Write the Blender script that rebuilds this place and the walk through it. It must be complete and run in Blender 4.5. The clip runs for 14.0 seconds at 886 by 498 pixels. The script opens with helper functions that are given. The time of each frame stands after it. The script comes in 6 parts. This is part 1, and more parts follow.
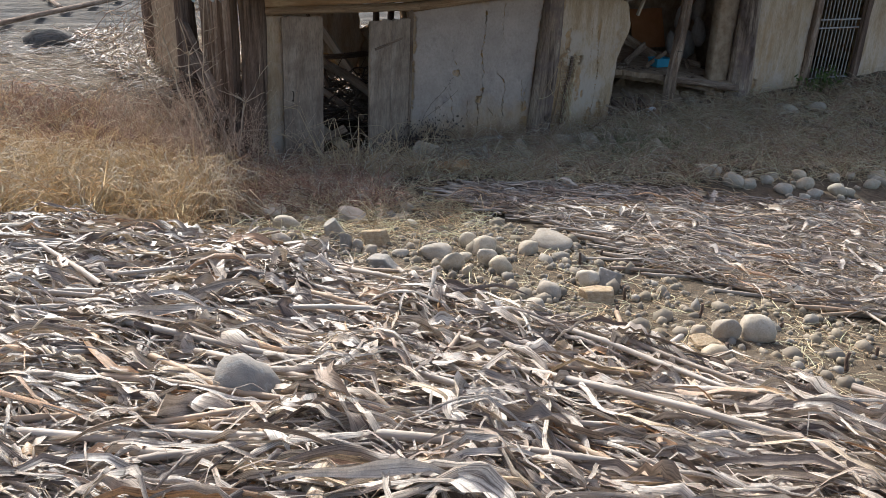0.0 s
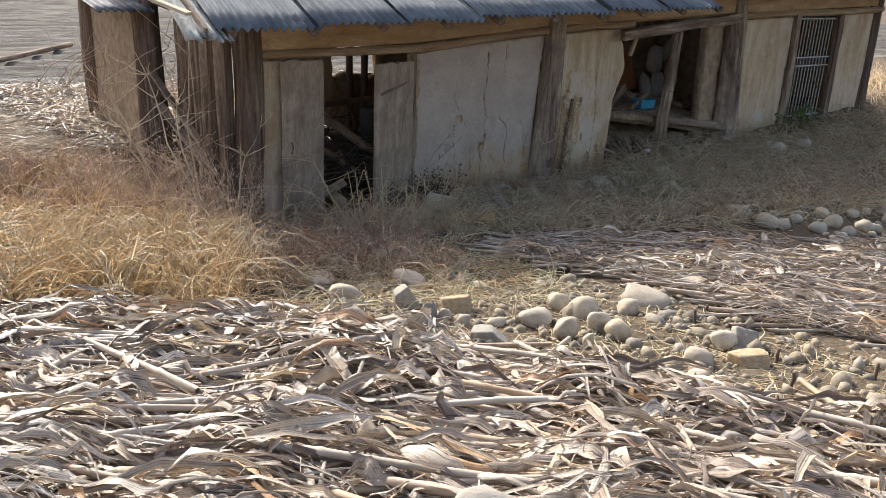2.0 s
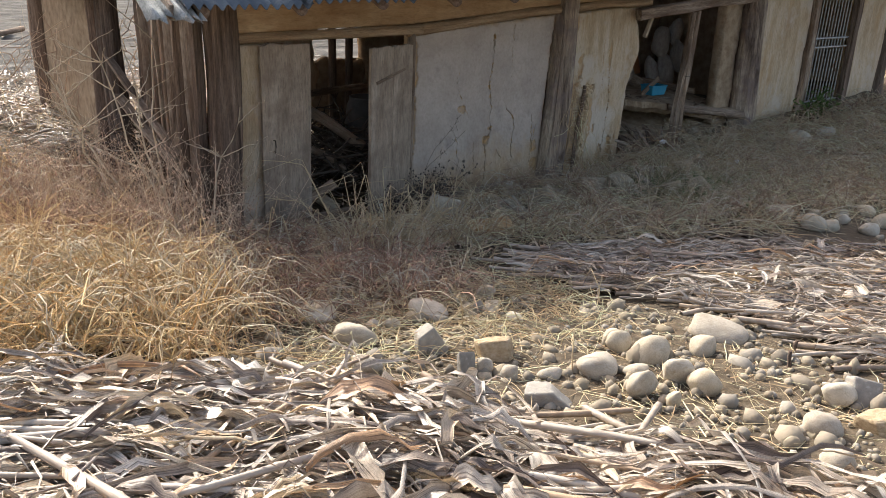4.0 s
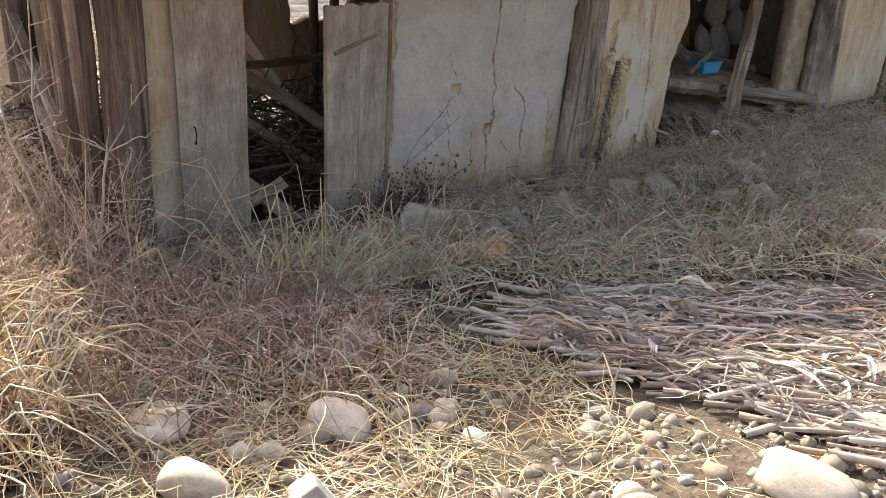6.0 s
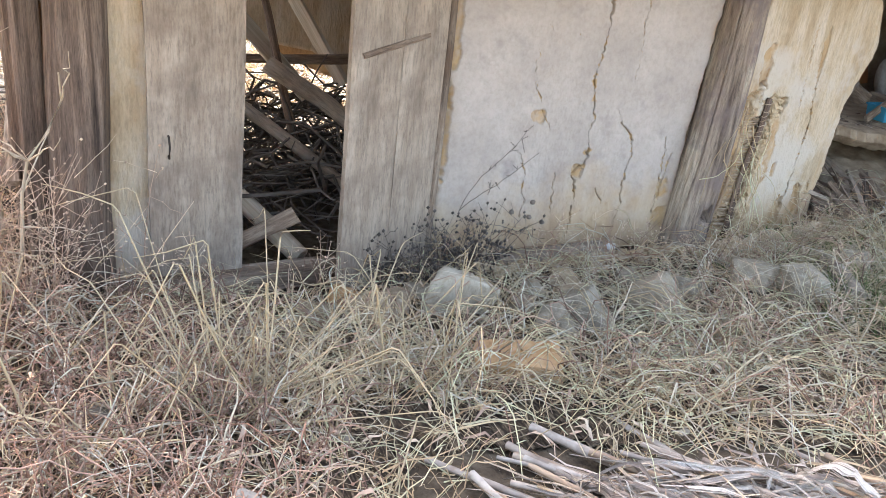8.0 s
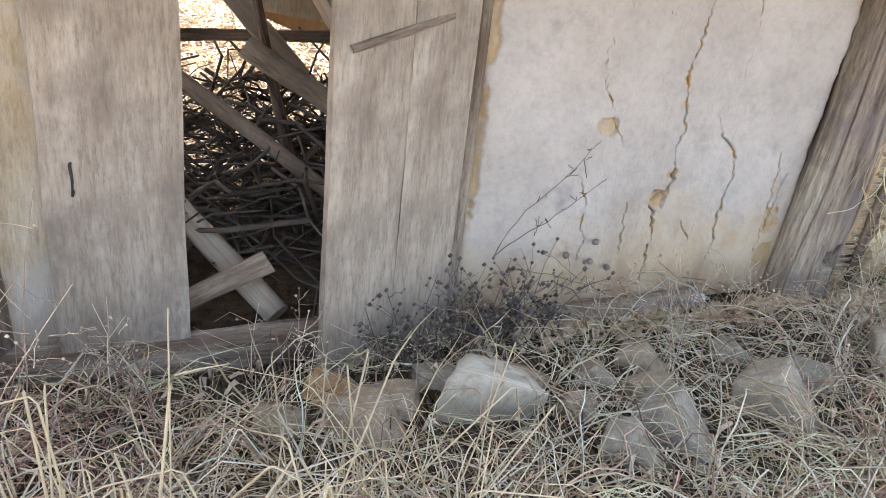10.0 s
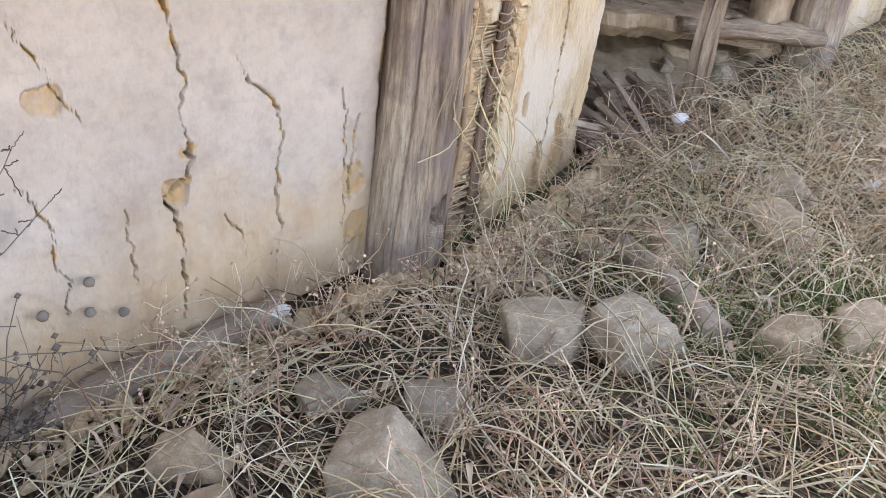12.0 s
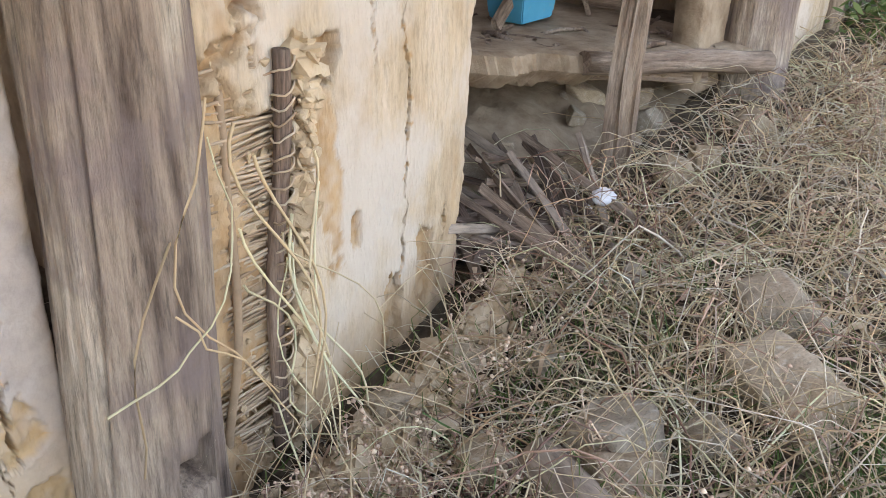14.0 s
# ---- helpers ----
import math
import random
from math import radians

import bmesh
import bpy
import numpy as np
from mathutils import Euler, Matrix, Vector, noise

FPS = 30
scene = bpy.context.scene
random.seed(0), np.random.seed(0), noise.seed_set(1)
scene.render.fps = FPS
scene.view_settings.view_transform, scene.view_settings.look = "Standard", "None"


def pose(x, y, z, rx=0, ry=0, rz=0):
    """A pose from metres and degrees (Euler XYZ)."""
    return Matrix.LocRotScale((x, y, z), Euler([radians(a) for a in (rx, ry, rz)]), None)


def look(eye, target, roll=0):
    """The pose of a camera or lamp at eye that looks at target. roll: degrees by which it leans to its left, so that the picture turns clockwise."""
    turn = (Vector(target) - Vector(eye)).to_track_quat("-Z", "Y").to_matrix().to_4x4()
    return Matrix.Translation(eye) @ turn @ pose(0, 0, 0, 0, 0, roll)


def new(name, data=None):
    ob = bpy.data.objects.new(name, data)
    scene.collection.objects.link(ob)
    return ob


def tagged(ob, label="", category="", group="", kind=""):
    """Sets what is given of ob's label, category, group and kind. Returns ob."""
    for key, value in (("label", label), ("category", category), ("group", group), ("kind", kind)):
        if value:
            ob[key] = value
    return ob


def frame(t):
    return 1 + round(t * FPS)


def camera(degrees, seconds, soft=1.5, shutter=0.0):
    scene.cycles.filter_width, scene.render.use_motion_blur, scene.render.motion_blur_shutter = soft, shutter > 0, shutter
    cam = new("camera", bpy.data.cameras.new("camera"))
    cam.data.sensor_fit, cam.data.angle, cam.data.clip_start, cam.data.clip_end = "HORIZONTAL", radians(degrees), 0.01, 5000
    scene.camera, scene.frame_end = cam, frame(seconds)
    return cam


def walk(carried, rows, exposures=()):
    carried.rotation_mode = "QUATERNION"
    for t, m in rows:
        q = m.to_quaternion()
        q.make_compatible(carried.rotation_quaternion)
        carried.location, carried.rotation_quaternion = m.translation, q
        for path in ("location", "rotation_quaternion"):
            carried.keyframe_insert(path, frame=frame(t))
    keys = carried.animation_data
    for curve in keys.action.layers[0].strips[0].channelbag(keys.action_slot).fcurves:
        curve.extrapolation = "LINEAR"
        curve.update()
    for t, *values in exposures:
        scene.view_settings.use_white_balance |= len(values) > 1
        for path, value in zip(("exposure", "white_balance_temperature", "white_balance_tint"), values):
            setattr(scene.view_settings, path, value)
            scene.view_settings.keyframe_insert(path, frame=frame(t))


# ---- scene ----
cam = camera(56.6, 14.0, soft=0.8)
METRES, EYE, TILT, LEAN, TURN = 11.0, 2.95, 0.0, 0.0, -27.4
ROWS = [
    (0.0, 0.0, 0.0, 0.0, 1.12, -23.48, -2.57),
    (0.5, -0.0363, 0.011, -0.012, -1.26, -22.57, -1.11),
    (1.0, -0.0572, 0.0344, -0.0145, -4.42, -23.36, -0.51),
    (1.5, -0.0779, 0.0585, -0.0174, -5.06, -19.9, -3.11),
    (2.0, -0.1124, 0.0794, -0.026, -6.2, -19.67, -2.42),
    (2.5, -0.1253, 0.0986, -0.0269, -7.86, -20.32, -1.65),
    (5.0, -0.1135, 0.259, -0.0493, -8.49, -21.27, -2.76),
    (5.5, -0.0966, 0.3004, -0.053, -7.35, -22.62, -2.65),
    (6.0, -0.0666, 0.3479, -0.0619, -5.33, -23.07, -3.08),
    (6.5, -0.05, 0.3878, -0.0673, -4.75, -23.1, -5.18),
    (7.0, -0.035, 0.4244, -0.068, -3.59, -24.0, -5.46),
    (7.5, -0.0179, 0.4638, -0.0745, 3.13, -24.89, -5.25),
    (8.0, -0.0166, 0.4953, -0.08, 5.55, -23.8, -6.26),
    (10.5, -0.0185, 0.6573, -0.0996, 9.17, -28.34, -5.99),
    (11.0, -0.0104, 0.6894, -0.1093, 5.32, -29.43, -6.29),
    (11.5, 0.0134, 0.7155, -0.1141, -6.48, -29.81, -4.36),
    (12.0, 0.0363, 0.7421, -0.1157, -16.68, -29.9, -4.92),
    (12.5, 0.0531, 0.7785, -0.1182, -22.36, -26.48, -4.3),
    (13.0, 0.073, 0.7994, -0.128, -22.92, -27.18, -2.17),
    (13.5, 0.099, 0.8231, -0.133, -23.07, -27.68, -2.59),
    (14.0, 0.1095, 0.854, -0.1378, -23.8, -27.23, -1.21),
]
EXPOSURES = [(0.0, 0.6, 5650, 4), (1.0, 0.82, 5800, 4), (2.0, 0.92, 6000, 4), (2.5, 0.92, 6000, 4), (5.0, 1.2, 6200, 5), (6.0, 1.68, 6250, 6), (6.5, 2.33, 6200, 4), (7.0, 2.7, 6200, 4), (8.0, 3.06, 6200, 5), (10.5, 3.13, 6350, 7), (11.5, 3.2, 6650, 11), (12.0, 3.32, 6750, 12), (12.5, 3.2, 6850, 12), (13.5, 3.22, 6950, 11), (14.0, 3.32, 6900, 11)]
walk(cam, [(t, pose(0, 0, EYE, TILT, LEAN, TURN) @ pose(METRES * x, METRES * y, METRES * z, 90 + pitch, roll, yaw)) for t, x, y, z, yaw, pitch, roll in ROWS], EXPOSURES)

# ---- world, sun ----
SUN_FROM = Vector((0.0, 1.0, 0.0)).normalized()
SUN_UP = radians(36.5)
world = bpy.data.worlds.new("world")
scene.world = world
world.use_nodes = True
wn = world.node_tree
sky = wn.nodes.new("ShaderNodeTexSky")
sky.sky_type, sky.sun_disc = "NISHITA", False
sky.sun_elevation = SUN_UP
sky.dust_density, sky.ozone_density = 4.0, 0.6
sky.sun_rotation = math.atan2(SUN_FROM.x, SUN_FROM.y)
haze = wn.nodes.new("ShaderNodeMix")
haze.data_type, haze.blend_type = "RGBA", "MULTIPLY"
haze.inputs[0].default_value = 1.0
haze.inputs[7].default_value = (1.19, 1.0, 0.89, 1.0)
wn.links.new(sky.outputs["Color"], haze.inputs[6])
wn.links.new(haze.outputs[2], wn.nodes["Background"].inputs["Color"])
wn.nodes["Background"].inputs["Strength"].default_value = 0.15
sun = new("sun", bpy.data.lights.new("sun", "SUN"))
sun.data.energy, sun.data.angle, sun.data.color = 3.4, radians(0.6), (1.0, 0.94, 0.86)
sd = SUN_FROM * math.cos(SUN_UP) + Vector((0, 0, math.sin(SUN_UP)))
sun.matrix_world = look(sd * 30, (0, 0, 0))


# ---- materials ----
def ramp(nt, fac, stops):
    r = nt.nodes.new("ShaderNodeValToRGB")
    el = r.color_ramp.elements
    while len(el) < len(stops):
        el.new(0.5)
    for e, (p, c) in zip(el, stops):
        e.position, e.color = p, (*c, 1)
    nt.links.new(fac, r.inputs["Fac"])
    return r.outputs["Color"]


def mapping(nt, space, stretch):
    if space == "world":
        out = nt.nodes.new("ShaderNodeNewGeometry").outputs["Position"]
    else:
        out = nt.nodes.new("ShaderNodeTexCoord").outputs["Object"]
    m = nt.nodes.new("ShaderNodeMapping")
    m.inputs["Scale"].default_value = stretch
    nt.links.new(out, m.inputs["Vector"])
    return m.outputs["Vector"]


def noise_tex(nt, vec, scale, detail=6.0, rough=0.6):
    n = nt.nodes.new("ShaderNodeTexNoise")
    n.inputs["Scale"].default_value = scale
    n.inputs["Detail"].default_value = detail
    n.inputs["Roughness"].default_value = rough
    nt.links.new(vec, n.inputs["Vector"])
    return n.outputs["Fac"]


def blend(nt, a, b, fac, mode="MIX"):
    m = nt.nodes.new("ShaderNodeMix")
    m.data_type, m.blend_type = "RGBA", mode
    for value, k in ((fac, 0), (a, 6), (b, 7)):
        if isinstance(value, (int, float)):
            m.inputs[k].default_value = value
        elif isinstance(value, tuple):
            m.inputs[k].default_value = (*value, 1)
        else:
            nt.links.new(value, m.inputs[k])
    return m.outputs[2]


def surface(name, stops, scale=6.0, stretch=(1, 1, 1), space="object", rough=0.85, bump=0.35, bscale=50.0,
            palette=None, vary="", stain=None, stain_scale=1.3, stain_cut=(0.5, 0.7), bare=None, metal=0.0, spec=0.3,
            strength=0.012, thin=0.0, fine=0.0, leaf=False):
    """A weathered surface: colour at two scales, pieces that differ, stains, worn-through patches and fine relief."""
    m = bpy.data.materials.new(name)
    m.use_nodes = True
    nt = m.node_tree
    p = nt.nodes["Principled BSDF"]
    vec = mapping(nt, space, stretch)
    col = ramp(nt, noise_tex(nt, vec, scale), stops)
    if palette:
        if vary == "island":
            rnd = nt.nodes.new("ShaderNodeNewGeometry").outputs["Random Per Island"]
        else:
            rnd = nt.nodes.new("ShaderNodeObjectInfo").outputs["Random"]
        col = blend(nt, ramp(nt, rnd, palette), col, 1.0, "MULTIPLY")
    if fine:
        col = blend(nt, col, ramp(nt, noise_tex(nt, vec, scale * 9.0, 8.0, 0.75), [(0.36, (1 - fine,) * 3), (0.5, (1, 1, 1)), (0.66, (1 + fine * 0.6,) * 3)]), 1.0, "MULTIPLY")
    if stain:
        flat = mapping(nt, space, (1, 1, 1))
        s = ramp(nt, noise_tex(nt, flat, stain_scale, 5.0), [(stain_cut[0], (0, 0, 0)), (stain_cut[1], (1, 1, 1))])
        col = blend(nt, col, stain, s)
    if bare:
        a = nt.nodes.new("ShaderNodeAttribute")
        a.attribute_name = "bare"
        mud = ramp(nt, noise_tex(nt, mapping(nt, space, (1, 1, 0.35)), 9.0, 8.0), bare)
        col = blend(nt, col, mud, a.outputs["Fac"])
    grain = None
    if leaf:
        la = nt.nodes.new("ShaderNodeAttribute")
        la.attribute_name = "leaf"
        lm = nt.nodes.new("ShaderNodeMapping")
        lm.inputs["Scale"].default_value = (11.0, 1.4, 60.0)
        nt.links.new(la.outputs["Vector"], lm.inputs["Vector"])
        grain = noise_tex(nt, lm.outputs["Vector"], 1.0, 4.0, 0.65)
        col = blend(nt, col, ramp(nt, grain, [(0.36, (0.30, 0.26, 0.235)), (0.47, (0.92, 0.91, 0.90)), (0.64, (1.25, 1.25, 1.25))]), 1.0, "MULTIPLY")
    nt.links.new(col, p.inputs["Base Color"])
    p.inputs["Roughness"].default_value = rough
    p.inputs["Metallic"].default_value = metal
    p.inputs["Specular IOR Level"].default_value = spec
    if bump:
        b = nt.nodes.new("ShaderNodeBump")
        b.inputs["Strength"].default_value = bump
        b.inputs["Distance"].default_value = strength
        nt.links.new(grain or noise_tex(nt, vec, bscale, 8.0, 0.65), b.inputs["Height"])
        nt.links.new(b.outputs["Normal"], p.inputs["Normal"])
    if thin:
        t = nt.nodes.new("ShaderNodeBsdfTranslucent")
        nt.links.new(col, t.inputs["Color"])
        mix = nt.nodes.new("ShaderNodeMixShader")
        mix.inputs["Fac"].default_value = thin
        nt.links.new(p.outputs["BSDF"], mix.inputs[1])
        nt.links.new(t.outputs["BSDF"], mix.inputs[2])
        nt.links.new(mix.outputs["Shader"], nt.nodes["Material Output"].inputs["Surface"])
    return m


SOIL = surface("dry_soil", [(0.3, (0.0573, 0.0405, 0.0264)), (0.5, (0.124, 0.0952, 0.0618)), (0.7, (0.181, 0.145, 0.101))], 14.0, space="world", rough=0.95,
               bump=0.8, bscale=45.0, stain=(0.0969, 0.0768, 0.0529), stain_scale=0.8, strength=0.03)
PLASTER = surface("grey_lime_plaster", [(0.3, (0.383, 0.329, 0.283)), (0.5, (0.439, 0.382, 0.329)), (0.7, (0.49, 0.43, 0.374))], 3.2, space="world", rough=0.9,
                  bump=0.45, bscale=36.0, fine=0.10, stain=(0.306, 0.262, 0.234), stain_scale=5.5, stain_cut=(0.58, 0.78),
                  bare=[(0.3, (0.316, 0.193, 0.0875)), (0.5, (0.456, 0.312, 0.159)), (0.7, (0.521, 0.395, 0.239))], strength=0.01)
OCHRE = surface("ochre_mud_plaster", [(0.3, (0.392, 0.284, 0.172)), (0.5, (0.519, 0.414, 0.282)), (0.68, (0.608, 0.521, 0.409))], 3.5, stretch=(2.2, 2.2, 0.45), space="world",
                rough=0.92, bump=0.6, bscale=40.0, fine=0.22, stain=(0.568, 0.498, 0.409), stain_scale=2.0, stain_cut=(0.5, 0.62),
                bare=[(0.3, (0.294, 0.172, 0.0792)), (0.5, (0.461, 0.302, 0.154)), (0.7, (0.559, 0.4, 0.229))], strength=0.025)
FRIEZE = surface("orange_brown_daub", [(0.3, (0.28, 0.17, 0.085)), (0.5, (0.40, 0.27, 0.15)), (0.7, (0.52, 0.39, 0.24))], 4.0, stretch=(0.5, 1, 2), space="world", rough=0.92, bump=0.5, bscale=25.0,
                 fine=0.2, bare=[(0.3, (0.30, 0.18, 0.08)), (0.7, (0.5, 0.36, 0.2))], strength=0.012)
MUD = surface("raw_mud", [(0.3, (0.21, 0.15, 0.095)), (0.5, (0.32, 0.245, 0.165)), (0.7, (0.42, 0.335, 0.235))], 8.0, space="world", rough=0.95, bump=0.8, bscale=30.0, strength=0.02)
OLDWOOD = surface("weathered_grey_wood", [(0.33, (0.095, 0.066, 0.048)), (0.49, (0.26, 0.205, 0.16)), (0.63, (0.46, 0.40, 0.33))], 4.5, stretch=(2.0, 2.0, 0.25), rough=0.88,
                  bump=0.7, bscale=50.0, fine=0.42, palette=[(0.0, (0.95, 0.88, 0.82)), (0.5, (1.0, 0.97, 0.93)), (1.0, (1.1, 1.02, 0.92))], vary="object",
                  stain=(0.16, 0.105, 0.07), stain_scale=2.6, stain_cut=(0.5, 0.68), strength=0.02)
POSTWOOD = surface("weathered_tan_post", [(0.36, (0.085, 0.06, 0.045)), (0.46, (0.26, 0.20, 0.15)), (0.56, (0.37, 0.30, 0.225)), (0.68, (0.52, 0.45, 0.355))], 3.4, stretch=(2.4, 2.4, 0.26), rough=0.88,
                   bump=0.9, bscale=45.0, fine=0.5, stain=(0.205, 0.158, 0.14), stain_scale=3.0, stain_cut=(0.46, 0.62), strength=0.012)
DARKWOOD = surface("dark_brown_wood", [(0.28, (0.055, 0.040, 0.032)), (0.5, (0.15, 0.112, 0.088)), (0.72, (0.27, 0.215, 0.172))], 9.0, stretch=(3, 3, 0.16), rough=0.9,
                   bump=0.7, bscale=28.0, fine=0.5, palette=[(0.0, (0.8, 0.8, 0.8)), (1.0, (1.3, 1.2, 1.1))], vary="object", strength=0.012)
DOORWOOD = surface("bleached_door_boards", [(0.3, (0.235, 0.181, 0.133)), (0.5, (0.346, 0.279, 0.214)), (0.7, (0.429, 0.356, 0.281))], 4.0, stretch=(1.8, 1.8, 0.3), rough=0.88,
                   bump=0.6, bscale=50.0, fine=0.34, stain=(0.174, 0.133, 0.103), stain_scale=3.2, stain_cut=(0.46, 0.72), strength=0.008)
PLATEWOOD = surface("brown_plate_wood", [(0.28, (0.20, 0.125, 0.07)), (0.5, (0.34, 0.235, 0.14)), (0.7, (0.45, 0.34, 0.22))], 9.0, stretch=(3, 3, 0.16), rough=0.88, bump=0.5, bscale=40.0, fine=0.4, strength=0.012)
PALEROOF = surface("lichened_sheet", [(0.3, (0.20, 0.21, 0.21)), (0.5, (0.36, 0.37, 0.36)), (0.7, (0.52, 0.52, 0.50))], 7.0, space="world", rough=0.8, bump=0.4, bscale=50.0, fine=0.4)
PALEWOOD = surface("split_pale_wood", [(0.28, (0.32, 0.25, 0.17)), (0.5, (0.50, 0.42, 0.31)), (0.7, (0.62, 0.55, 0.44))], 9.0, stretch=(3, 3, 0.16), rough=0.85, bump=0.5,
                   bscale=28.0, strength=0.008)
ROOF = surface("slate_grey_sheet", [(0.3, (0.075, 0.088, 0.105)), (0.5, (0.13, 0.15, 0.175)), (0.7, (0.21, 0.23, 0.25))], 5.0, stretch=(1, 0.35, 1), space="world", rough=0.7,
               bump=0.3, bscale=60.0, palette=[(0.0, (0.8, 0.8, 0.82)), (1.0, (1.15, 1.15, 1.12))], vary="object", stain=(0.28, 0.28, 0.27), stain_scale=3.0,
               stain_cut=(0.6, 0.72), strength=0.006)
# straw mat colour, darkened to paint the shade in gaps between stems
THATCH = surface("gap_shade_straw", [(0.34, (0.02, 0.014, 0.009)), (0.48, (0.075, 0.053, 0.033)), (0.6, (0.20, 0.15, 0.096)), (0.74, (0.42, 0.34, 0.23))], 24.0, stretch=(3.0, 0.5, 1), space="world", rough=0.95, fine=0.5,
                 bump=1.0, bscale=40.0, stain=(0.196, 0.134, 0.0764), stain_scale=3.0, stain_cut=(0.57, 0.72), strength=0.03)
STONE = surface("river_stone", [(0.3, (0.72, 0.69, 0.64)), (0.7, (1.0, 1.0, 1.0))], 3.0, fine=0.2, rough=0.8, bump=0.35, bscale=24.0,
                palette=[(0.0, (0.514, 0.465, 0.376)), (0.3, (0.593, 0.514, 0.385)), (0.6, (0.465, 0.415, 0.346)), (0.85, (0.673, 0.613, 0.505)), (1.0, (0.426, 0.366, 0.286))], vary="object",
                stain=(0.327, 0.258, 0.168), stain_scale=5.0, stain_cut=(0.56, 0.75), strength=0.008)
GREYSTONE = surface("blue_grey_stone", [(0.3, (0.70, 0.72, 0.75)), (0.7, (1.0, 1.0, 1.0))], 5.0, rough=0.85, bump=0.5, bscale=18.0,
                    palette=[(0.0, (0.323, 0.297, 0.264)), (0.5, (0.408, 0.374, 0.315)), (1.0, (0.484, 0.433, 0.357))], vary="object",
                    stain=(0.425, 0.416, 0.383), stain_scale=6.0, stain_cut=(0.55, 0.72), strength=0.012)
DULLSTONE = surface("dusty_wall_stone", [(0.3, (0.65, 0.62, 0.58)), (0.7, (1.0, 1.0, 1.0))], 3.5, fine=0.3, rough=0.9, bump=0.6, bscale=20.0,
                    palette=[(0.0, (0.422, 0.326, 0.221)), (0.4, (0.518, 0.413, 0.278)), (0.7, (0.403, 0.355, 0.278)), (1.0, (0.576, 0.461, 0.317))], vary="object",
                    stain=(0.518, 0.47, 0.384), stain_scale=7.0, stain_cut=(0.58, 0.72), strength=0.012)
CLOD = surface("tan_clod", [(0.3, (0.37, 0.265, 0.155)), (0.5, (0.51, 0.39, 0.245)), (0.7, (0.61, 0.50, 0.35))], 9.0, rough=0.95, bump=0.9, bscale=16.0, strength=0.02)
CLAY = surface("orange_clay", [(0.3, (0.36, 0.20, 0.09)), (0.5, (0.50, 0.31, 0.15)), (0.7, (0.60, 0.42, 0.24))], 9.0, rough=0.95, bump=0.7, bscale=22.0, strength=0.015)
PEBBLE = surface("pebbles", [(0.3, (0.8, 0.8, 0.8)), (0.7, (1, 1, 1))], 30.0, space="world", rough=0.85, bump=0.3, vary="island",
                 palette=[(0.0, (0.31, 0.257, 0.176)), (0.4, (0.378, 0.324, 0.243)), (0.8, (0.243, 0.209, 0.162)), (1.0, (0.419, 0.384, 0.324))])
STALK = surface("corn_stalk", [(0.3, (0.62, 0.58, 0.55)), (0.6, (0.95, 0.95, 0.95))], 10.0, stretch=(4, 4, 0.5), rough=0.6, bump=0.3, bscale=40.0, vary="object",
                palette=[(0.0, (0.494, 0.426, 0.349)), (0.35, (0.618, 0.554, 0.474)), (0.6, (0.433, 0.356, 0.279)), (0.8, (0.515, 0.376, 0.246)), (1.0, (0.68, 0.624, 0.549))],
                stain=(0.288, 0.188, 0.121), stain_scale=4.0, stain_cut=(0.58, 0.72), spec=0.4, strength=0.004)
STALKS = surface("corn_stalks", [(0.3, (0.6, 0.57, 0.54)), (0.6, (0.95, 0.95, 0.95))], 16.0, space="world", rough=0.6, bump=0.3, bscale=60.0, vary="island",
                 palette=[(0.0, (0.412, 0.351, 0.284)), (0.35, (0.515, 0.455, 0.386)), (0.6, (0.35, 0.282, 0.219)), (0.8, (0.433, 0.317, 0.209)), (1.0, (0.577, 0.525, 0.456))],
                 stain=(0.268, 0.178, 0.121), stain_scale=5.0, stain_cut=(0.58, 0.72), spec=0.4, strength=0.004)
HUSK = surface("corn_leaf", [(0.3, (0.70, 0.68, 0.66)), (0.6, (1.0, 1.0, 1.0))], 22.0, space="world", rough=0.42, bump=0.5, bscale=90.0, fine=0.25, vary="island",
               palette=[(0.0, (0.577, 0.505, 0.412)), (0.2, (0.715, 0.648, 0.557)), (0.36, (0.277, 0.216, 0.17)), (0.5, (0.612, 0.533, 0.432)), (0.66, (0.138, 0.0976, 0.0773)), (0.8, (0.53, 0.444, 0.351)), (0.9, (0.67, 0.521, 0.329)),
                        (0.95, (0.484, 0.277, 0.134)), (1.0, (0.761, 0.704, 0.618))], spec=0.6, strength=0.008, thin=0.1, leaf=True)
GOLD = surface("golden_grass", [(0.3, (0.8, 0.8, 0.8)), (0.7, (1, 1, 1))], 9.0, space="world", rough=0.7, bump=0, vary="island",
               palette=[(0.0, (0.66, 0.48, 0.26)), (0.22, (0.80, 0.66, 0.42)), (0.36, (0.44, 0.30, 0.175)), (0.5, (0.70, 0.53, 0.31)), (0.7, (0.82, 0.72, 0.52)), (0.85, (0.54, 0.38, 0.22)), (1.0, (0.85, 0.79, 0.66))], thin=0.58)
STRAW = surface("grey_straw", [(0.3, (0.75, 0.75, 0.75)), (0.7, (1, 1, 1))], 9.0, space="world", rough=0.75, bump=0, vary="island",
                palette=[(0.0, (0.811, 0.599, 0.359)), (0.3, (0.86, 0.86, 0.555)), (0.45, (0.368, 0.245, 0.136)), (0.62, (0.766, 0.599, 0.359)), (0.75, (0.471, 0.314, 0.185)), (0.88, (0.86, 0.86, 0.593)), (1.0, (0.692, 0.45, 0.247))], thin=0.2)
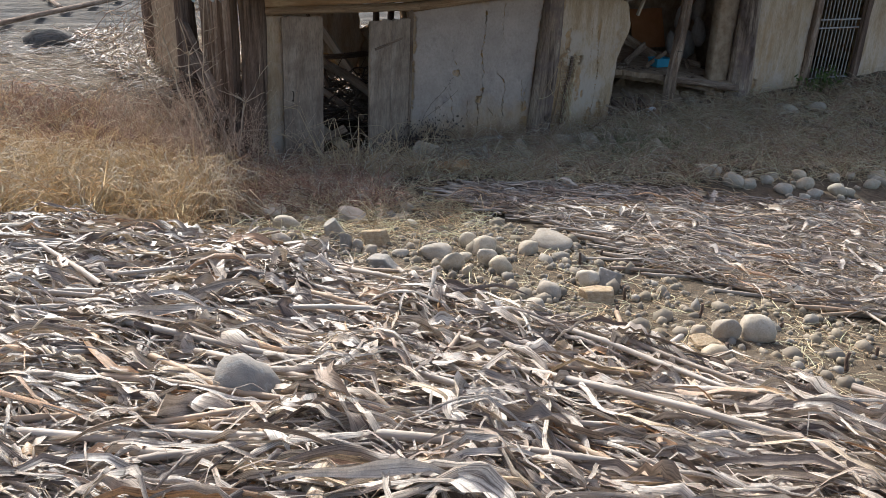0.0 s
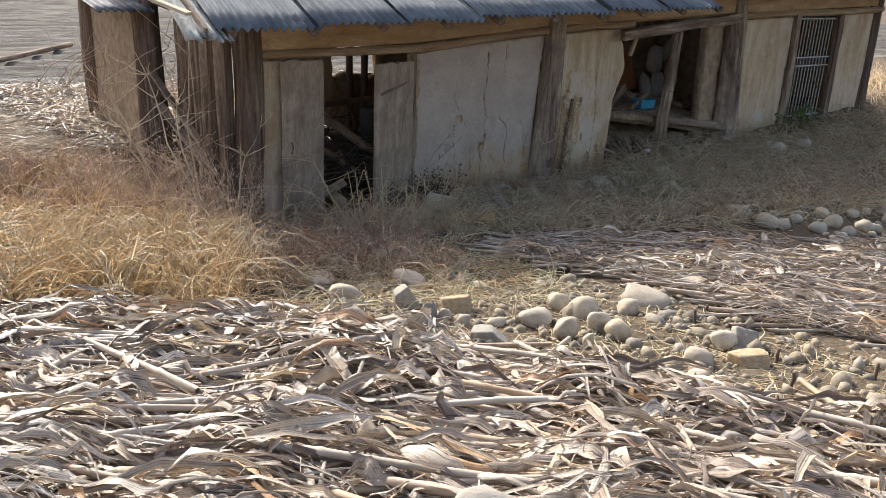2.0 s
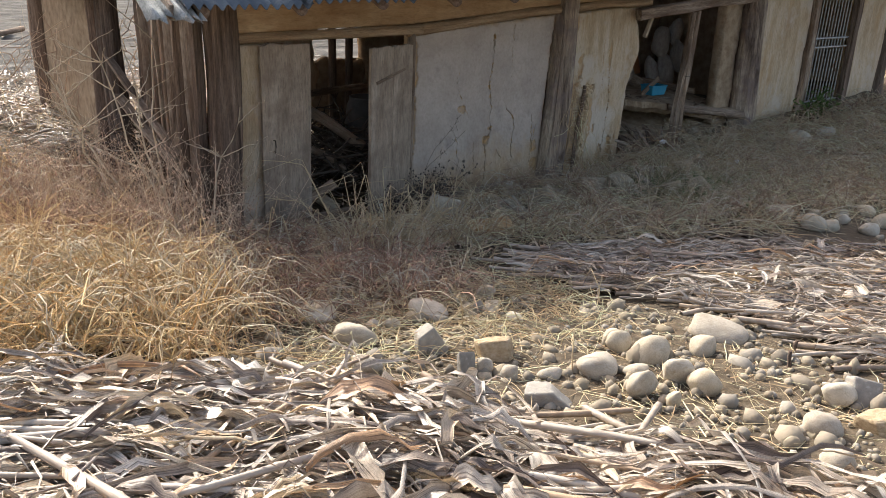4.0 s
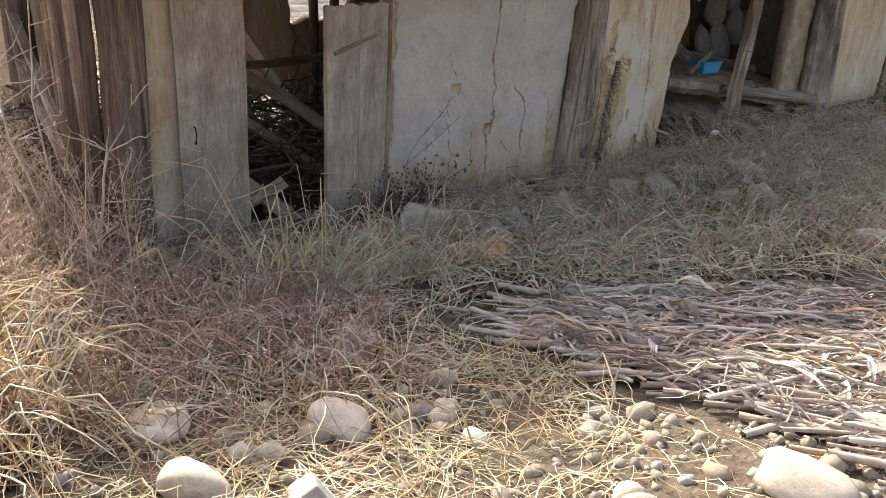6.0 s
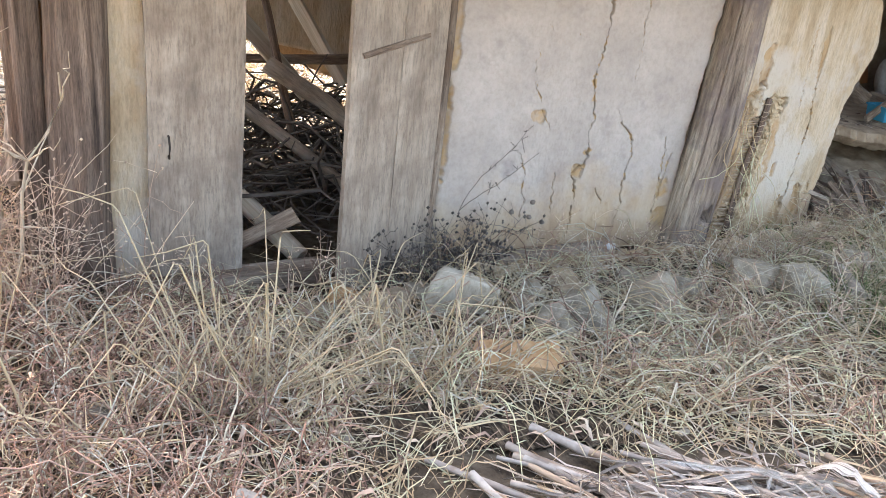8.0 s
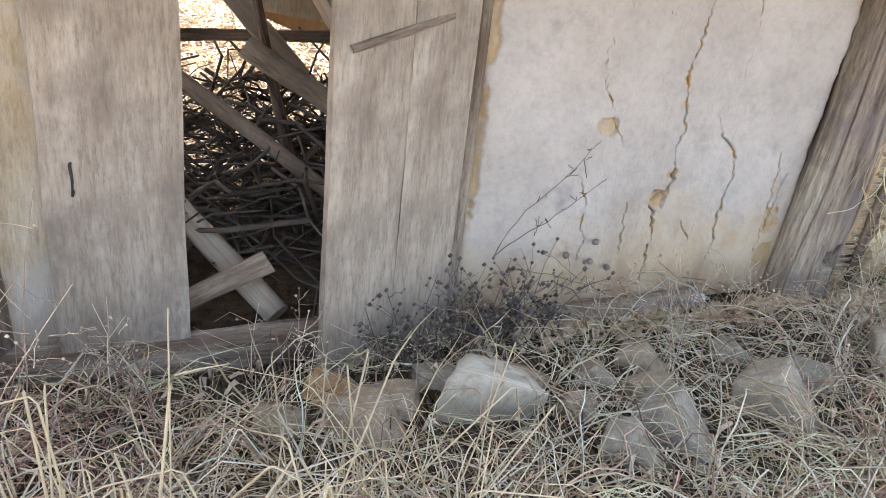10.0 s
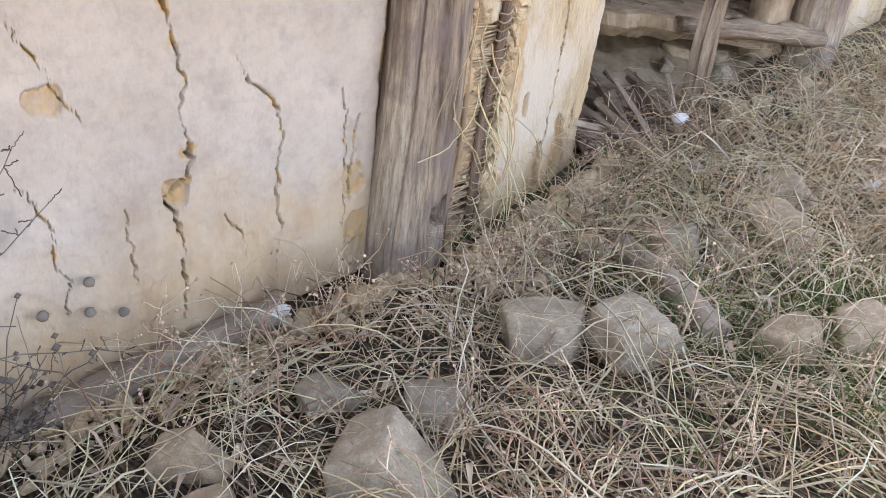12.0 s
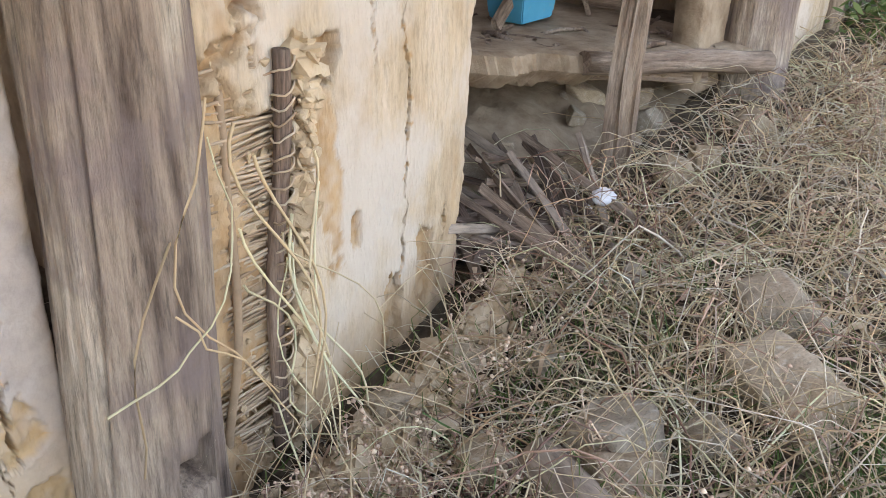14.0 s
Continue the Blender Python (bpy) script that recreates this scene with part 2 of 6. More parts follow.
TALLSTRAW = surface("pale_straw", [(0.3, (0.8, 0.8, 0.8)), (0.7, (1, 1, 1))], 9.0, space="world", rough=0.65, bump=0, vary="island",
                    palette=[(0.0, (0.66, 0.55, 0.37)), (0.25, (0.78, 0.70, 0.54)), (0.5, (0.52, 0.40, 0.24)), (0.7, (0.70, 0.59, 0.39)), (0.85, (0.80, 0.73, 0.60)), (1.0, (0.40, 0.31, 0.20))], thin=0.25)
TWIG = surface("dry_twigs", [(0.3, (0.7, 0.7, 0.7)), (0.7, (1, 1, 1))], 12.0, space="world", rough=0.85, bump=0, vary="island",
               palette=[(0.0, (0.359, 0.247, 0.179)), (0.5, (0.658, 0.478, 0.344)), (1.0, (0.86, 0.703, 0.508))])
RUSTY = surface("rusty_weeds", [(0.3, (0.7, 0.7, 0.7)), (0.7, (1, 1, 1))], 12.0, space="world", rough=0.85, bump=0, vary="island",
                palette=[(0.0, (0.461, 0.262, 0.174)), (0.25, (0.205, 0.125, 0.0936)), (0.5, (0.64, 0.424, 0.299)), (0.75, (0.307, 0.187, 0.138)), (1.0, (0.705, 0.688, 0.537))])
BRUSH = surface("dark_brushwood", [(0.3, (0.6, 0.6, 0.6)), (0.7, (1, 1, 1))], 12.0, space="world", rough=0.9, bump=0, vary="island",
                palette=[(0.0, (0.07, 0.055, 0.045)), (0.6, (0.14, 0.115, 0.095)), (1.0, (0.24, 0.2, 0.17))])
GREEN = surface("green_weed", [(0.3, (0.8, 0.8, 0.8)), (0.7, (1, 1, 1))], 9.0, space="world", rough=0.6, bump=0, vary="island",
                palette=[(0.0, (0.07, 0.12, 0.03)), (0.5, (0.12, 0.19, 0.05)), (1.0, (0.20, 0.24, 0.08))], thin=0.25)
IRON = surface("pale_iron_bars", [(0.3, (0.30, 0.30, 0.29)), (0.7, (0.48, 0.47, 0.45))], 20.0, rough=0.55, bump=0.2, metal=0.3, stain=(0.2, 0.11, 0.06), stain_scale=7.0, stain_cut=(0.58, 0.7))
RUST = surface("dark_iron", [(0.3, (0.05, 0.04, 0.035)), (0.7, (0.12, 0.09, 0.07))], 30.0, rough=0.7, bump=0.3, metal=0.5)
BLUE = surface("blue_plastic", [(0.3, (0.06, 0.30, 0.47)), (0.7, (0.09, 0.38, 0.56))], 6.0, rough=0.45, bump=0.05, stain=(0.3, 0.36, 0.38), stain_scale=9.0, stain_cut=(0.6, 0.8))
WHITE = surface("white_plastic", [(0.3, (0.68, 0.68, 0.68)), (0.7, (0.8, 0.8, 0.8))], 9.0, rough=0.5, bump=0.2)
SACK = surface("dusty_sack", [(0.3, (0.30, 0.27, 0.24)), (0.7, (0.46, 0.43, 0.39))], 7.0, rough=0.9, bump=0.4, bscale=60.0)
DRUM = surface("dusty_black_drum", [(0.3, (0.045, 0.045, 0.045)), (0.7, (0.09, 0.085, 0.08))], 6.0, rough=0.6, bump=0.2)
REED = surface("tan_reed", [(0.3, (0.7, 0.7, 0.7)), (0.7, (1, 1, 1))], 20.0, rough=0.85, bump=0.3, vary="object",
               palette=[(0.0, (0.36, 0.255, 0.16)), (0.5, (0.50, 0.38, 0.255)), (1.0, (0.58, 0.47, 0.34))])
FIELD = surface("grey_field_soil", [(0.3, (0.06, 0.0528, 0.045)), (0.5, (0.12, 0.111, 0.0968)), (0.7, (0.204, 0.195, 0.177))], 2.2, stretch=(0.35, 1.6, 1), space="world", rough=0.95, bump=0.8, bscale=9.0,
                fine=0.45, stain=(0.162, 0.147, 0.12), stain_scale=0.35, stain_cut=(0.5, 0.62), strength=0.05)
ORANGE = surface("orange_chipboard", [(0.3, (0.34, 0.15, 0.06)), (0.7, (0.44, 0.21, 0.09))], 6.0, rough=0.8, bump=0.2)


# ---- mesh helpers ----
rng = np.random.default_rng(7)


def mesh_of(name, verts, faces, smooth=True):
    """A mesh from arrays; faces all have the same number of corners."""
    verts, faces = np.asarray(verts, dtype=np.float32), np.asarray(faces, dtype=np.int32)
    me = bpy.data.meshes.new(name)
    k = faces.shape[1]
    me.vertices.add(len(verts))
    me.vertices.foreach_set("co", verts.ravel())
    me.loops.add(faces.size)
    me.loops.foreach_set("vertex_index", faces.ravel())
    me.polygons.add(len(faces))
    me.polygons.foreach_set("loop_start", np.arange(0, faces.size, k, dtype=np.int32))
    me.polygons.foreach_set("use_smooth", np.full(len(faces), smooth))
    me.update(calc_edges=True)
    me.validate()
    return me


def part(name, me, material, parent=None, label="", matrix=None):
    """Links a mesh as one object, under a thing or a part if one is given."""
    if isinstance(me, bmesh.types.BMesh):
        bm, me = me, bpy.data.meshes.new(name)
        bm.to_mesh(me)
        bm.free()
    if not me.materials:
        me.materials.append(material)
    ob = new(name, me)
    if matrix is not None:
        ob.matrix_basis = matrix
    if parent is not None:
        ob.parent = parent
    if label:
        ob["label"] = label
    return ob


def along(p0, p1, roll=0.0):
    """The pose that carries local z from p0 towards p1."""
    p0, p1 = Vector(p0), Vector(p1)
    return Matrix.Translation(p0) @ (p1 - p0).to_track_quat("Z", "Y").to_matrix().to_4x4() @ Matrix.Rotation(radians(roll), 4, "Z")


def vnoise(p, scale, seed=0.0):
    return noise.noise(Vector((p[0] * scale + seed, p[1] * scale + seed * 1.7, p[2] * scale - seed)))


def log_mesh(name, length, r0, r1, sides=14, rings=14, rough=0.10, bend=0.03, seed=1.0, checks=0):
    """A crooked, fluted, tapering log along z, with capped ends."""
    vs, fs = [], []
    for i in range(rings + 1):
        u = i / rings
        r = r0 + (r1 - r0) * u
        cx, cy = bend * vnoise((u * 2, 0, 0), 1.0, seed), bend * vnoise((0, u * 2, 0), 1.0, seed + 5)
        for j in range(sides):
            a = 2 * math.pi * j / sides
            k = 1 + rough * (vnoise((math.cos(a), math.sin(a), u * length * 0.8), 1.6, seed) + 0.6 * vnoise((math.cos(a) * 3, math.sin(a) * 3, u * length), 1.7, seed + 3))
            for c in range(checks):
                a0 = (seed * 1.7 + c * 2.399 + 0.25 * vnoise((u * 3, c, 0), 1.0, seed)) % (2 * math.pi)
                gap = abs((a - a0 + math.pi) % (2 * math.pi) - math.pi)
                k -= (0.085 + 0.07 * vnoise((u * 4, c * 3, 0), 1.0, seed)) * math.exp(-(gap / (0.045 if sides < 150 else 0.028)) ** 2)
            vs.append((cx + r * k * math.cos(a), cy + r * k * math.sin(a), u * length))
    for i in range(rings):
        for j in range(sides):
            a, b = i * sides + j, i * sides + (j + 1) % sides
            fs.append((a, b, b + sides, a + sides))
    bm = bmesh.new()
    bv = [bm.verts.new(v) for v in vs]
    for f in fs:
        bm.faces.new([bv[i] for i in f]).smooth = True
    bm.faces.new(bv[:sides][::-1])
    bm.faces.new(bv[-sides:])
    me = bpy.data.meshes.new(name)
    bm.to_mesh(me)
    bm.free()
    return me


def board_mesh(name, length, w, t, seed=1.0, wear=0.012, bend=0.01, nz=14, nx=4):
    """A worn board along z: width along x, thickness along y, with split ends and soft edges."""
    bm = bmesh.new()
    rows = []
    for i in range(nz + 1):
        u = i / nz
        dz = 0.0
        ring = []
        prof = [(-0.5, -0.42), (-0.42, -0.5)] + [(-0.42 + 0.84 * k / nx, -0.5) for k in range(1, nx)] + [(0.42, -0.5), (0.5, -0.42)]
        prof = prof + [(a, -b) for a, b in reversed(prof)]
        for a, b in prof:
            if i in (0, nz):
                dz = 0.03 * vnoise((a * w * 6, 0, u), 3.0, seed) * (1 if i else -1)
            x = a * w * (1 + wear / w * vnoise((a, b, u * length), 2.4, seed) * 2) + bend * vnoise((u * length, 0, 0), 1.2, seed)
            y = b * t * (1 + 0.25 * vnoise((a * 2, b, u * length), 3.0, seed + 2)) + bend * vnoise((0, u * length, 0), 1.1, seed + 4)
            ring.append(bm.verts.new((x, y, u * length + dz)))
        rows.append(ring)
    n = len(rows[0])
    for r0, r1 in zip(rows, rows[1:]):
        for j in range(n):
            bm.faces.new((r0[j], r0[(j + 1) % n], r1[(j + 1) % n], r1[j]))
    bm.faces.new(rows[0][::-1])
    bm.faces.new(rows[-1])
    bmesh.ops.recalc_face_normals(bm, faces=bm.faces)
    me = bpy.data.meshes.new(name)
    bm.to_mesh(me)
    bm.free()
    return me


def log(name, p0, p1, r0, r1, material, parent=None, label="", seed=1.0, **kw):
    d = (Vector(p1) - Vector(p0)).length
    return part(name, log_mesh(name, d, r0, r1, seed=seed, **kw), material, parent, label, along(p0, p1))


def board(name, p0, p1, w, t, material, parent=None, label="", seed=1.0, roll=0.0, **kw):
    d = (Vector(p1) - Vector(p0)).length
    return part(name, board_mesh(name, d, w, t, seed=seed, **kw), material, parent, label, along(p0, p1, roll))


def slab_mesh(name, seed):
    """An angular broken stone about 1 across: flat faces, worn edges."""
    r = random.Random(seed)
    planes = []
    for ax in ((1, 0, 0), (-1, 0, 0), (0, 1, 0), (0, -1, 0), (0, 0, 1), (0, 0, -1)):
        planes.append(((Vector(ax) + Vector((r.gauss(0, 0.3), r.gauss(0, 0.3), r.gauss(0, 0.3)))).normalized(), r.uniform(0.30, 0.46)))
    for _ in range(3):
        planes.append((Vector((r.gauss(0, 1), r.gauss(0, 1), abs(r.gauss(0, 1)))).normalized(), r.uniform(0.44, 0.56)))
    bm = bmesh.new()
    bmesh.ops.create_icosphere(bm, subdivisions=4, radius=1.0)
    for v in bm.verts:
        n = v.co.normalized()
        reach = sorted(d / max(n.dot(p), 0.12) for p, d in planes)
        m = min(reach[0], 0.72)
        k = m - 0.014 * math.exp(-(reach[1] - reach[0]) / 0.02)
        v.co = n * (k + 0.02 * vnoise(n, 5.0, seed) + 0.012 * vnoise(n, 14.0, seed + 2))
    for f in bm.faces:
        f.smooth = True
    me = bpy.data.meshes.new(name)
    bm.to_mesh(me)
    bm.free()
    return me


def stone_mesh(name, seed, sharp=0.0, sub=3):
    """A river stone, or with sharp a broken block, about 1 across, sitting round its middle."""
    bm = bmesh.new()
    bmesh.ops.create_icosphere(bm, subdivisions=sub, radius=0.5)
    cuts = [Vector((rng.normal(), rng.normal(), rng.normal())).normalized() for _ in range(9)]
    for v in bm.verts:
        d = v.co.normalized()
        r = 0.5 * (1 + 0.22 * vnoise(d, 1.1, seed) + 0.09 * vnoise(d, 2.7, seed + 9) + 0.03 * vnoise(d, 7.0, seed + 4))
        if sharp:
            for c in cuts:
                k = d.dot(c)
                if k > 0.3:
                    r = min(r, r * (1 - sharp) + sharp * (0.30 + 0.02 * vnoise(d, 5.0, seed)) / k)
        v.co = d * r
    for f in bm.faces:
        f.smooth = True
    me = bpy.data.meshes.new(name)
    bm.to_mesh(me)
    bm.free()
    return me


def ground_z(x, y):
    """The height of the sloping ground, for numbers or arrays."""
    X, Y = np.clip(x, -1.5, 13.0) - 4.0, np.clip(y, -1.0, 9.4) - 6.0
    z = (0.2722 - 0.0593 * X - 0.095 * Y + 0.002 * X * X + 0.0199 * X * Y - 0.0039 * Y * Y + 0.0043 * X * X * Y + 0.0005 * X * Y * Y - 0.002 * Y ** 3 - 0.001 * X ** 3)
    k = np.clip((y - 9.4) / 8.0, 0, 1)
    return z * (1 - k) + 0.05 * k


def waves(x, y, f, s):
    """Cheap smooth bumps for arrays, about -1 to 1."""
    return (np.sin(x * f + 1.3 * s) * np.cos(y * f * 1.13 - s) + 0.6 * np.sin(x * f * 1.9 - y * f * 1.4 + 2 * s) + 0.4 * np.cos(x * f * 3.1 + y * f * 2.7 + s)) / 2.0


def fbm(x, y, f, seed=0.0, octaves=4):
    """Ragged value noise for arrays, about -1 to 1."""
    total, norm, amp = 0.0, 0.0, 1.0
    for o in range(octaves):
        px, py = x * f + seed * 7.31 + o * 3.7, y * f - seed * 4.17 + o * 9.1
        ix, iy = np.floor(px), np.floor(py)
        fx, fy = px - ix, py - iy
        fx, fy = fx * fx * (3 - 2 * fx), fy * fy * (3 - 2 * fy)
        h = lambda a, b: np.modf(np.abs(np.sin(a * 12.9898 + b * 78.233 + o) * 43758.5453))[0]
        v = (h(ix, iy) * (1 - fx) + h(ix + 1, iy) * fx) * (1 - fy) + (h(ix, iy + 1) * (1 - fx) + h(ix + 1, iy + 1) * fx) * fy
        total, norm, amp, f = total + amp * (2 * v - 1), norm + amp * 0.7, amp * 0.55, f * 2.1
    return total / norm


def inside(poly, x, y):
    hit = np.zeros(len(x), dtype=bool)
    for (x0, y0), (x1, y1) in zip(poly, poly[1:] + poly[:1]):
        cross = ((y0 > y) != (y1 > y)) & (x < (x1 - x0) * (y - y0) / (y1 - y0 + 1e-9) + x0)
        hit ^= cross
    return hit


def scatter(poly, n):
    """n random places inside a polygon of the plan."""
    px, py = np.array(poly).T
    out = np.zeros((0, 2))
    while len(out) < n:
        p = np.stack([rng.uniform(px.min(), px.max(), 2 * n), rng.uniform(py.min(), py.max(), 2 * n)], 1)
        out = np.concatenate([out, p[inside(poly, p[:, 0], p[:, 1])]])
    return out[:n]


def tubes(name, P, R, sides=5):
    """Many thin tubes in one mesh: centre lines P (n, k, 3), radii R (n, k)."""
    n, k, _ = P.shape
    T = np.gradient(P, axis=1)
    T /= np.linalg.norm(T, axis=2, keepdims=True) + 1e-9
    ref = np.where(np.abs(T[:, :, 2:3]) > 0.9, np.array([1.0, 0, 0]), np.array([0, 0, 1.0]))
    A = np.cross(T, ref)
    A /= np.linalg.norm(A, axis=2, keepdims=True) + 1e-9
    B = np.cross(T, A)
    ang = np.arange(sides) * 2 * np.pi / sides
    V = P[:, :, None] + R[:, :, None, None] * (A[:, :, None] * np.cos(ang)[:, None] + B[:, :, None] * np.sin(ang)[:, None])
    i, j = np.meshgrid(np.arange(k - 1), np.arange(sides), indexing="ij")
    a, b = i * sides + j, i * sides + (j + 1) % sides
    F = np.stack([a, b, b + sides, a + sides], -1).reshape(-1, 4)
    F = (F[None] + (np.arange(n) * k * sides)[:, None, None]).reshape(-1, 4)
    return mesh_of(name, V.reshape(-1, 3), F)


def ribbons(name, P, W, S, N=None, cup=0.0):
    """Many leaves in one mesh: centre lines P (n, k, 3), half widths W (n, k), sides S (n, k, 3), and with N a cupped section."""
    n, k, _ = P.shape
    if N is None:
        V = np.stack([P - S * W[..., None], P + S * W[..., None]], 2)
        c = 2
    else:
        up = N * (W * cup)[..., None]
        V = np.stack([P - S * W[..., None] + up, P, P + S * W[..., None] + up], 2)
        c = 3
    i, j = np.meshgrid(np.arange(k - 1), np.arange(c - 1), indexing="ij")
    a = i * c + j
    F = np.stack([a, a + 1, a + 1 + c, a + c], -1).reshape(-1, 4)
    F = (F[None] + (np.arange(n) * k * c)[:, None, None]).reshape(-1, 4)
    me = mesh_of(name, V.reshape(-1, 3), F)
    tag = np.zeros((n, k, c, 3), dtype=np.float32)
    tag[..., 0] = np.linspace(0, 1, c)[None, None]
    tag[..., 1] = np.linspace(0, 1, k)[None, :, None]
    tag[..., 2] = rng.random(n)[:, None, None]
    if N is not None:
        me.attributes.new("leaf", "FLOAT_VECTOR", "POINT").data.foreach_set("vector", tag.ravel())
    return me


def blades(name, xy, height, lean, width, base=None, k=5, kink=0.12, flop=1.0):
    """Dry grass: each blade rises from the ground, bends over and kinks."""
    n = len(xy)
    h = rng.uniform(*height, n)
    a = rng.uniform(0, 2 * np.pi, n)
    le = rng.uniform(*lean, n)
    u = np.linspace(0, 1, k)[None]
    out = h[:, None] * (le[:, None] * u + 0.35 * flop * le[:, None] * u ** 2)
    z = h[:, None] * (u * np.sqrt(np.clip(1 - np.minimum(le, 0.97) ** 2, 0.03, 1))[:, None] - 0.28 * flop * le[:, None] * u ** 2)
    P = np.zeros((n, k, 3))
    P[..., 0] = xy[:, :1] + np.cos(a)[:, None] * out
    P[..., 1] = xy[:, 1:] + np.sin(a)[:, None] * out
    P += rng.normal(0, 1, (n, k, 3)) * (kink * h[:, None] * u)[..., None] * np.array([1, 1, 0.5])
    g = ground_z(P[..., 0], P[..., 1])
    z0 = ground_z(xy[:, 0], xy[:, 1]) - 0.01
    P[..., 2] += np.maximum(z0[:, None] + z + (0 if base is None else base[:, None]), g + 0.006)
    th = rng.uniform(0, np.pi, n)
    S = np.stack([np.cos(th), np.sin(th), rng.normal(0, 0.3, n)], 1)[:, None] * np.ones((1, k, 1))
    W = rng.uniform(*width, n)[:, None] * (1 - 0.75 * u ** 2)
    return ribbons(name, P, W, S)


def tangle(name, xy, reach, rise, radius, k=8, curl=0.3, kink=0.012):
    """Long dry stems that arch up, wander and come down again, some of them snapped."""
    n = len(xy)
    L, hh = rng.uniform(*reach, n), rng.uniform(*rise, n)
    u = np.linspace(0, 1, k)
    a = rng.uniform(0, 2 * np.pi, n)[:, None] + rng.normal(0, curl, (n, 1)) * u[None]
    snap = (rng.random(n) < 0.5)[:, None] * (u[None] > rng.uniform(0.3, 0.8, (n, 1))) * rng.normal(0, 1.1, (n, 1))
    step = L[:, None] / (k - 1)
    P = np.zeros((n, k, 3))
    P[:, 1:, 0] = np.cumsum(np.cos(a + snap)[:, 1:] * step, 1)
    P[:, 1:, 1] = np.cumsum(np.sin(a + snap)[:, 1:] * step, 1)
    P[..., :2] += xy[:, None]
    peak = rng.uniform(0.35, 0.85, (n, 1))
    arch = np.where(u[None] < peak, np.sin(u[None] / peak * np.pi / 2), 1 - rng.uniform(0.2, 1.0, (n, 1)) * ((u[None] - peak) / (1 - peak)) ** 1.4)
    P += rng.normal(0, 1, (n, k, 3)) * (kink * L)[:, None, None]
    P[..., 2] = np.maximum(ground_z(xy[:, 0], xy[:, 1])[:, None] + hh[:, None] * arch + rng.normal(0, 0.01, (n, k)), ground_z(P[..., 0], P[..., 1]) + 0.012)
    R = rng.uniform(*radius, n)[:, None] * np.linspace(1.1, 0.55, k)[None]
    return tubes(name, P, R, 3)


# ---- ground ----
def spread(lo, hi, step, far, count):
    """Even steps from lo to hi, then ever wider ones out to far on both sides."""
    core = np.arange(lo, hi + 1e-6, step)
    grow = np.geomspace(step * 2, far, count)
    return np.concatenate([(lo - grow)[::-1], core, hi + grow])


gx, gy = spread(-1.5, 13.5, 0.075, 600.0, 40), spread(-0.5, 13.0, 0.075, 600.0, 40)
GX, GY = np.meshgrid(gx, gy)
rough_k = np.where((GX > -3) & (GX < 16) & (GY > -3) & (GY < 16), 1.0, 0.0)
GZ = ground_z(GX, GY) + rough_k * (0.018 * waves(GX, GY, 2.2, 1) + 0.012 * waves(GX, GY, 6.3, 2) + 0.006 * waves(GX, GY, 15.0, 3))
nx, ny = len(gx), len(gy)
I, J = np.meshgrid(np.arange(nx - 1), np.arange(ny - 1))
A0 = J * nx + I
gm = mesh_of("ground", np.stack([GX, GY, GZ], -1).reshape(-1, 3), np.stack([A0, A0 + 1, A0 + 1 + nx, A0 + nx], -1).reshape(-1, 4))
ground = tagged(part("ground", gm, SOIL), "dry brown soil of a sloping farm yard with fields behind", "ground", kind="structure")

# ploughed field behind the hut, with real furrows
FX, FY = np.meshgrid(np.linspace(-40.0, 45.0, 190), np.concatenate([np.arange(16.0, 50.0, 0.1), np.geomspace(50.0, 160.0, 50)]))
wave = np.sin(FY * 7.2 + 0.5 * np.sin(FX * 0.35) + 1.5 * waves(FX, FY, 0.5, 2))
fade = np.clip((FY - 16.0) / 2.5, 0, 1) * np.clip((50.0 - FY) / 8.0, 0, 1)
FZ = ground_z(FX, FY) + 0.012 + fade * (0.05 + 0.05 * wave + 0.03 * fbm(FX, FY, 2.6, 4))
FI, FJ = np.meshgrid(np.arange(FX.shape[1] - 1), np.arange(FX.shape[0] - 1))
F0 = (FJ * FX.shape[1] + FI).ravel()
field = mesh_of("field", np.stack([FX, FY, FZ], -1).reshape(-1, 3), np.stack([F0, F0 + 1, F0 + 1 + FX.shape[1], F0 + FX.shape[1]], 1))
tagged(part("field", field, FIELD), "ploughed grey field with low furrows behind the hut", "field", kind="structure")


# ---- hut ----
FRONT = 9.18


def empty(name, place=(0, 0, 0), **tags):
    ob = new(name)
    ob.location = place
    ob.empty_display_size = 0.1
    return tagged(ob, **tags)


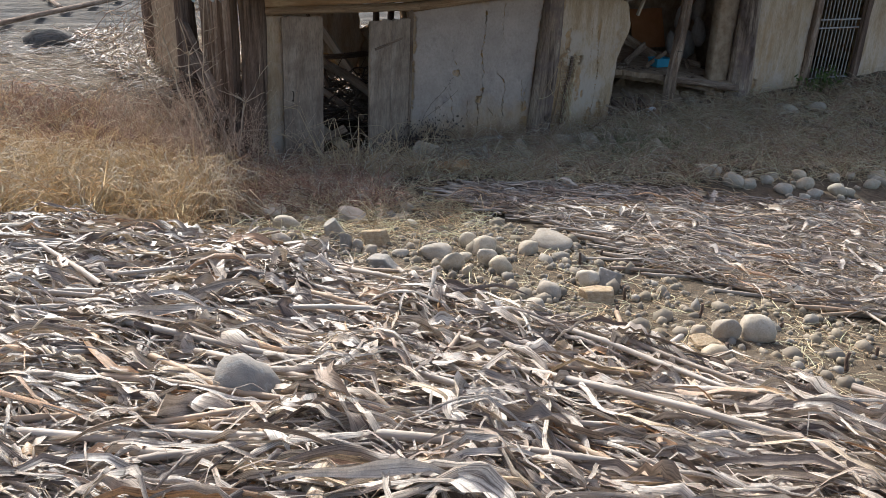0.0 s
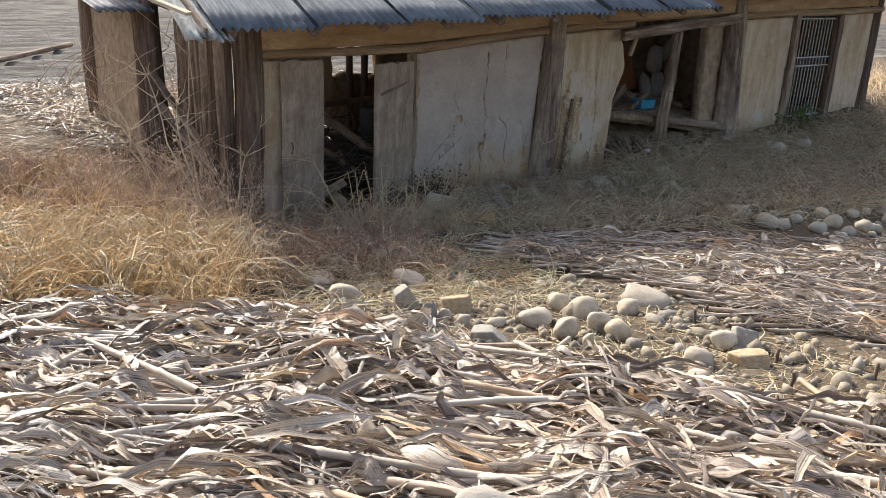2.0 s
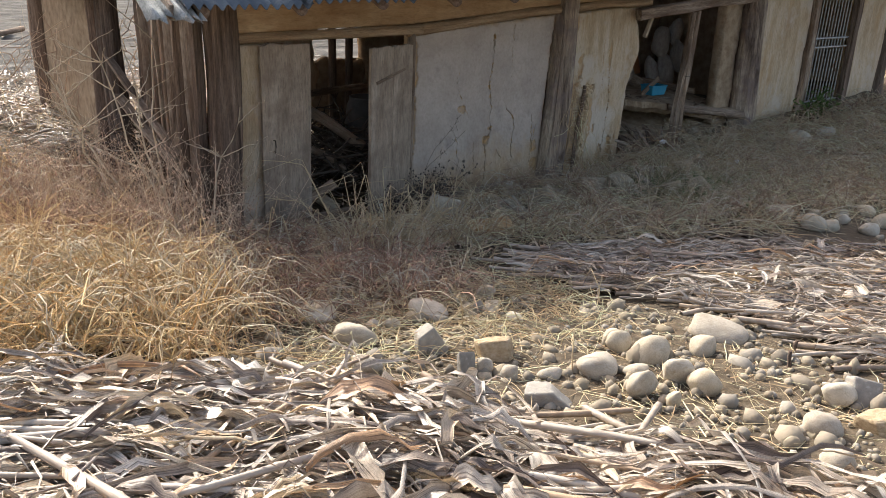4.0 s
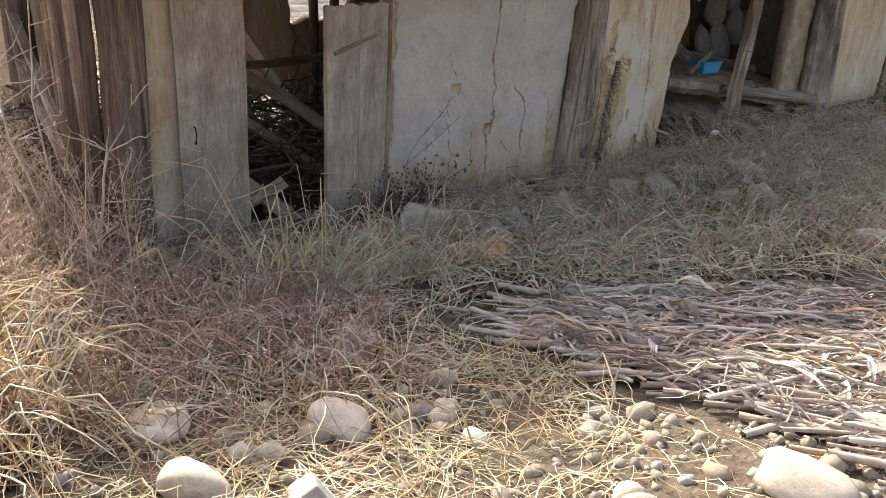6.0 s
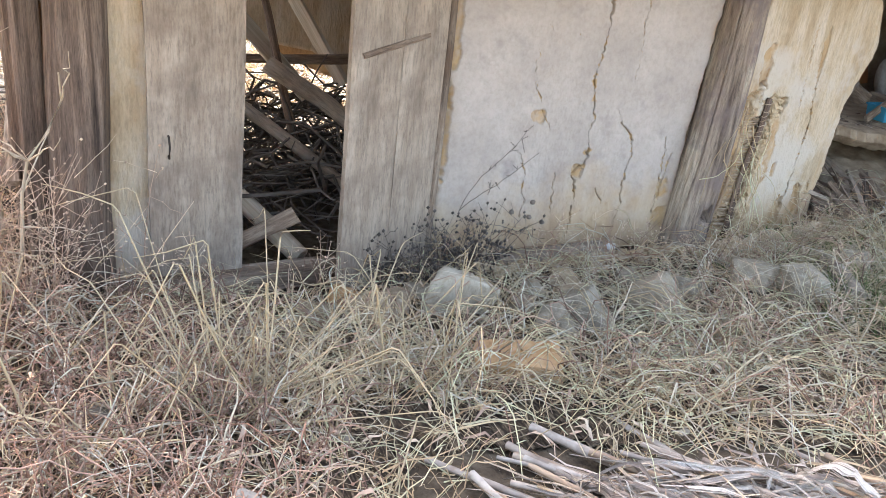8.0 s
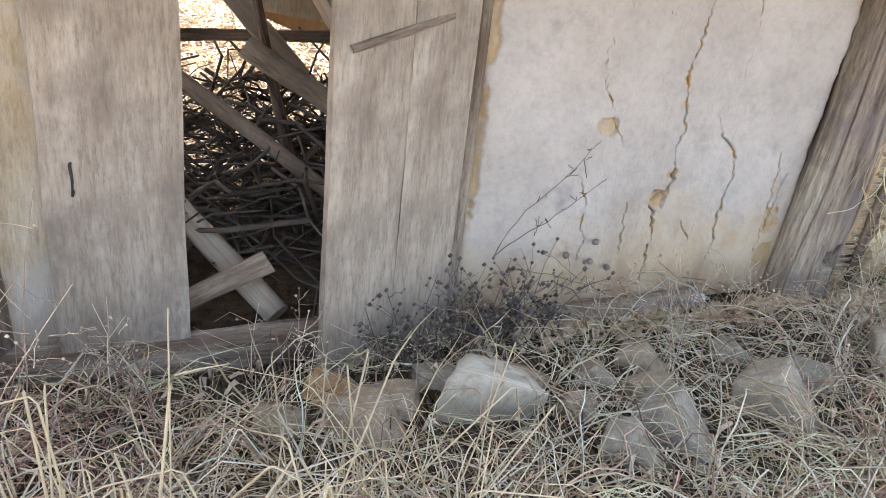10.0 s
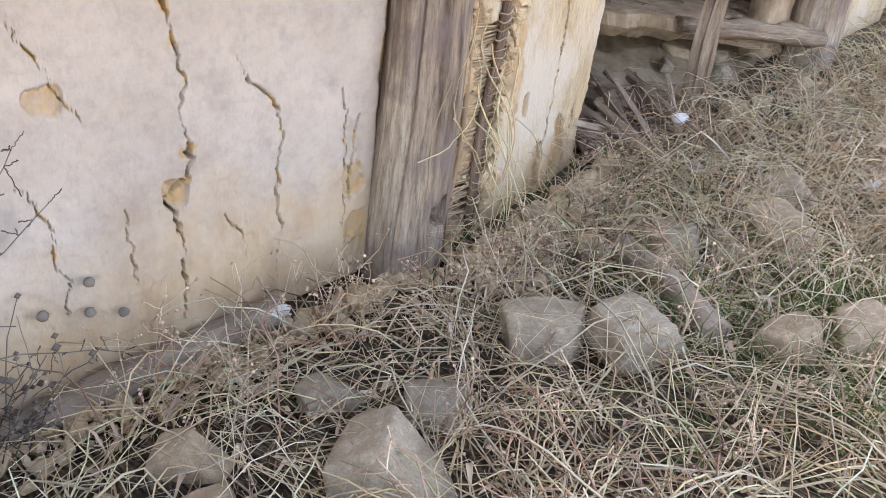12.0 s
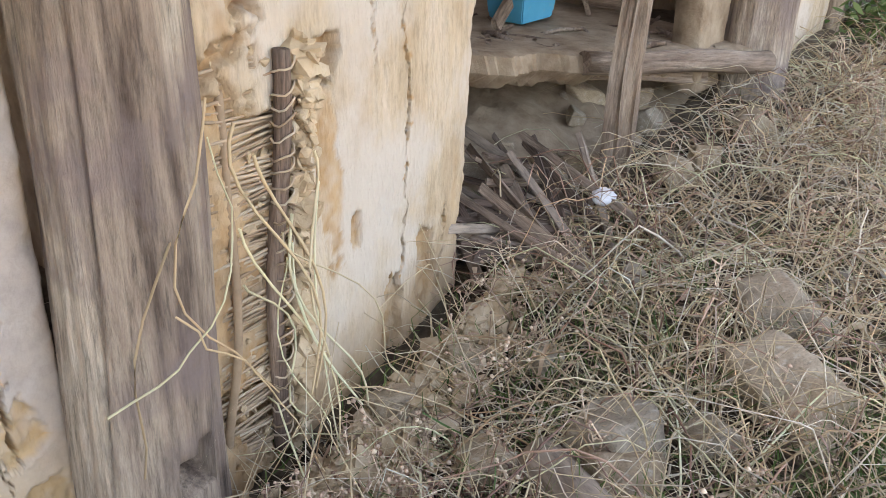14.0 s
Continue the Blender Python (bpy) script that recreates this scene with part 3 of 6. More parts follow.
def panel(name, material, parent, left, right, bottom, top, front=FRONT, thick=0.15, step=0.012, cracks=(), patches=(), streaks=0.0, base=0.0, label="", belly=0.012, axis="y", slant=0.0):
    """A daubed wall panel with uneven outline; left/right take a height, bottom/top a place along. Cracks are (points, width, depth); patches (x, z, rx, rz, depth)."""
    zc = (bottom(left(1.0)) + top(left(1.0))) / 2
    n = max(8, int((right(zc) - left(zc)) / step))
    m = max(8, int((top(left(zc)) - bottom(left(zc))) / step))
    us = [np.linspace(0, 1, n + 1)]
    for pts, w, depth in cracks:
        if depth >= 0.06:
            px = np.array(pts)[:, 0]
            us.append((np.arange(px.min() - 0.03, px.max() + 0.035, 0.0026) - left(zc)) / (right(zc) - left(zc)))
    us = np.unique(np.round(np.clip(np.concatenate(us), 0, 1), 5))
    n = len(us) - 1
    u, v = np.meshgrid(us, np.linspace(0, 1, m + 1))
    xm = left(zc) + (right(zc) - left(zc)) * u
    b = np.vectorize(bottom)(xm)
    t = np.vectorize(top)(xm)
    Z = b + (t - b) * v
    Lz, Rz = np.vectorize(left)(Z), np.vectorize(right)(Z)
    X = Lz + (Rz - Lz) * u
    D = belly * waves(X, Z, 2.3, 4) + 0.005 * fbm(X, Z, 7.0, 6) + 0.0022 * fbm(X, Z, 45.0, 2)
    edge = np.minimum(np.minimum(u, 1 - u) * (Rz - Lz), (1 - v) * (t - b)) + 0.012 * fbm(X, Z, 18.0, 3)
    D += 0.02 * np.exp(-np.maximum(edge, 0) / 0.012)
    bare = np.clip(0.9 * np.exp(-np.maximum(edge, 0) / 0.02) * (0.6 + 0.8 * fbm(X, Z, 9.0, 5)), 0, 1)
    for pts, w, depth in cracks:
        px, pz = np.array(pts).T
        order = np.argsort(pz)
        cx = np.interp(Z, pz[order], px[order]) + 0.012 * fbm(Z, Z * 0, 7.0, px[0]) + 0.014 * fbm(Z, Z * 0, 30.0, px[0] + 1) + 0.006 * fbm(Z, Z * 0, 90.0, px[0] + 4)
        live = (Z > pz.min()) & (Z < pz.max())
        ww = w * np.clip(0.45 + 1.0 * fbm(Z, Z * 0, 9.0, px[0] * 3) + 0.5 * fbm(Z, Z * 0, 40.0, px[0]), 0.12, 1.6) * live
        d = np.abs(X - cx + 0.004 * fbm(X, Z, 60.0, px[0]))
        D += depth * np.clip(2.6 - 2.4 * d / np.maximum(ww, 1e-5), 0, 1) * live
        rim = np.clip(0.15 + 2.0 * fbm(X, Z, 22.0, px[0] + 2), 0, 1)
        bare = np.maximum(bare, np.clip(1.25 + 1.7 * rim ** 2 - d / np.maximum(ww, 1e-5), 0, 1) * live)
    for x0, z0, rx, rz, depth in patches:
        q = (np.abs((X - x0) / rx) ** 3 + np.abs((Z - z0) / rz) ** 3) ** (1 / 3) + 0.42 * fbm(X, Z, 16.0, x0, 5)
        k = np.clip((1.05 - q) / 0.13, 0, 1)
        D += depth * k * (1 + 0.35 * fbm(X, Z, 30.0, 3))
        bare = np.maximum(bare, k * np.clip(0.8 + 0.5 * fbm(X, Z, 25.0, z0), 0, 1))
    if base:
        q = (Z - b) / base + 0.42 * fbm(X, Z, 4.0, 2, 5)
        k = np.clip((1.0 - q) / 0.8, 0, 1)
        bare = np.maximum(bare, 0.72 * k)
        D += 0.006 * k
    if streaks:
        q = fbm(X, Z * 0.10, 7.0, 3) + 0.35 * fbm(X, Z, 12.0, 5)
        k = np.clip(q * 2.2 - 0.25, 0, 1)
        bare = np.maximum(bare, streaks * k)
        D += 0.004 * k
    D += slant * (X - X.min())
    Fr = np.stack([X, front + D, Z], -1).reshape(-1, 3)
    Bk = np.stack([X, np.full_like(X, front + thick) + slant * (X - X.min()) + 0.01 * waves(X, Z, 4.0, 9), Z], -1).reshape(-1, 3)
    V = np.concatenate([Fr, Bk])
    N = (n + 1) * (m + 1)
    i, j = np.meshgrid(np.arange(n), np.arange(m))
    a = (j * (n + 1) + i).ravel()
    jb = np.arange(m) * (n + 1) + N
    faces = [np.stack([a, a + 1, a + n + 2, a + n + 1], 1), np.stack([jb, jb + n + 1, jb + 2 * n + 1, jb + n], 1)]
    ii, jj = np.arange(n), np.arange(m)
    lo, hi = ii, m * (n + 1) + ii
    le, ri = jj * (n + 1), jj * (n + 1) + n
    faces.append(np.stack([lo + N, lo + 1 + N, lo + 1, lo], 1))
    faces.append(np.stack([hi, hi + 1, hi + 1 + N, hi + N], 1))
    faces.append(np.stack([le, le + n + 1, le + n + 1 + N, le + N], 1))
    faces.append(np.stack([ri + N, ri + n + 1 + N, ri + n + 1, ri], 1))
    if axis == "x":
        V = np.stack([V[:, 1], V[:, 0], V[:, 2]], 1)
    me = mesh_of(name, V, np.concatenate(faces))
    at = me.attributes.new("bare", "FLOAT", "POINT")
    at.data.foreach_set("value", np.concatenate([bare.ravel(), np.ones(N) * 0.9]).astype(np.float32))
    return part(name, me, material, parent, label)


wob = lambda c, amp=0.012, s=1.0: (lambda q: c + amp * math.sin(q * 9 + s) + 0.5 * amp * math.sin(q * 23 + 2 * s))
lerp = lambda *pts: (lambda q: float(np.interp(q, [p[0] for p in pts], [p[1] for p in pts])))
wall_top = lerp((2.2, 1.62), (4.17, 1.66), (6.1, 1.83), (9.6, 1.98), (13.4, 2.1))

hut_wall = empty("wall_front", (0, 0, 0), label="long hut front of cracked mud plaster between old log posts", category="wall", kind="structure")

# strip of daub beside the corner post, with a rounded edge
panel("mud_panel", OCHRE, hut_wall, wob(2.38), wob(2.64, 0.006), lambda x: -0.17, lambda x: 1.6, front=9.19, base=0.3, label="narrow strip of bare mud plaster")
# the large grey panel
panel("mud_panel", PLASTER, hut_wall, lerp((0, 4.19), (0.45, 4.2), (0.8, 4.23), (1.2, 4.2), (1.7, 4.18)), lerp((0, 6.0), (0.2, 5.98), (0.5, 5.972), (1.1, 5.99), (1.8, 6.05)),
      lambda x: -0.14 + 0.06 * (x - 4.2), lambda x: wall_top(x) - 0.02, step=0.0065, base=0.62,
      cracks=[([(5.17, 0.04), (5.18, 0.33), (5.14, 0.48), (5.21, 0.54), (5.22, 0.67), (5.20, 0.74), (5.21, 0.84), (5.19, 1.0), (5.16, 1.09), (5.20, 1.3), (5.21, 1.62)], 0.0095, 0.11),
              ([(5.52, 0.06), (5.55, 0.3), (5.53, 0.43), (5.55, 0.61), (5.53, 0.74), (5.42, 0.83), (5.37, 0.92)], 0.0042, 0.08), ([(5.82, 0.19), (5.82, 0.47), (5.80, 0.73)], 0.0036, 0.06),
              ([(4.76, 1.1), (4.80, 1.0), (4.84, 0.95), (4.87, 0.86), (4.92, 0.79)], 0.0032, 0.06), ([(4.80, 0.21), (4.82, 0.32), (4.78, 0.37), (4.78, 0.52), (4.72, 0.64)], 0.003, 0.06),
              ([(5.42, 0.19), (5.39, 0.29), (5.33, 0.38)], 0.0038, 0.06), ([(4.76, 1.12), (4.74, 1.19), (4.76, 1.27)], 0.005, 0.03), ([(5.86, 0.3), (5.85, 0.5), (5.87, 0.62)], 0.005, 0.07),
              ([(4.93, 1.3), (4.79, 1.42)], 0.003, 0.06), ([(5.15, 1.32), (4.99, 1.37)], 0.003, 0.06), ([(5.47, 1.1), (5.46, 1.75)], 0.006, 0.02), ([(5.02, 0.25), (5.0, 0.5)], 0.003, 0.02)],
      patches=[(4.82, 0.86, 0.045, 0.04, 0.014), (5.17, 0.50, 0.04, 0.045, 0.03), (4.215, 0.75, 0.03, 0.3, 0.015), (4.22, 1.35, 0.035, 0.25, 0.015), (5.86, 0.36, 0.05, 0.07, 0.02), (5.88, 0.1, 0.06, 0.12, 0.02)],
      label="grey lime plaster panel with long vertical cracks")
# the ochre panel whose daub has fallen off beside the post, with a broken free edge
panel("mud_panel", OCHRE, hut_wall, wob(6.20, 0.01), lerp((-0.1, 7.36), (0.2, 7.35), (0.5, 7.37), (0.93, 7.39), (1.1, 7.46), (1.25, 7.54), (1.39, 7.57), (1.5, 7.52), (1.62, 7.5), (1.75, 7.41), (1.9, 7.38)),
      lambda x: -0.08 + 0.12 * (x - 6.3), lambda x: wall_top(x) - 0.02, step=0.008, base=0.3, streaks=0.75, front=9.06, slant=0.16,
      cracks=[([(6.98, 0.22), (7.0, 0.5), (7.01, 0.8), (6.98, 1.15), (6.96, 1.4)], 0.009, 0.07), ([(6.9, 0.05), (6.93, 0.3)], 0.009, 0.06), ([(7.2, 0.1), (7.23, 0.4)], 0.008, 0.05), ([(6.86, 0.9), (6.84, 1.5)], 0.004, 0.02)],
      patches=[(6.37, 0.52, 0.165, 0.47, 0.036), (6.66, 0.95, 0.055, 0.06, 0.06), (6.24, 1.1, 0.045, 0.5, 0.05), (6.34, 0.06, 0.15, 0.16, 0.03), (6.76, 0.50, 0.02, 0.05, 0.02), (6.66, 0.7, 0.045, 0.24, 0.006), (6.42, 1.25, 0.05, 0.12, 0.015), (6.93, 0.12, 0.05, 0.14, 0.03), (7.12, 0.2, 0.05, 0.14, 0.03), (6.98, 1.3, 0.02, 0.2, 0.012)],
      label="ochre mud panel crumbling off its wattle")
for p0, p1, r, tone in (((6.285, 9.112, 0.05), (6.365, 9.118, 0.96), 0.011, REED), ((6.425, 9.10, 0.02), (6.512, 9.104, 1.02), 0.021, DARKWOOD)):
    log("lath", p0, p1, r, r * 0.92, tone, hut_wall, "upright wattle pole with the bark on", seed=r * 900, sides=10, rings=24, rough=0.16)
for i in range(104):
    z = 0.05 + i * 0.0092 + rng.uniform(-0.008, 0.008)
    lean = 0.09 * (z - 0.5)
    x0, x1 = 6.225 + lean + rng.uniform(-0.01, 0.05), 6.505 + lean + rng.uniform(-0.05, 0.025)
    tilt = 0.03 * vnoise((z, 0, 0), 14.0, 3.0)
    log("wattle_twig", (x0, 9.124 + rng.uniform(-0.01, 0.006), z - tilt), (x1, 9.126 + rng.uniform(-0.01, 0.006), z + tilt + rng.uniform(-0.012, 0.012)), 0.0042, 0.0034, REED, hut_wall, seed=i, sides=5, rings=3, bend=0.012)
for i in range(26):
    z = 0.08 + i * 0.036 + rng.uniform(-0.008, 0.008)
    x = 6.425 + 0.087 * z
    hoop = np.array([[(x + 0.026 * math.cos(q), 9.101 - 0.026 * math.sin(q), z + 0.012 * math.cos(q) + 0.004 * math.sin(3 * q + i)) for q in np.linspace(-0.5, 3.64, 9)]])
    part("binding", tubes("binding", hoop, np.full((1, 9), 0.0028), 5), REED, hut_wall)
# crumbs of daub left on the wattle and along the broken edges
cr_n = 1100
cr = np.stack([rng.uniform(6.22, 6.53, cr_n), 9.13 + rng.uniform(-0.012, 0.012, cr_n), rng.uniform(-0.02, 1.03, cr_n)], 1)
cr = cr[fbm(cr[:, 0], cr[:, 2], 9.0, 4) > -0.25]
cr_n = len(cr)
edge_crumbs = rng.random(cr_n) < 0.45
cr[edge_crumbs, 0] = 6.535 + 0.09 * (cr[edge_crumbs, 2] - 0.5) + rng.normal(0, 0.014, edge_crumbs.sum())
cr[edge_crumbs, 1] = 9.105 + rng.uniform(-0.015, 0.02, edge_crumbs.sum())
ball = bmesh.new()
bmesh.ops.create_icosphere(ball, subdivisions=1, radius=1.0)
bv, bf = np.array([v.co[:] for v in ball.verts]), np.array([[v.index for v in f.verts] for f in ball.faces])
ball.free()
cs = (rng.gamma(2.0, 0.0032, (cr_n, 1, 1)) + 0.002) * np.where(edge_crumbs, 1.7, 1.0)[:, None, None]
cs = cs * rng.uniform(0.5, 1.3, (cr_n, 1, 3))
cv = cr[:, None] + bv[None] * cs * (1 + rng.normal(0, 0.3, (cr_n, len(bv), 1)))
part("daub_crumbs", mesh_of("daub_crumbs", cv.reshape(-1, 3), (bf[None] + (np.arange(cr_n) * len(bv))[:, None, None]).reshape(-1, 3), False), CLOD, hut_wall, "crumbs of mud daub")["kind"] = "stuff"
# strip by the second post, the panels on both sides of the barred door
panel("mud_panel", MUD, hut_wall, lerp((0.2, 9.2), (2, 9.14)), wob(9.52), lambda x: 0.3, lambda x: wall_top(x) - 0.02, front=9.26, streaks=0.4)
panel("mud_panel", OCHRE, hut_wall, wob(9.72), wob(11.0), lambda x: 0.1, lambda x: wall_top(x) - 0.02, step=0.014, streaks=0.5, base=0.3,
      cracks=[([(10.35, 0.2), (10.38, 0.8)], 0.006, 0.02), ([(10.05, 0.2), (10.0, 0.45)], 0.014, 0.03)], patches=[(10.0, 0.4, 0.05, 0.14, 0.03)], label="ochre plaster panel with rain streaks")
panel("mud_panel", OCHRE, hut_wall, wob(12.24), wob(13.2), lambda x: 0.25, lambda x: wall_top(x) - 0.02, step=0.016, streaks=0.5, base=0.25)
# mud frieze over the wall plate
panel("mud_frieze", FRIEZE, hut_wall, wob(2.3), wob(13.3), lambda x: wall_top(x) + 0.085, lambda x: 2.1 + 0.036 * (x - 1.6), front=9.14, step=0.02, streaks=0.3,
      cracks=[([(4.2, 1.7), (4.18, 2.2)], 0.008, 0.03), ([(7.0, 1.8), (7.03, 2.4)], 0.01, 0.03)], label="ochre mud band under the eaves")

# posts and plates
log("post", (2.27, 9.2, -0.3), (2.27, 9.2, 2.1), 0.15, 0.14, DARKWOOD, hut_wall, "dark weathered corner post", seed=3, sides=56, rings=30, rough=0.16, checks=7)
notched = log("post", (6.08, 9.12, -0.25), (6.19, 9.15, 2.15), 0.165, 0.13, POSTWOOD, hut_wall, "thick grey weathered log post with a notch near its foot", seed=8, sides=240, rings=72, rough=0.09, checks=6)
for v in notched.data.vertices:
    q = along((6.08, 9.12, -0.25), (6.19, 9.15, 2.15)) @ v.co
    if abs(q.z - 0.24) < 0.045 and 6.06 < q.x < 6.15 and q.y < 9.1:
        v.co += along((6.08, 9.12, -0.25), (6.19, 9.15, 2.15)).to_3x3().inverted() @ Vector((0, 0.07, 0))
log("post", (9.70, 9.16, -0.05), (9.60, 9.2, 2.3), 0.19, 0.14, POSTWOOD, hut_wall, "thick knotted log post", seed=13, sides=56, rings=30, rough=0.14, checks=8)
log("post", (13.28, 9.2, 0.2), (13.22, 9.2, 2.3), 0.11, 0.10, DARKWOOD, hut_wall, "dark end post", seed=15, sides=16, rings=16)
for x0, x1, r in ((2.2, 4.25, 0.045), (4.1, 6.05, 0.05), (6.3, 7.5, 0.045), (9.7, 13.3, 0.05)):
    log("wall_plate", (x0, 9.155, wall_top(x0) + 0.03), (x1, 9.155, wall_top(x1) + 0.03), r, r * 1.05, PLATEWOOD, hut_wall, "rough hewn wall plate", seed=x0 * 3, sides=10, rings=16, rough=0.2)
board("sagging_plate", (7.25, 9.1, 1.80), (9.62, 9.08, 2.0), 0.12, 0.08, OLDWOOD, hut_wall, "sagging weathered beam over the broken opening", seed=4, roll=90, bend=0.05, nz=20)
board("sill", (2.35, 9.12, -0.09), (3.62, 9.1, -0.06), 0.17, 0.14, OLDWOOD, hut_wall, "worn wooden door sill", seed=6, roll=90, nz=18)
log("sill_log", (3.55, 9.06, -0.12), (5.5, 9.12, -0.03), 0.075, 0.06, DOORWOOD, hut_wall, "grey ground log under the plaster", seed=9, sides=12, rings=16)

# strut in the broken opening
strut = empty("leaning_strut", (8.37, 9.22, 0.05), label="grey split timber strut propping the sagging beam", category="strut")
st_m = Matrix.Translation((-8.37, -9.22, -0.05))
board("dark_half", (8.335, 9.23, 0.02), (8.45, 9.25, 1.80), 0.075, 0.10, OLDWOOD, strut, "dark weathered half of the split timber", seed=21, roll=8, nz=26, wear=0.02, bend=0.03).matrix_parent_inverse = st_m
board("pale_half", (8.405, 9.215, 0.06), (8.515, 9.235, 1.79), 0.07, 0.095, OLDWOOD, strut, "pale weathered half of the split timber", seed=23, roll=8, nz=26, wear=0.02, bend=0.03).matrix_parent_inverse = st_m
wb = np.array([[(8.435 + 0.085 * math.cos(q * 0.7), 9.235 + 0.065 * math.sin(q * 0.7), 1.02 + 0.02 * math.sin(q * 0.7)) for q in range(10)]])
part("wire_band", tubes("wire_band", wb, np.full((1, 10), 0.003), 5), RUST, strut, "rusty wire tied round the strut").matrix_parent_inverse = st_m

# ---- double door ----
door = empty("door_1", (0, 0, 0), label="weathered two-leaf board door standing ajar", category="door", kind="structure")


def door_leaf(p0, p1, zb, zt, seed, label, split=0.52):
    """A leaf of two wide boards between two places on the plan."""
    p0, p1 = Vector((*p0, zb)), Vector((*p1, zb))
    d = p1 - p0
    leaf = None
    for k, (a, b) in enumerate(((0.0, split), (split + 0.005, 1.0)) if split < 1 else ((0.0, 1.0),)):
        c = p0 + d * (a + b) / 2
        m = Matrix.Translation(c) @ Matrix.Rotation(math.atan2(d.y, d.x), 4, "Z")
        ob = part("door_leaf" if k == 0 else "board", board_mesh("board", zt - zb, d.length * (b - a), 0.04, seed=seed + k, wear=0.006, bend=0.006, nz=24, nx=8), DOORWOOD, door if k == 0 else leaf,
                  label if k == 0 else "")
        if k == 0:
            ob.matrix_basis = m
            leaf = ob
        else:
            ob.matrix_basis = leaf.matrix_basis.inverted() @ m
    return leaf


left_leaf = door_leaf((2.58, 9.12), (3.055, 9.135), -0.12, 1.60, 31, "closed grey board leaf with an iron staple", 1.0)
right_leaf = door_leaf((3.53, 8.87), (4.12, 9.09), -0.12, 1.57, 37, "grey board leaf pulled ajar")
log("door_post", (4.16, 9.15, -0.15), (4.16, 9.15, 1.66), 0.045, 0.04, OLDWOOD, door, "thin hinge post", seed=5, sides=10, rings=14)
hook = [(0.0, 0.0, 0.05), (0.0, -0.03, 0.055), (0.004, -0.034, 0.0), (0.0, -0.03, -0.06), (0.0, 0.0, -0.055)]
hp = np.array([[(2.68 + x, 9.10 + y, 0.73 + z) for x, y, z in hook]])
part("staple_handle", tubes("staple_handle", hp, np.full((1, 5), 0.006), 6), RUST, door, "bent rusty iron staple")
m_in = right_leaf.matrix_basis.inverted()
part("cross_strap", board_mesh("cross_strap", 0.44, 0.028, 0.012, seed=3), OLDWOOD, right_leaf, "grey nailed batten", m_in @ along((3.60, 8.868, 1.26), (4.01, 9.022, 1.35), 70))

# ---- barred door ----
gate = empty("door_2", (0, 0, 0), label="pale iron barred door in a wooden frame", category="door", kind="structure")
gz0, gz1 = 0.40, 2.0
board("door_frame", (11.06, 9.16, 0.2), (11.03, 9.16, 2.05), 0.11, 0.12, OLDWOOD, gate, "grey wooden jamb", seed=41, nz=16)
board("door_frame", (12.2, 9.16, 0.2), (12.17, 9.16, 2.08), 0.10, 0.12, DARKWOOD, gate, "dark wooden jamb", seed=42, nz=16)
for i in range(11):
    x = 11.2 + i * 0.083
    part("bar", tubes("bar", np.array([[(x, 9.2, gz0), (x, 9.2, (gz0 + gz1) / 2), (x - 0.005, 9.2, gz1)]]), np.full((1, 3), 0.009), 8), IRON, gate)
for z in (gz0 + 0.06, gz0 + 0.85, gz0 + 0.98, gz1 - 0.03):
    part("cross_bar", tubes("cross_bar", np.array([[(11.15, 9.188, z), (11.6, 9.188, z), (12.1, 9.188, z)]]), np.full((1, 3), 0.013), 8), IRON, gate)

# ---- side wall of boards and logs ----
side = empty("wall_side", (0, 0, 0), label="gappy side wall of dark upright slabs, logs and mud infill", category="wall", kind="structure")
for i in range(13):
    y = 9.2 + i * 0.112
    lo = ground_z(2.05, y) - 0.1
    board("slab", (2.05 + rng.uniform(-0.03, 0.03), y, lo), (2.05 + rng.uniform(-0.04, 0.04), y + rng.uniform(-0.02, 0.02), 1.98 + rng.uniform(-0.12, 0.08)), 0.125 + 0.02 * (i % 3), 0.04, (DARKWOOD, OLDWOOD, DARKWOOD)[i % 3], side, seed=50 + i, roll=90)
for y, r in ((11.42, 0.10), (11.75, 0.08), (12.05, 0.11)):
    log("post", (2.04, y, -0.2), (2.0, y + 0.05, 2.05), r, r * 0.85, DARKWOOD, side, "dark log post", seed=70 + y, sides=14, rings=14)
log("post", (2.05, 15.0, -0.2), (2.0, 15.0, 2.3), 0.17, 0.14, DARKWOOD, side, "dark log post", seed=82, sides=14, rings=14)
panel("mud_panel", MUD, side, wob(12.15), wob(14.85), lambda x: 0.0, lambda x: 2.1, front=2.0, step=0.03, axis="x", belly=0.03, label="bare brown mud infill")
board("brace", (1.96, 9.5, 0.62), (1.93, 11.5, 1.25), 0.07, 0.03, OLDWOOD, side, "grey diagonal batten", seed=91)
board("brace", (1.93, 9.3, 0.48), (1.93, 11.2, 0.88), 0.09, 0.03, OLDWOOD, side, "grey fallen batten", seed=92)
log("plate", (2.04, 9.1, 1.98), (2.02, 15.2, 2.15), 0.06, 0.06, DARKWOOD, side, seed=95)

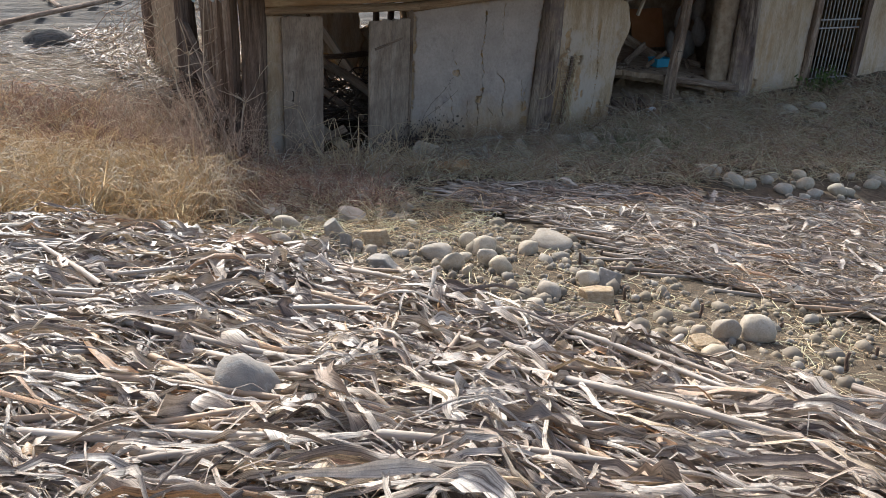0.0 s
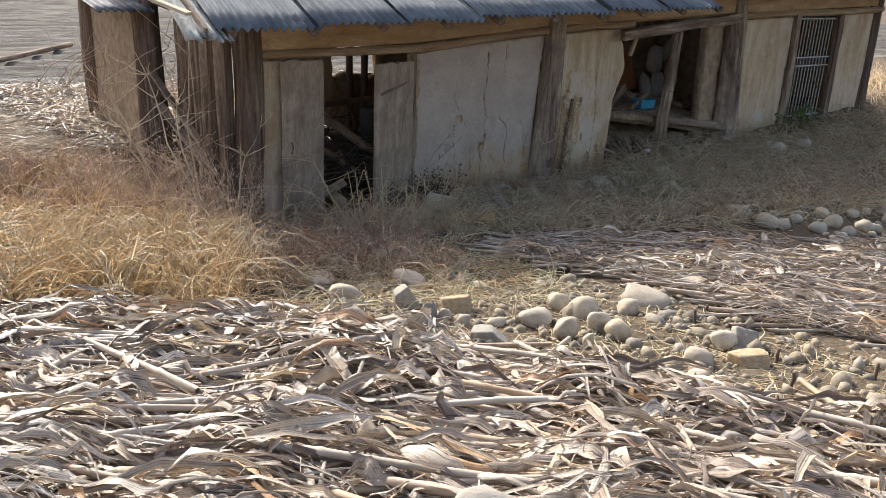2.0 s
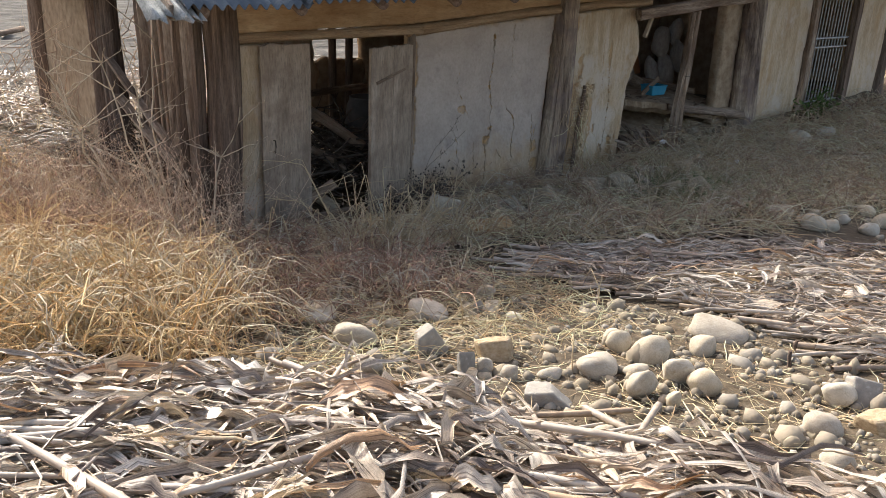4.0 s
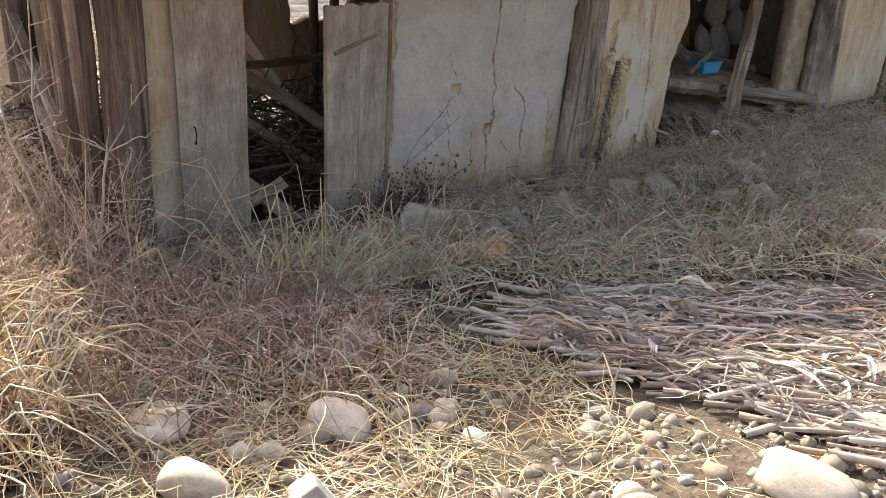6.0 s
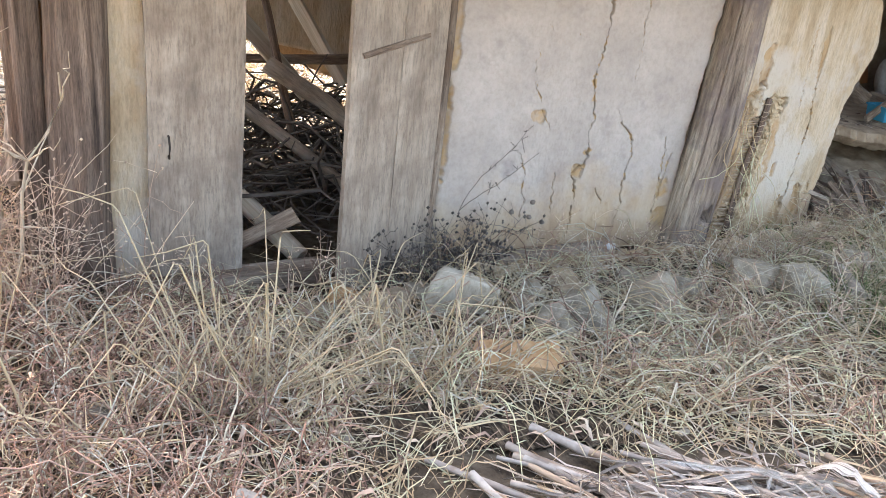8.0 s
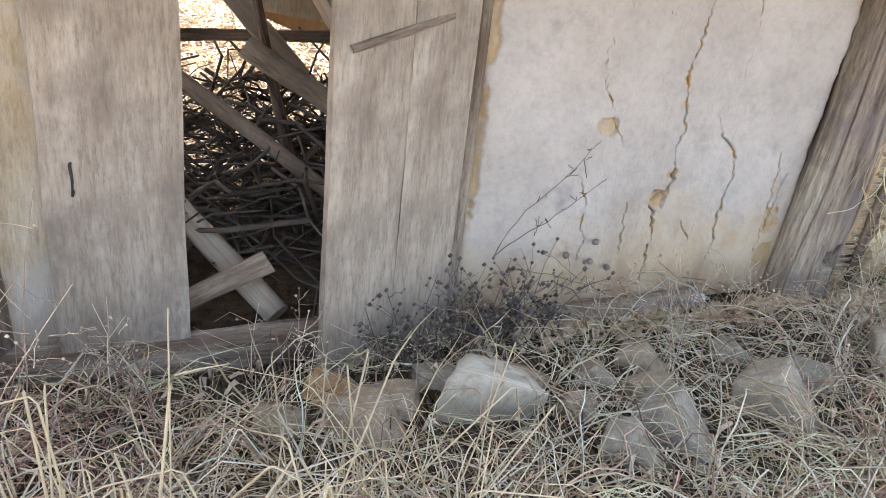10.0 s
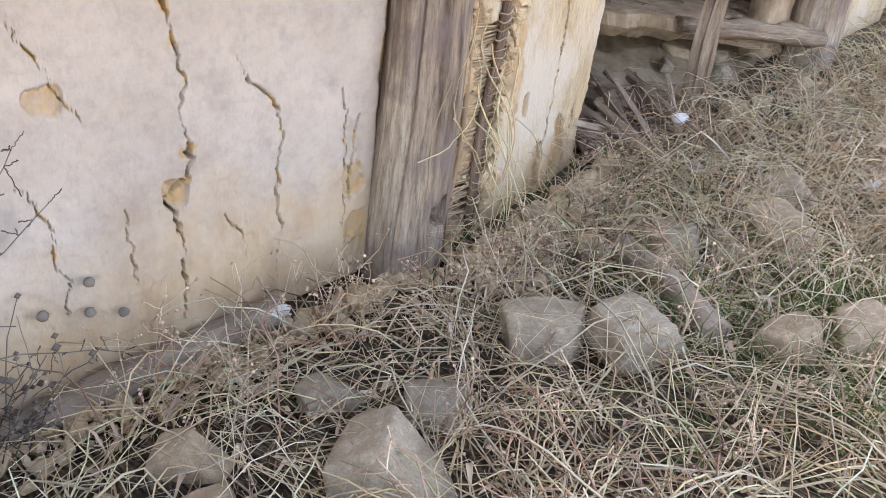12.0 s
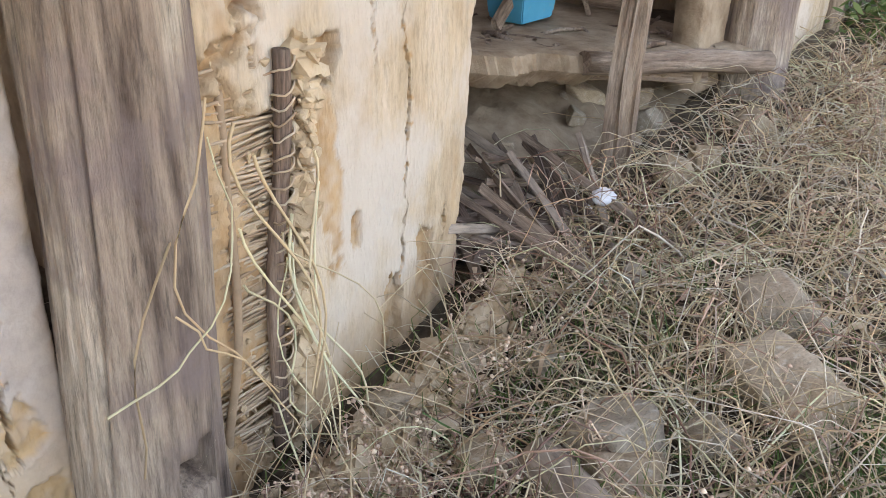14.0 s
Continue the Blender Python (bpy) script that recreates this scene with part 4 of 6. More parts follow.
# ---- back and inner walls ----
back = empty("wall_back", (0, 0, 0), label="broken mud back wall with open gaps", category="wall", kind="structure")
panel("mud_panel", OCHRE, back, wob(3.35, 0.05), wob(4.72, 0.04), lerp((3.3, 0.75), (3.7, 0.68), (4.2, 0.6), (4.7, 0.2)), lambda x: 2.35, front=12.2, step=0.03, streaks=0.3)
panel("mud_panel", MUD, back, wob(5.45, 0.03), wob(13.3), lambda x: -0.1, lambda x: 2.4, front=12.2, step=0.06)
panel("mud_panel", MUD, back, wob(4.72, 0.02), wob(5.45, 0.02), lambda x: -0.1, wob(0.95, 0.03), front=12.22, step=0.04)
for x in (4.95, 5.2):
    log("back_post", (x, 12.2, -0.15), (x + 0.02, 12.2, 2.4), 0.055, 0.05, DARKWOOD, back, "thin dark stud", seed=x * 9, rings=8, sides=10)
inner = empty("wall_inner", (0, 0, 0), label="inner mud walls of the dark rooms", category="wall", kind="structure")
panel("mud_panel", MUD, inner, wob(9.4), wob(12.1), lambda x: -0.1, lambda x: 2.3, front=6.55, step=0.06, axis="x")
panel("mud_panel", MUD, inner, wob(9.8), wob(12.1), lambda x: 0.0, lambda x: 2.3, front=10.85, step=0.06, axis="x")
panel("mud_panel", MUD, inner, wob(9.4), wob(12.1), lambda x: 0.0, lambda x: 2.3, front=13.2, step=0.06, axis="x")
panel("mud_panel", MUD, inner, wob(7.0), wob(10.8), lambda x: 0.0, lambda x: 2.3, front=11.7, step=0.06)

# ---- roof ----
roof = empty("roof", (0, 0, 0), label="sagging roof of dark slate-grey corrugated sheets on log rafters", category="roof", kind="structure")


def sheet(x0, w, y0, y1, z0, z1, seed, material=ROOF, pitch=0.082, torn=0.0):
    """A corrugated sheet from eave to ridge, with real waves and a ragged lower edge."""
    nxs, nys = int(w / pitch * 8), 10
    u, v = np.meshgrid(np.linspace(0, 1, nxs + 1), np.linspace(0, 1, nys + 1))
    lift = 0.012 * waves(u * 2, v * 2, 2.0, seed)
    X = x0 + w * u
    Y = y0 + (y1 - y0) * v - 0.03 * waves(u * 5, u * 3, 3.0, seed) * (1 - v) - torn * np.clip(waves(u * 3, u, 9.0, seed), -1, 0) * (1 - v) ** 4
    Z = z0 + (z1 - z0) * v + 0.020 * np.sin(X * 2 * np.pi / pitch) + lift
    V = np.concatenate([np.stack([X, Y, Z], -1).reshape(-1, 3), np.stack([X, Y, Z - 0.006], -1).reshape(-1, 3)])
    N = (nxs + 1) * (nys + 1)
    i, j = np.meshgrid(np.arange(nxs), np.arange(nys))
    a = (j * (nxs + 1) + i).ravel()
    lo = np.arange(nxs)
    F = [np.stack([a, a + 1, a + nxs + 2, a + nxs + 1], 1), np.stack([a, a + nxs + 1, a + nxs + 2, a + 1], 1) + N, np.stack([lo + N, lo + 1 + N, lo + 1, lo], 1)]
    return part("roof_sheet", mesh_of("roof_sheet", V, np.concatenate(F)), material, roof)


eave = lambda x: 1.985 + 0.036 * (x - 1.6)
for i in range(7):
    x = 1.62 + i * 0.88
    sheet(x, 0.95, 8.06 + rng.uniform(-0.03, 0.03), 11.3, eave(x) + 0.03 + 0.008 * (i % 2), eave(x) + 1.30, i + 1.0)
for i in range(6):
    x = 8.35 + i * 0.88
    sheet(x, 0.95, 8.25 + rng.uniform(-0.03, 0.03), 11.3, eave(x) + 0.16 + 0.008 * (i % 2), eave(x) + 1.38, i + 11.0)
for i in range(14):
    x = 1.62 + i * 0.86
    sheet(x, 0.92, 13.9, 11.25, eave(x) - 0.05, eave(x) + 1.36, i + 31.0)
sheet(1.35, 0.62, 11.2, 15.5, 1.93, 2.3, 41.0)
sheet(1.38, 0.34, 8.0, 9.5, eave(1.5) - 0.04, eave(1.5) + 0.52, 43.0, PALEROOF, torn=0.5)
for i, x in enumerate((1.75, 2.5, 3.2, 3.92, 4.55, 5.3, 5.95, 6.6, 7.25, 7.9, 8.7, 9.5, 10.4, 11.3, 12.2, 13.1)):
    up = 0.13 if x > 8.3 else 0.0
    log("rafter", (x, 8.13 + (0.2 if up else 0), eave(x) - 0.035 + up), (x, 11.3, eave(x) + 1.19 + up * 0.5), 0.045, 0.05, DARKWOOD, roof, seed=100 + i, sides=9, rings=8)
board("barge_board", (1.52, 8.1, eave(1.6) + 0.0), (1.5, 11.0, eave(1.6) + 1.15), 0.10, 0.03, OLDWOOD, roof, "splintered pale barge board", seed=120, roll=90)
board("loose_lath", (1.42, 8.2, 2.13), (1.0, 9.3, 2.36), 0.07, 0.03, PALEWOOD, roof, "pale loose roof lath", seed=122)


# ---- inside the open rooms ----
log_thing = lambda name, p0, p1, r0, r1, mt, label, cat, seed: tagged(log(name, p0, p1, r0, r1, mt, None, "", seed=seed), label, cat)
board_thing = lambda name, p0, p1, w, t, mt, label, cat, seed, roll=0: tagged(board(name, p0, p1, w, t, mt, None, "", seed=seed, roll=roll), label, cat)
log_thing("fallen_beam", (3.44, 9.33, -0.05), (2.45, 10.5, 0.82), 0.06, 0.055, PALEWOOD, "pale peeled pole fallen across the doorway", "beam", 131)
board_thing("fallen_plank", (2.75, 9.28, -0.06), (3.38, 9.30, 0.24), 0.1, 0.05, OLDWOOD, "grey plank lying across a fallen pole", "plank", 132, 60)
board_thing("rail", (3.0, 11.2, 0.72), (5.2, 11.25, 0.78), 0.07, 0.04, OLDWOOD, "grey cross rail in the back of the room", "rail", 135, 90)
board_thing("fallen_plank", (4.3, 11.6, 0.45), (3.9, 12.0, 1.15), 0.14, 0.04, PALEWOOD, "pale plank leaning on the back wall", "plank", 136, 70)
bm = bmesh.new()
rings = []
for z, r in ((0, 0.2), (0.02, 0.215), (0.2, 0.24), (0.4, 0.245), (0.6, 0.22), (0.68, 0.19), (0.70, 0.2), (0.70, 0.17), (0.6, 0.18)):
    rings.append([bm.verts.new((r * math.cos(a * math.pi / 12), r * math.sin(a * math.pi / 12), z)) for a in range(24)])
for a, b in zip(rings, rings[1:]):
    for j in range(24):
        bm.faces.new((a[j], a[(j + 1) % 24], b[(j + 1) % 24], b[j])).smooth = True
bm.faces.new(rings[0][::-1])
bm.faces.new(rings[-1])
tagged(part("storage_jar", bm, DRUM, None, "", pose(4.75, 11.0, 0.0)), "dusty dark storage jar standing in the dark room", "jar")


def bundle(name, n, centre, spreadxyz, length, radius, material, tilt, k=5, sides=5, wobble=0.05, parent=None):
    """A heap of crooked sticks."""
    c = np.array(centre) + rng.uniform(-1, 1, (n, 3)) * np.array(spreadxyz)
    a, e = rng.uniform(0, 2 * np.pi, n), rng.uniform(*tilt, n)
    L = rng.uniform(*length, n)
    d = np.stack([np.cos(a) * np.cos(e), np.sin(a) * np.cos(e), np.sin(e)], 1)
    u = np.linspace(-0.5, 0.5, k)
    P = c[:, None] + d[:, None] * (L[:, None] * u)[..., None] + rng.normal(0, wobble, (n, k, 3)) * L[:, None, None]
    P[..., 2] = np.maximum(P[..., 2], ground_z(P[..., 0], P[..., 1]) + 0.01)
    R = rng.uniform(*radius, n)[:, None] * np.linspace(1, 0.5, k)[None]
    ob = part(name, tubes(name, P, R, sides), material, parent)
    if parent is not None:
        ob.matrix_parent_inverse = Matrix.Translation(parent.location).inverted()
        if n > 1:
            ob["kind"] = "stuff"
    return ob


# brushwood heap, packed with extra dark sticks standing in for the room's shade
brush_heap = empty("brushwood", (3.4, 10.8, 0.0), label="heap of dry brushwood in the open room, thickened with dark sticks as shade", category="brushwood", kind="stuff")
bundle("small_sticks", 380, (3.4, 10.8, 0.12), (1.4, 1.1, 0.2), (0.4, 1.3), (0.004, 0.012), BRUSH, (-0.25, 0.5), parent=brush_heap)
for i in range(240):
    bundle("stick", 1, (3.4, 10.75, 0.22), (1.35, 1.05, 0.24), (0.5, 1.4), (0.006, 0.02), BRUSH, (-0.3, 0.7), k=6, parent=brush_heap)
tagged(bundle("back_thicket", 260, (3.0, 13.6, 0.7), (1.9, 0.9, 0.7), (0.4, 1.2), (0.002, 0.007), TWIG, (0.3, 1.4)), "bare twigs of a thicket behind the hut", "thicket", kind="stuff")
log_thing("fallen_beam", (3.42, 10.4, 0.88), (4.2, 10.1, 0.36), 0.06, 0.055, DOORWOOD, "grey peeled beam fallen across the dark room", "beam", 133)
log_thing("fallen_beam", (2.8, 10.5, 0.92), (4.1, 9.9, 0.0), 0.045, 0.04, DOORWOOD, "grey peeled beam fallen across the dark room", "beam", 134)
board_thing("fallen_plank", (3.28, 11.3, 1.12), (3.85, 11.0, 0.5), 0.13, 0.03, PALEWOOD, "pale splintered plank leaning over the brushwood", "plank", 136, 40)
log_thing("bare_sapling", (3.72, 10.5, 0.0), (3.42, 10.9, 1.5), 0.035, 0.025, DARKWOOD, "bare crooked sapling stem leaning in the doorway room", "sapling", 140)

# mud sleeping platform in the broken room
bm = bmesh.new()
nxp = 130
prow = []
for i in range(nxp + 1):
    x = 7.35 + 2.3 * i / nxp
    yf = 9.86 - 0.36 * (x - 7.45)
    jag = 0.05 * vnoise((x, 0, 0), 5.0, 2.0) + 0.03 * vnoise((x, 0, 0), 13.0, 4.0) + 0.025 * vnoise((x, 0, 0), 37.0, 6.0)
    zt = 0.68 - 0.10 * (x - 7.7) + 0.02 * vnoise((x, 1, 0), 3.0)
    prow.append([bm.verts.new(p) for p in ((x, 11.65, 0.42), (x, yf + 0.05 + jag, zt - 0.14 + 0.04 * vnoise((x, 0, 0), 9.0) + 0.03 * vnoise((x, 0, 0), 31.0)), (x, yf - 0.02 + jag * 1.2, zt - 0.08), (x, yf + jag, zt - 0.012), (x, yf + 0.06 + jag, zt), (x, 10.6, 0.60), (x, 11.65, 0.60))])
for a, b in zip(prow, prow[1:]):
    for j in range(6):
        bm.faces.new((a[j], b[j], b[j + 1], a[j + 1]))
    bm.faces.new((a[6], b[6], b[0], a[0]))
bm.faces.new(prow[0])
bm.faces.new(prow[-1][::-1])
bmesh.ops.recalc_face_normals(bm, faces=bm.faces)
platform = empty("sleeping_platform", (0, 0, 0), label="broken raised mud platform with a crumbling edge inside the room", category="platform")
part("slab", bm, MUD, platform)
for i, x in enumerate((7.5, 7.95, 8.4, 8.9, 9.4, 10.0)):
    ob = part("support_stone", stone_mesh("support_stone", 200 + i, 0.6), MUD, platform, "rough earthen supporting stone", pose(x * 0.55 + 3.6, 10.2 + 0.1 * (i % 2), 0.24, 0, 0, 40 * i))
    ob.scale = (0.3, 0.3, 0.46)
log_thing("platform_log", (8.45, 9.46, 0.56), (9.55, 9.06, 0.43), 0.05, 0.055, OLDWOOD, "grey split log from the platform edge poking outside", "log", 151)
board_thing("broken_board", (8.6, 9.52, 0.47), (9.3, 9.25, 0.38), 0.06, 0.03, OLDWOOD, "pale broken board under the platform log", "board", 152, 80)
chip_n = 160
ch = np.stack([rng.uniform(7.7, 9.6, chip_n), np.zeros(chip_n), np.zeros(chip_n)], 1)
ch[:, 1] = 9.95 - 0.36 * (ch[:, 0] - 7.45) + rng.uniform(0.0, 0.8, chip_n)
ch[:, 2] = np.where(ch[:, 1] < 10.6, 0.66 - 0.09 * (ch[:, 0] - 7.7), 0.61)
ch_a = rng.uniform(0, 6.28, chip_n)
ch_d = np.stack([np.cos(ch_a), np.sin(ch_a), rng.uniform(-0.05, 0.25, chip_n)], 1) * rng.uniform(0.05, 0.22, (chip_n, 1))
tagged(part("wood_chips", tubes("wood_chips", np.stack([ch, ch + ch_d * 0.5 + rng.normal(0, 0.006, (chip_n, 3)), ch + ch_d], 1), rng.uniform(0.004, 0.016, (chip_n, 1)) * np.array([[1.0, 1.1, 0.7]]), 4), OLDWOOD),
       "splinters and rubbish strewn over the mud platform", "debris", kind="stuff")
# mud slope under the platform
SX, SY = np.meshgrid(np.linspace(7.3, 9.7, 90), np.linspace(9.28, 10.7, 56))
SZ = ground_z(SX, SY) - 0.02 + 0.34 * np.clip((SY - 9.3) / 1.1, 0, 1) ** 0.8 + 0.05 * fbm(SX, SY, 2.5, 3) * np.clip((SY - 9.28) / 0.2, 0, 1) + 0.015 * fbm(SX, SY, 11.0, 5)
SI, SJ = np.meshgrid(np.arange(89), np.arange(55))
S0 = (SJ * 90 + SI).ravel()
tagged(part("mud_slope", mesh_of("mud_slope", np.stack([SX, SY, SZ], -1).reshape(-1, 3), np.stack([S0, S0 + 1, S0 + 91, S0 + 90], 1)), MUD), "slope of slumped mud under the broken platform", "mud", kind="structure")
# blue crate
crate = empty("plastic_crate", (8.86, 10.06, 0.60), label="small bright blue plastic box lying on the mud platform", category="box")
bm = bmesh.new()
bmesh.ops.create_cube(bm, size=1.0)
for v in bm.verts:
    k = 1.0 if v.co.z > 0 else 0.88
    v.co = Vector((v.co.x * 0.30 * k, v.co.y * 0.22 * k, (v.co.z + 0.5) * 0.13))
top = [f for f in bm.faces if f.normal.z > 0.9]
ins = bmesh.ops.inset_region(bm, faces=top, thickness=0.012)
for v in top[0].verts:
    v.co.z -= 0.10
bmesh.ops.bevel(bm, geom=[e for e in bm.edges], offset=0.006, segments=2, affect="EDGES")
part("crate_body", bm, BLUE, crate)
bm = bmesh.new()
bmesh.ops.create_cube(bm, size=1.0)
for v in bm.verts:
    v.co = Vector((v.co.x * 0.31, v.co.y * 0.23, 0.125 + v.co.z * 0.015))
bmesh.ops.inset_region(bm, faces=[f for f in bm.faces if abs(f.normal.z) > 0.9], thickness=0.015)
bmesh.ops.delete(bm, geom=[f for f in bm.faces if abs(f.normal.z) > 0.9 and f.calc_area() > 0.03], context="FACES")
part("crate_rim", bm, BLUE, crate)
for i, (p0, p1, w) in enumerate((((8.3, 10.2, 0.66), (8.9, 10.5, 0.85), 0.1), ((8.5, 9.95, 0.63), (9.0, 10.12, 0.8), 0.06), ((9.3, 9.95, 0.63), (9.8, 10.3, 0.66), 0.14), ((9.2, 10.6, 0.63), (8.6, 10.7, 0.95), 0.16), ((9.5, 9.85, 0.63), (9.25, 10.6, 0.68), 0.1))):
    board_thing("broken_board", p0, p1, w, 0.025, OLDWOOD, "dusty broken board lying on the platform", "board", 160 + i, 70)
board_thing("chipboard_sheet", (9.75, 11.4, 0.62), (9.75, 11.62, 1.25), 0.7, 0.02, ORANGE, "orange-brown sheet leaning on the back wall", "sheet", 170)
for i, (x, y, z, s) in enumerate(((10.2, 11.0, 0.72, 0.42), (10.35, 10.9, 0.95, 0.38), (10.15, 11.1, 1.15, 0.36), (10.4, 11.05, 1.3, 0.3), (9.95, 11.05, 0.7, 0.34))):
    ob = part("dusty_sack", stone_mesh("dusty_sack", 180 + i, 0.0), SACK, None, "", pose(x, y, z, 8 * i - 16, 10 - 6 * i, 50 * i))
    ob.scale = (s * 0.8, s * 0.6, s * 1.35)
    tagged(ob, "dusty grey sack stacked against the inner wall", "sack", "sacks in the broken room")
board_thing("hanging_batten", (7.72, 9.35, 1.50), (7.82, 9.35, 1.78), 0.06, 0.02, PALEWOOD, "pale batten dangling from the beam", "batten", 175)
# broken sticks in front of the platform
for i in range(58):
    a = radians(-70 + rng.uniform(-75, 75))
    c = Vector((7.62 + rng.uniform(-0.18, 0.4), 9.28 + rng.uniform(-0.2, 0.22), 0.0))
    L = rng.uniform(0.25, 0.8)
    d = Vector((math.cos(a), math.sin(a), 0)) * L / 2
    p0, p1 = c - d, c + d
    p0.z, p1.z = ground_z(p0.x, p0.y) + 0.05 + rng.uniform(0.06, 0.22), ground_z(p1.x, p1.y) + 0.03 + rng.uniform(0, 0.03)
    tagged(board("broken_stick", p0, p1, rng.uniform(0.014, 0.04), 0.014, (OLDWOOD, DOORWOOD, DARKWOOD)[i % 3], None, "", seed=300 + i, roll=rng.uniform(0, 90), nz=5, nx=2),
           "splintered grey stick in a heap of debris", "stick", "sticks in the broken opening")
for i, (x, y, s) in enumerate(((7.97, 9.06, 0.15), (7.95, 9.12, 0.07), (7.55, 9.25, 0.1), (7.45, 9.4, 0.08), (8.14, 8.09, 0.09), (5.46, 9.08, 0.1))):
    ob = part("plastic_scrap", stone_mesh("plastic_scrap", 400 + i, 0.5, 2), WHITE, None, "", pose(x, y, ground_z(x, y) + 0.085 + 0.05 * (i == 0), 20 * i, 0, 70 * i))
    ob.scale = (s, s * 0.7, s * 0.4)
    tagged(ob, "crumpled white plastic scrap on the grass", "scrap", "white scraps")

# ---- stones ----
ROUND = [stone_mesh("stone", 10 + 3 * i, 0.42 if i % 3 else 0.7) for i in range(12)]
BLOCK = [slab_mesh("block", 110 + 3 * i) for i in range(10)]
SPOTS = []


def stones(rows, meshes, material, label, group, sink=0.27, height=None):
    """Stones from (x, y, width, height seen)."""
    for i, (x, y, w, h) in enumerate(rows):
        me = meshes[(i * 5 + 3) % len(meshes)]
        me = me if (not me.materials or me.materials[0] == material) else me.copy()
        if me.materials and me.materials[0] != material:
            me.materials.clear()
        zs = h * 1.15 if height is None else height
        ob = part("stone", me, material, None, "", pose(x, y, ground_z(x, y) + zs * (0.5 - sink), rng.uniform(-12, 12), rng.uniform(-12, 12), -35 + rng.uniform(-25, 25)))
        ob.scale = (w * 1.06, w * rng.uniform(0.7, 0.95), zs)
        SPOTS.append((x, y, w))
        tagged(ob, label, "stone", group)


stones([(0.64, 2.95, 0.3, 0.26)], [stone_mesh("stone", 41, 0.12)], GREYSTONE, "smooth pale grey boulder among corn stalks", "", sink=0.1)
stones([(3.39, 2.98, 0.17, 0.19), (3.58, 2.91, 0.23, 0.22), (3.27, 3.05, 0.1, 0.1), (3.1, 2.34, 0.15, 0.06), (3.24, 2.22, 0.09, 0.06), (2.93, 2.82, 0.11, 0.08), (3.12, 2.74, 0.18, 0.1),
        (-0.01, 2.6, 0.16, 0.08), (-0.16, 2.71, 0.14, 0.1), (2.84, 3.05, 0.1, 0.05), (2.9, 5.2, 0.13, 0.13), (1.98, 4.39, 0.11, 0.08), (1.92, 4.28, 0.1, 0.06), (2.81, 3.92, 0.19, 0.14),
        (2.58, 3.72, 0.14, 0.1), (3.24, 4.07, 0.19, 0.15), (0.5, 5.94, 0.21, 0.12), (0.99, 5.55, 0.13, 0.13)], ROUND, STONE, "rounded buff river stone on bare soil", "stones on the bare strip")
stones([(3.36, 4.03, 0.18, 0.16), (1.95, 5.63, 0.15, 0.16), (1.91, 5.26, 0.1, 0.17), (2.01, 4.79, 0.21, 0.09), (1.22, 5.42, 0.15, 0.09)], BLOCK, GREYSTONE, "broken blue-grey stone on bare soil", "stones on the bare strip")
stones([(1.67, 5.96, 0.26, 0.15), (1.99, 5.21, 0.1, 0.13), (2.06, 5.1, 0.1, 0.1), (2.5, 4.93, 0.27, 0.14), (2.87, 5.12, 0.15, 0.14), (2.88, 4.91, 0.22, 0.19), (2.49, 4.63, 0.19, 0.16),
        (2.78, 4.65, 0.18, 0.18), (2.79, 4.5, 0.18, 0.15), (3.55, 4.96, 0.34, 0.14), (3.24, 4.85, 0.18, 0.13), (2.5, 4.45, 0.08, 0.11), (1.17, 5.36, 0.17, 0.14), (0.49, 5.86, 0.19, 0.18),
        (1.7, 6.43, 0.3, 0.11), (1.5, 5.53, 0.17, 0.12), (2.25, 5.01, 0.14, 0.07), (2.67, 4.82, 0.13, 0.07), (1.98, 6.03, 0.12, 0.08)], ROUND, STONE, "rounded buff river stone in a cluster", "stones in a cluster")
stones([(2.86, 6.29, 0.14, 0.1), (2.69, 5.79, 0.12, 0.07), (2.75, 6.07, 0.12, 0.06), (4.59, 6.62, 0.11, 0.11), (2.69, 6.01, 0.14, 0.07), (2.56, 6.07, 0.12, 0.08), (2.66, 6.27, 0.06, 0.05),
        (2.3, 6.12, 0.3, 0.12), (1.66, 6.38, 0.25, 0.1), (6.75, 6.64, 0.21, 0.24)], ROUND, STONE, "dusty stone half buried in dry grass", "stones in the grass")
stones([(2.70, 6.81, 0.25, 0.14), (2.58, 6.75, 0.3, 0.08)], BLOCK, GREYSTONE, "flat grey slab half buried in dry grass", "stones in the grass")
stones([(6.8, 6.66, 0.27, 0.2), (6.85, 6.31, 0.27, 0.2), (7.01, 6.22, 0.17, 0.13), (7.37, 6.3, 0.17, 0.14), (7.29, 5.98, 0.22, 0.15), (7.78, 6.1, 0.2, 0.18), (7.56, 5.79, 0.17, 0.14),
        (7.12, 5.67, 0.16, 0.1), (8.09, 5.91, 0.22, 0.16), (8.2, 5.85, 0.16, 0.13), (8.89, 6.07, 0.19, 0.15), (8.5, 6.3, 0.16, 0.13), (7.6, 6.45, 0.14, 0.12), (8.0, 6.4, 0.2, 0.14), (9.3, 6.3, 0.2, 0.15),
        (9.91, 8.38, 0.36, 0.23), (10.55, 8.38, 0.28, 0.17)], ROUND, STONE, "rounded grey-buff stone in the shaded heap", "stones in the shaded heap")
heap_rows = [(float(rng.uniform(6.7, 10.0)), float(rng.uniform(5.5, 6.7)), float(rng.uniform(0.07, 0.17)), 0.0) for _ in range(42)]
stones([(x, y, w, w * 0.75) for x, y, w, _ in heap_rows], ROUND, STONE, "small rounded stone in the shaded heap", "stones in the shaded heap")
far_rows = [(float(rng.uniform(8.5, 13.0)), float(rng.uniform(7.0, 8.6)), float(rng.uniform(0.08, 0.22)), 0.0) for _ in range(18)]
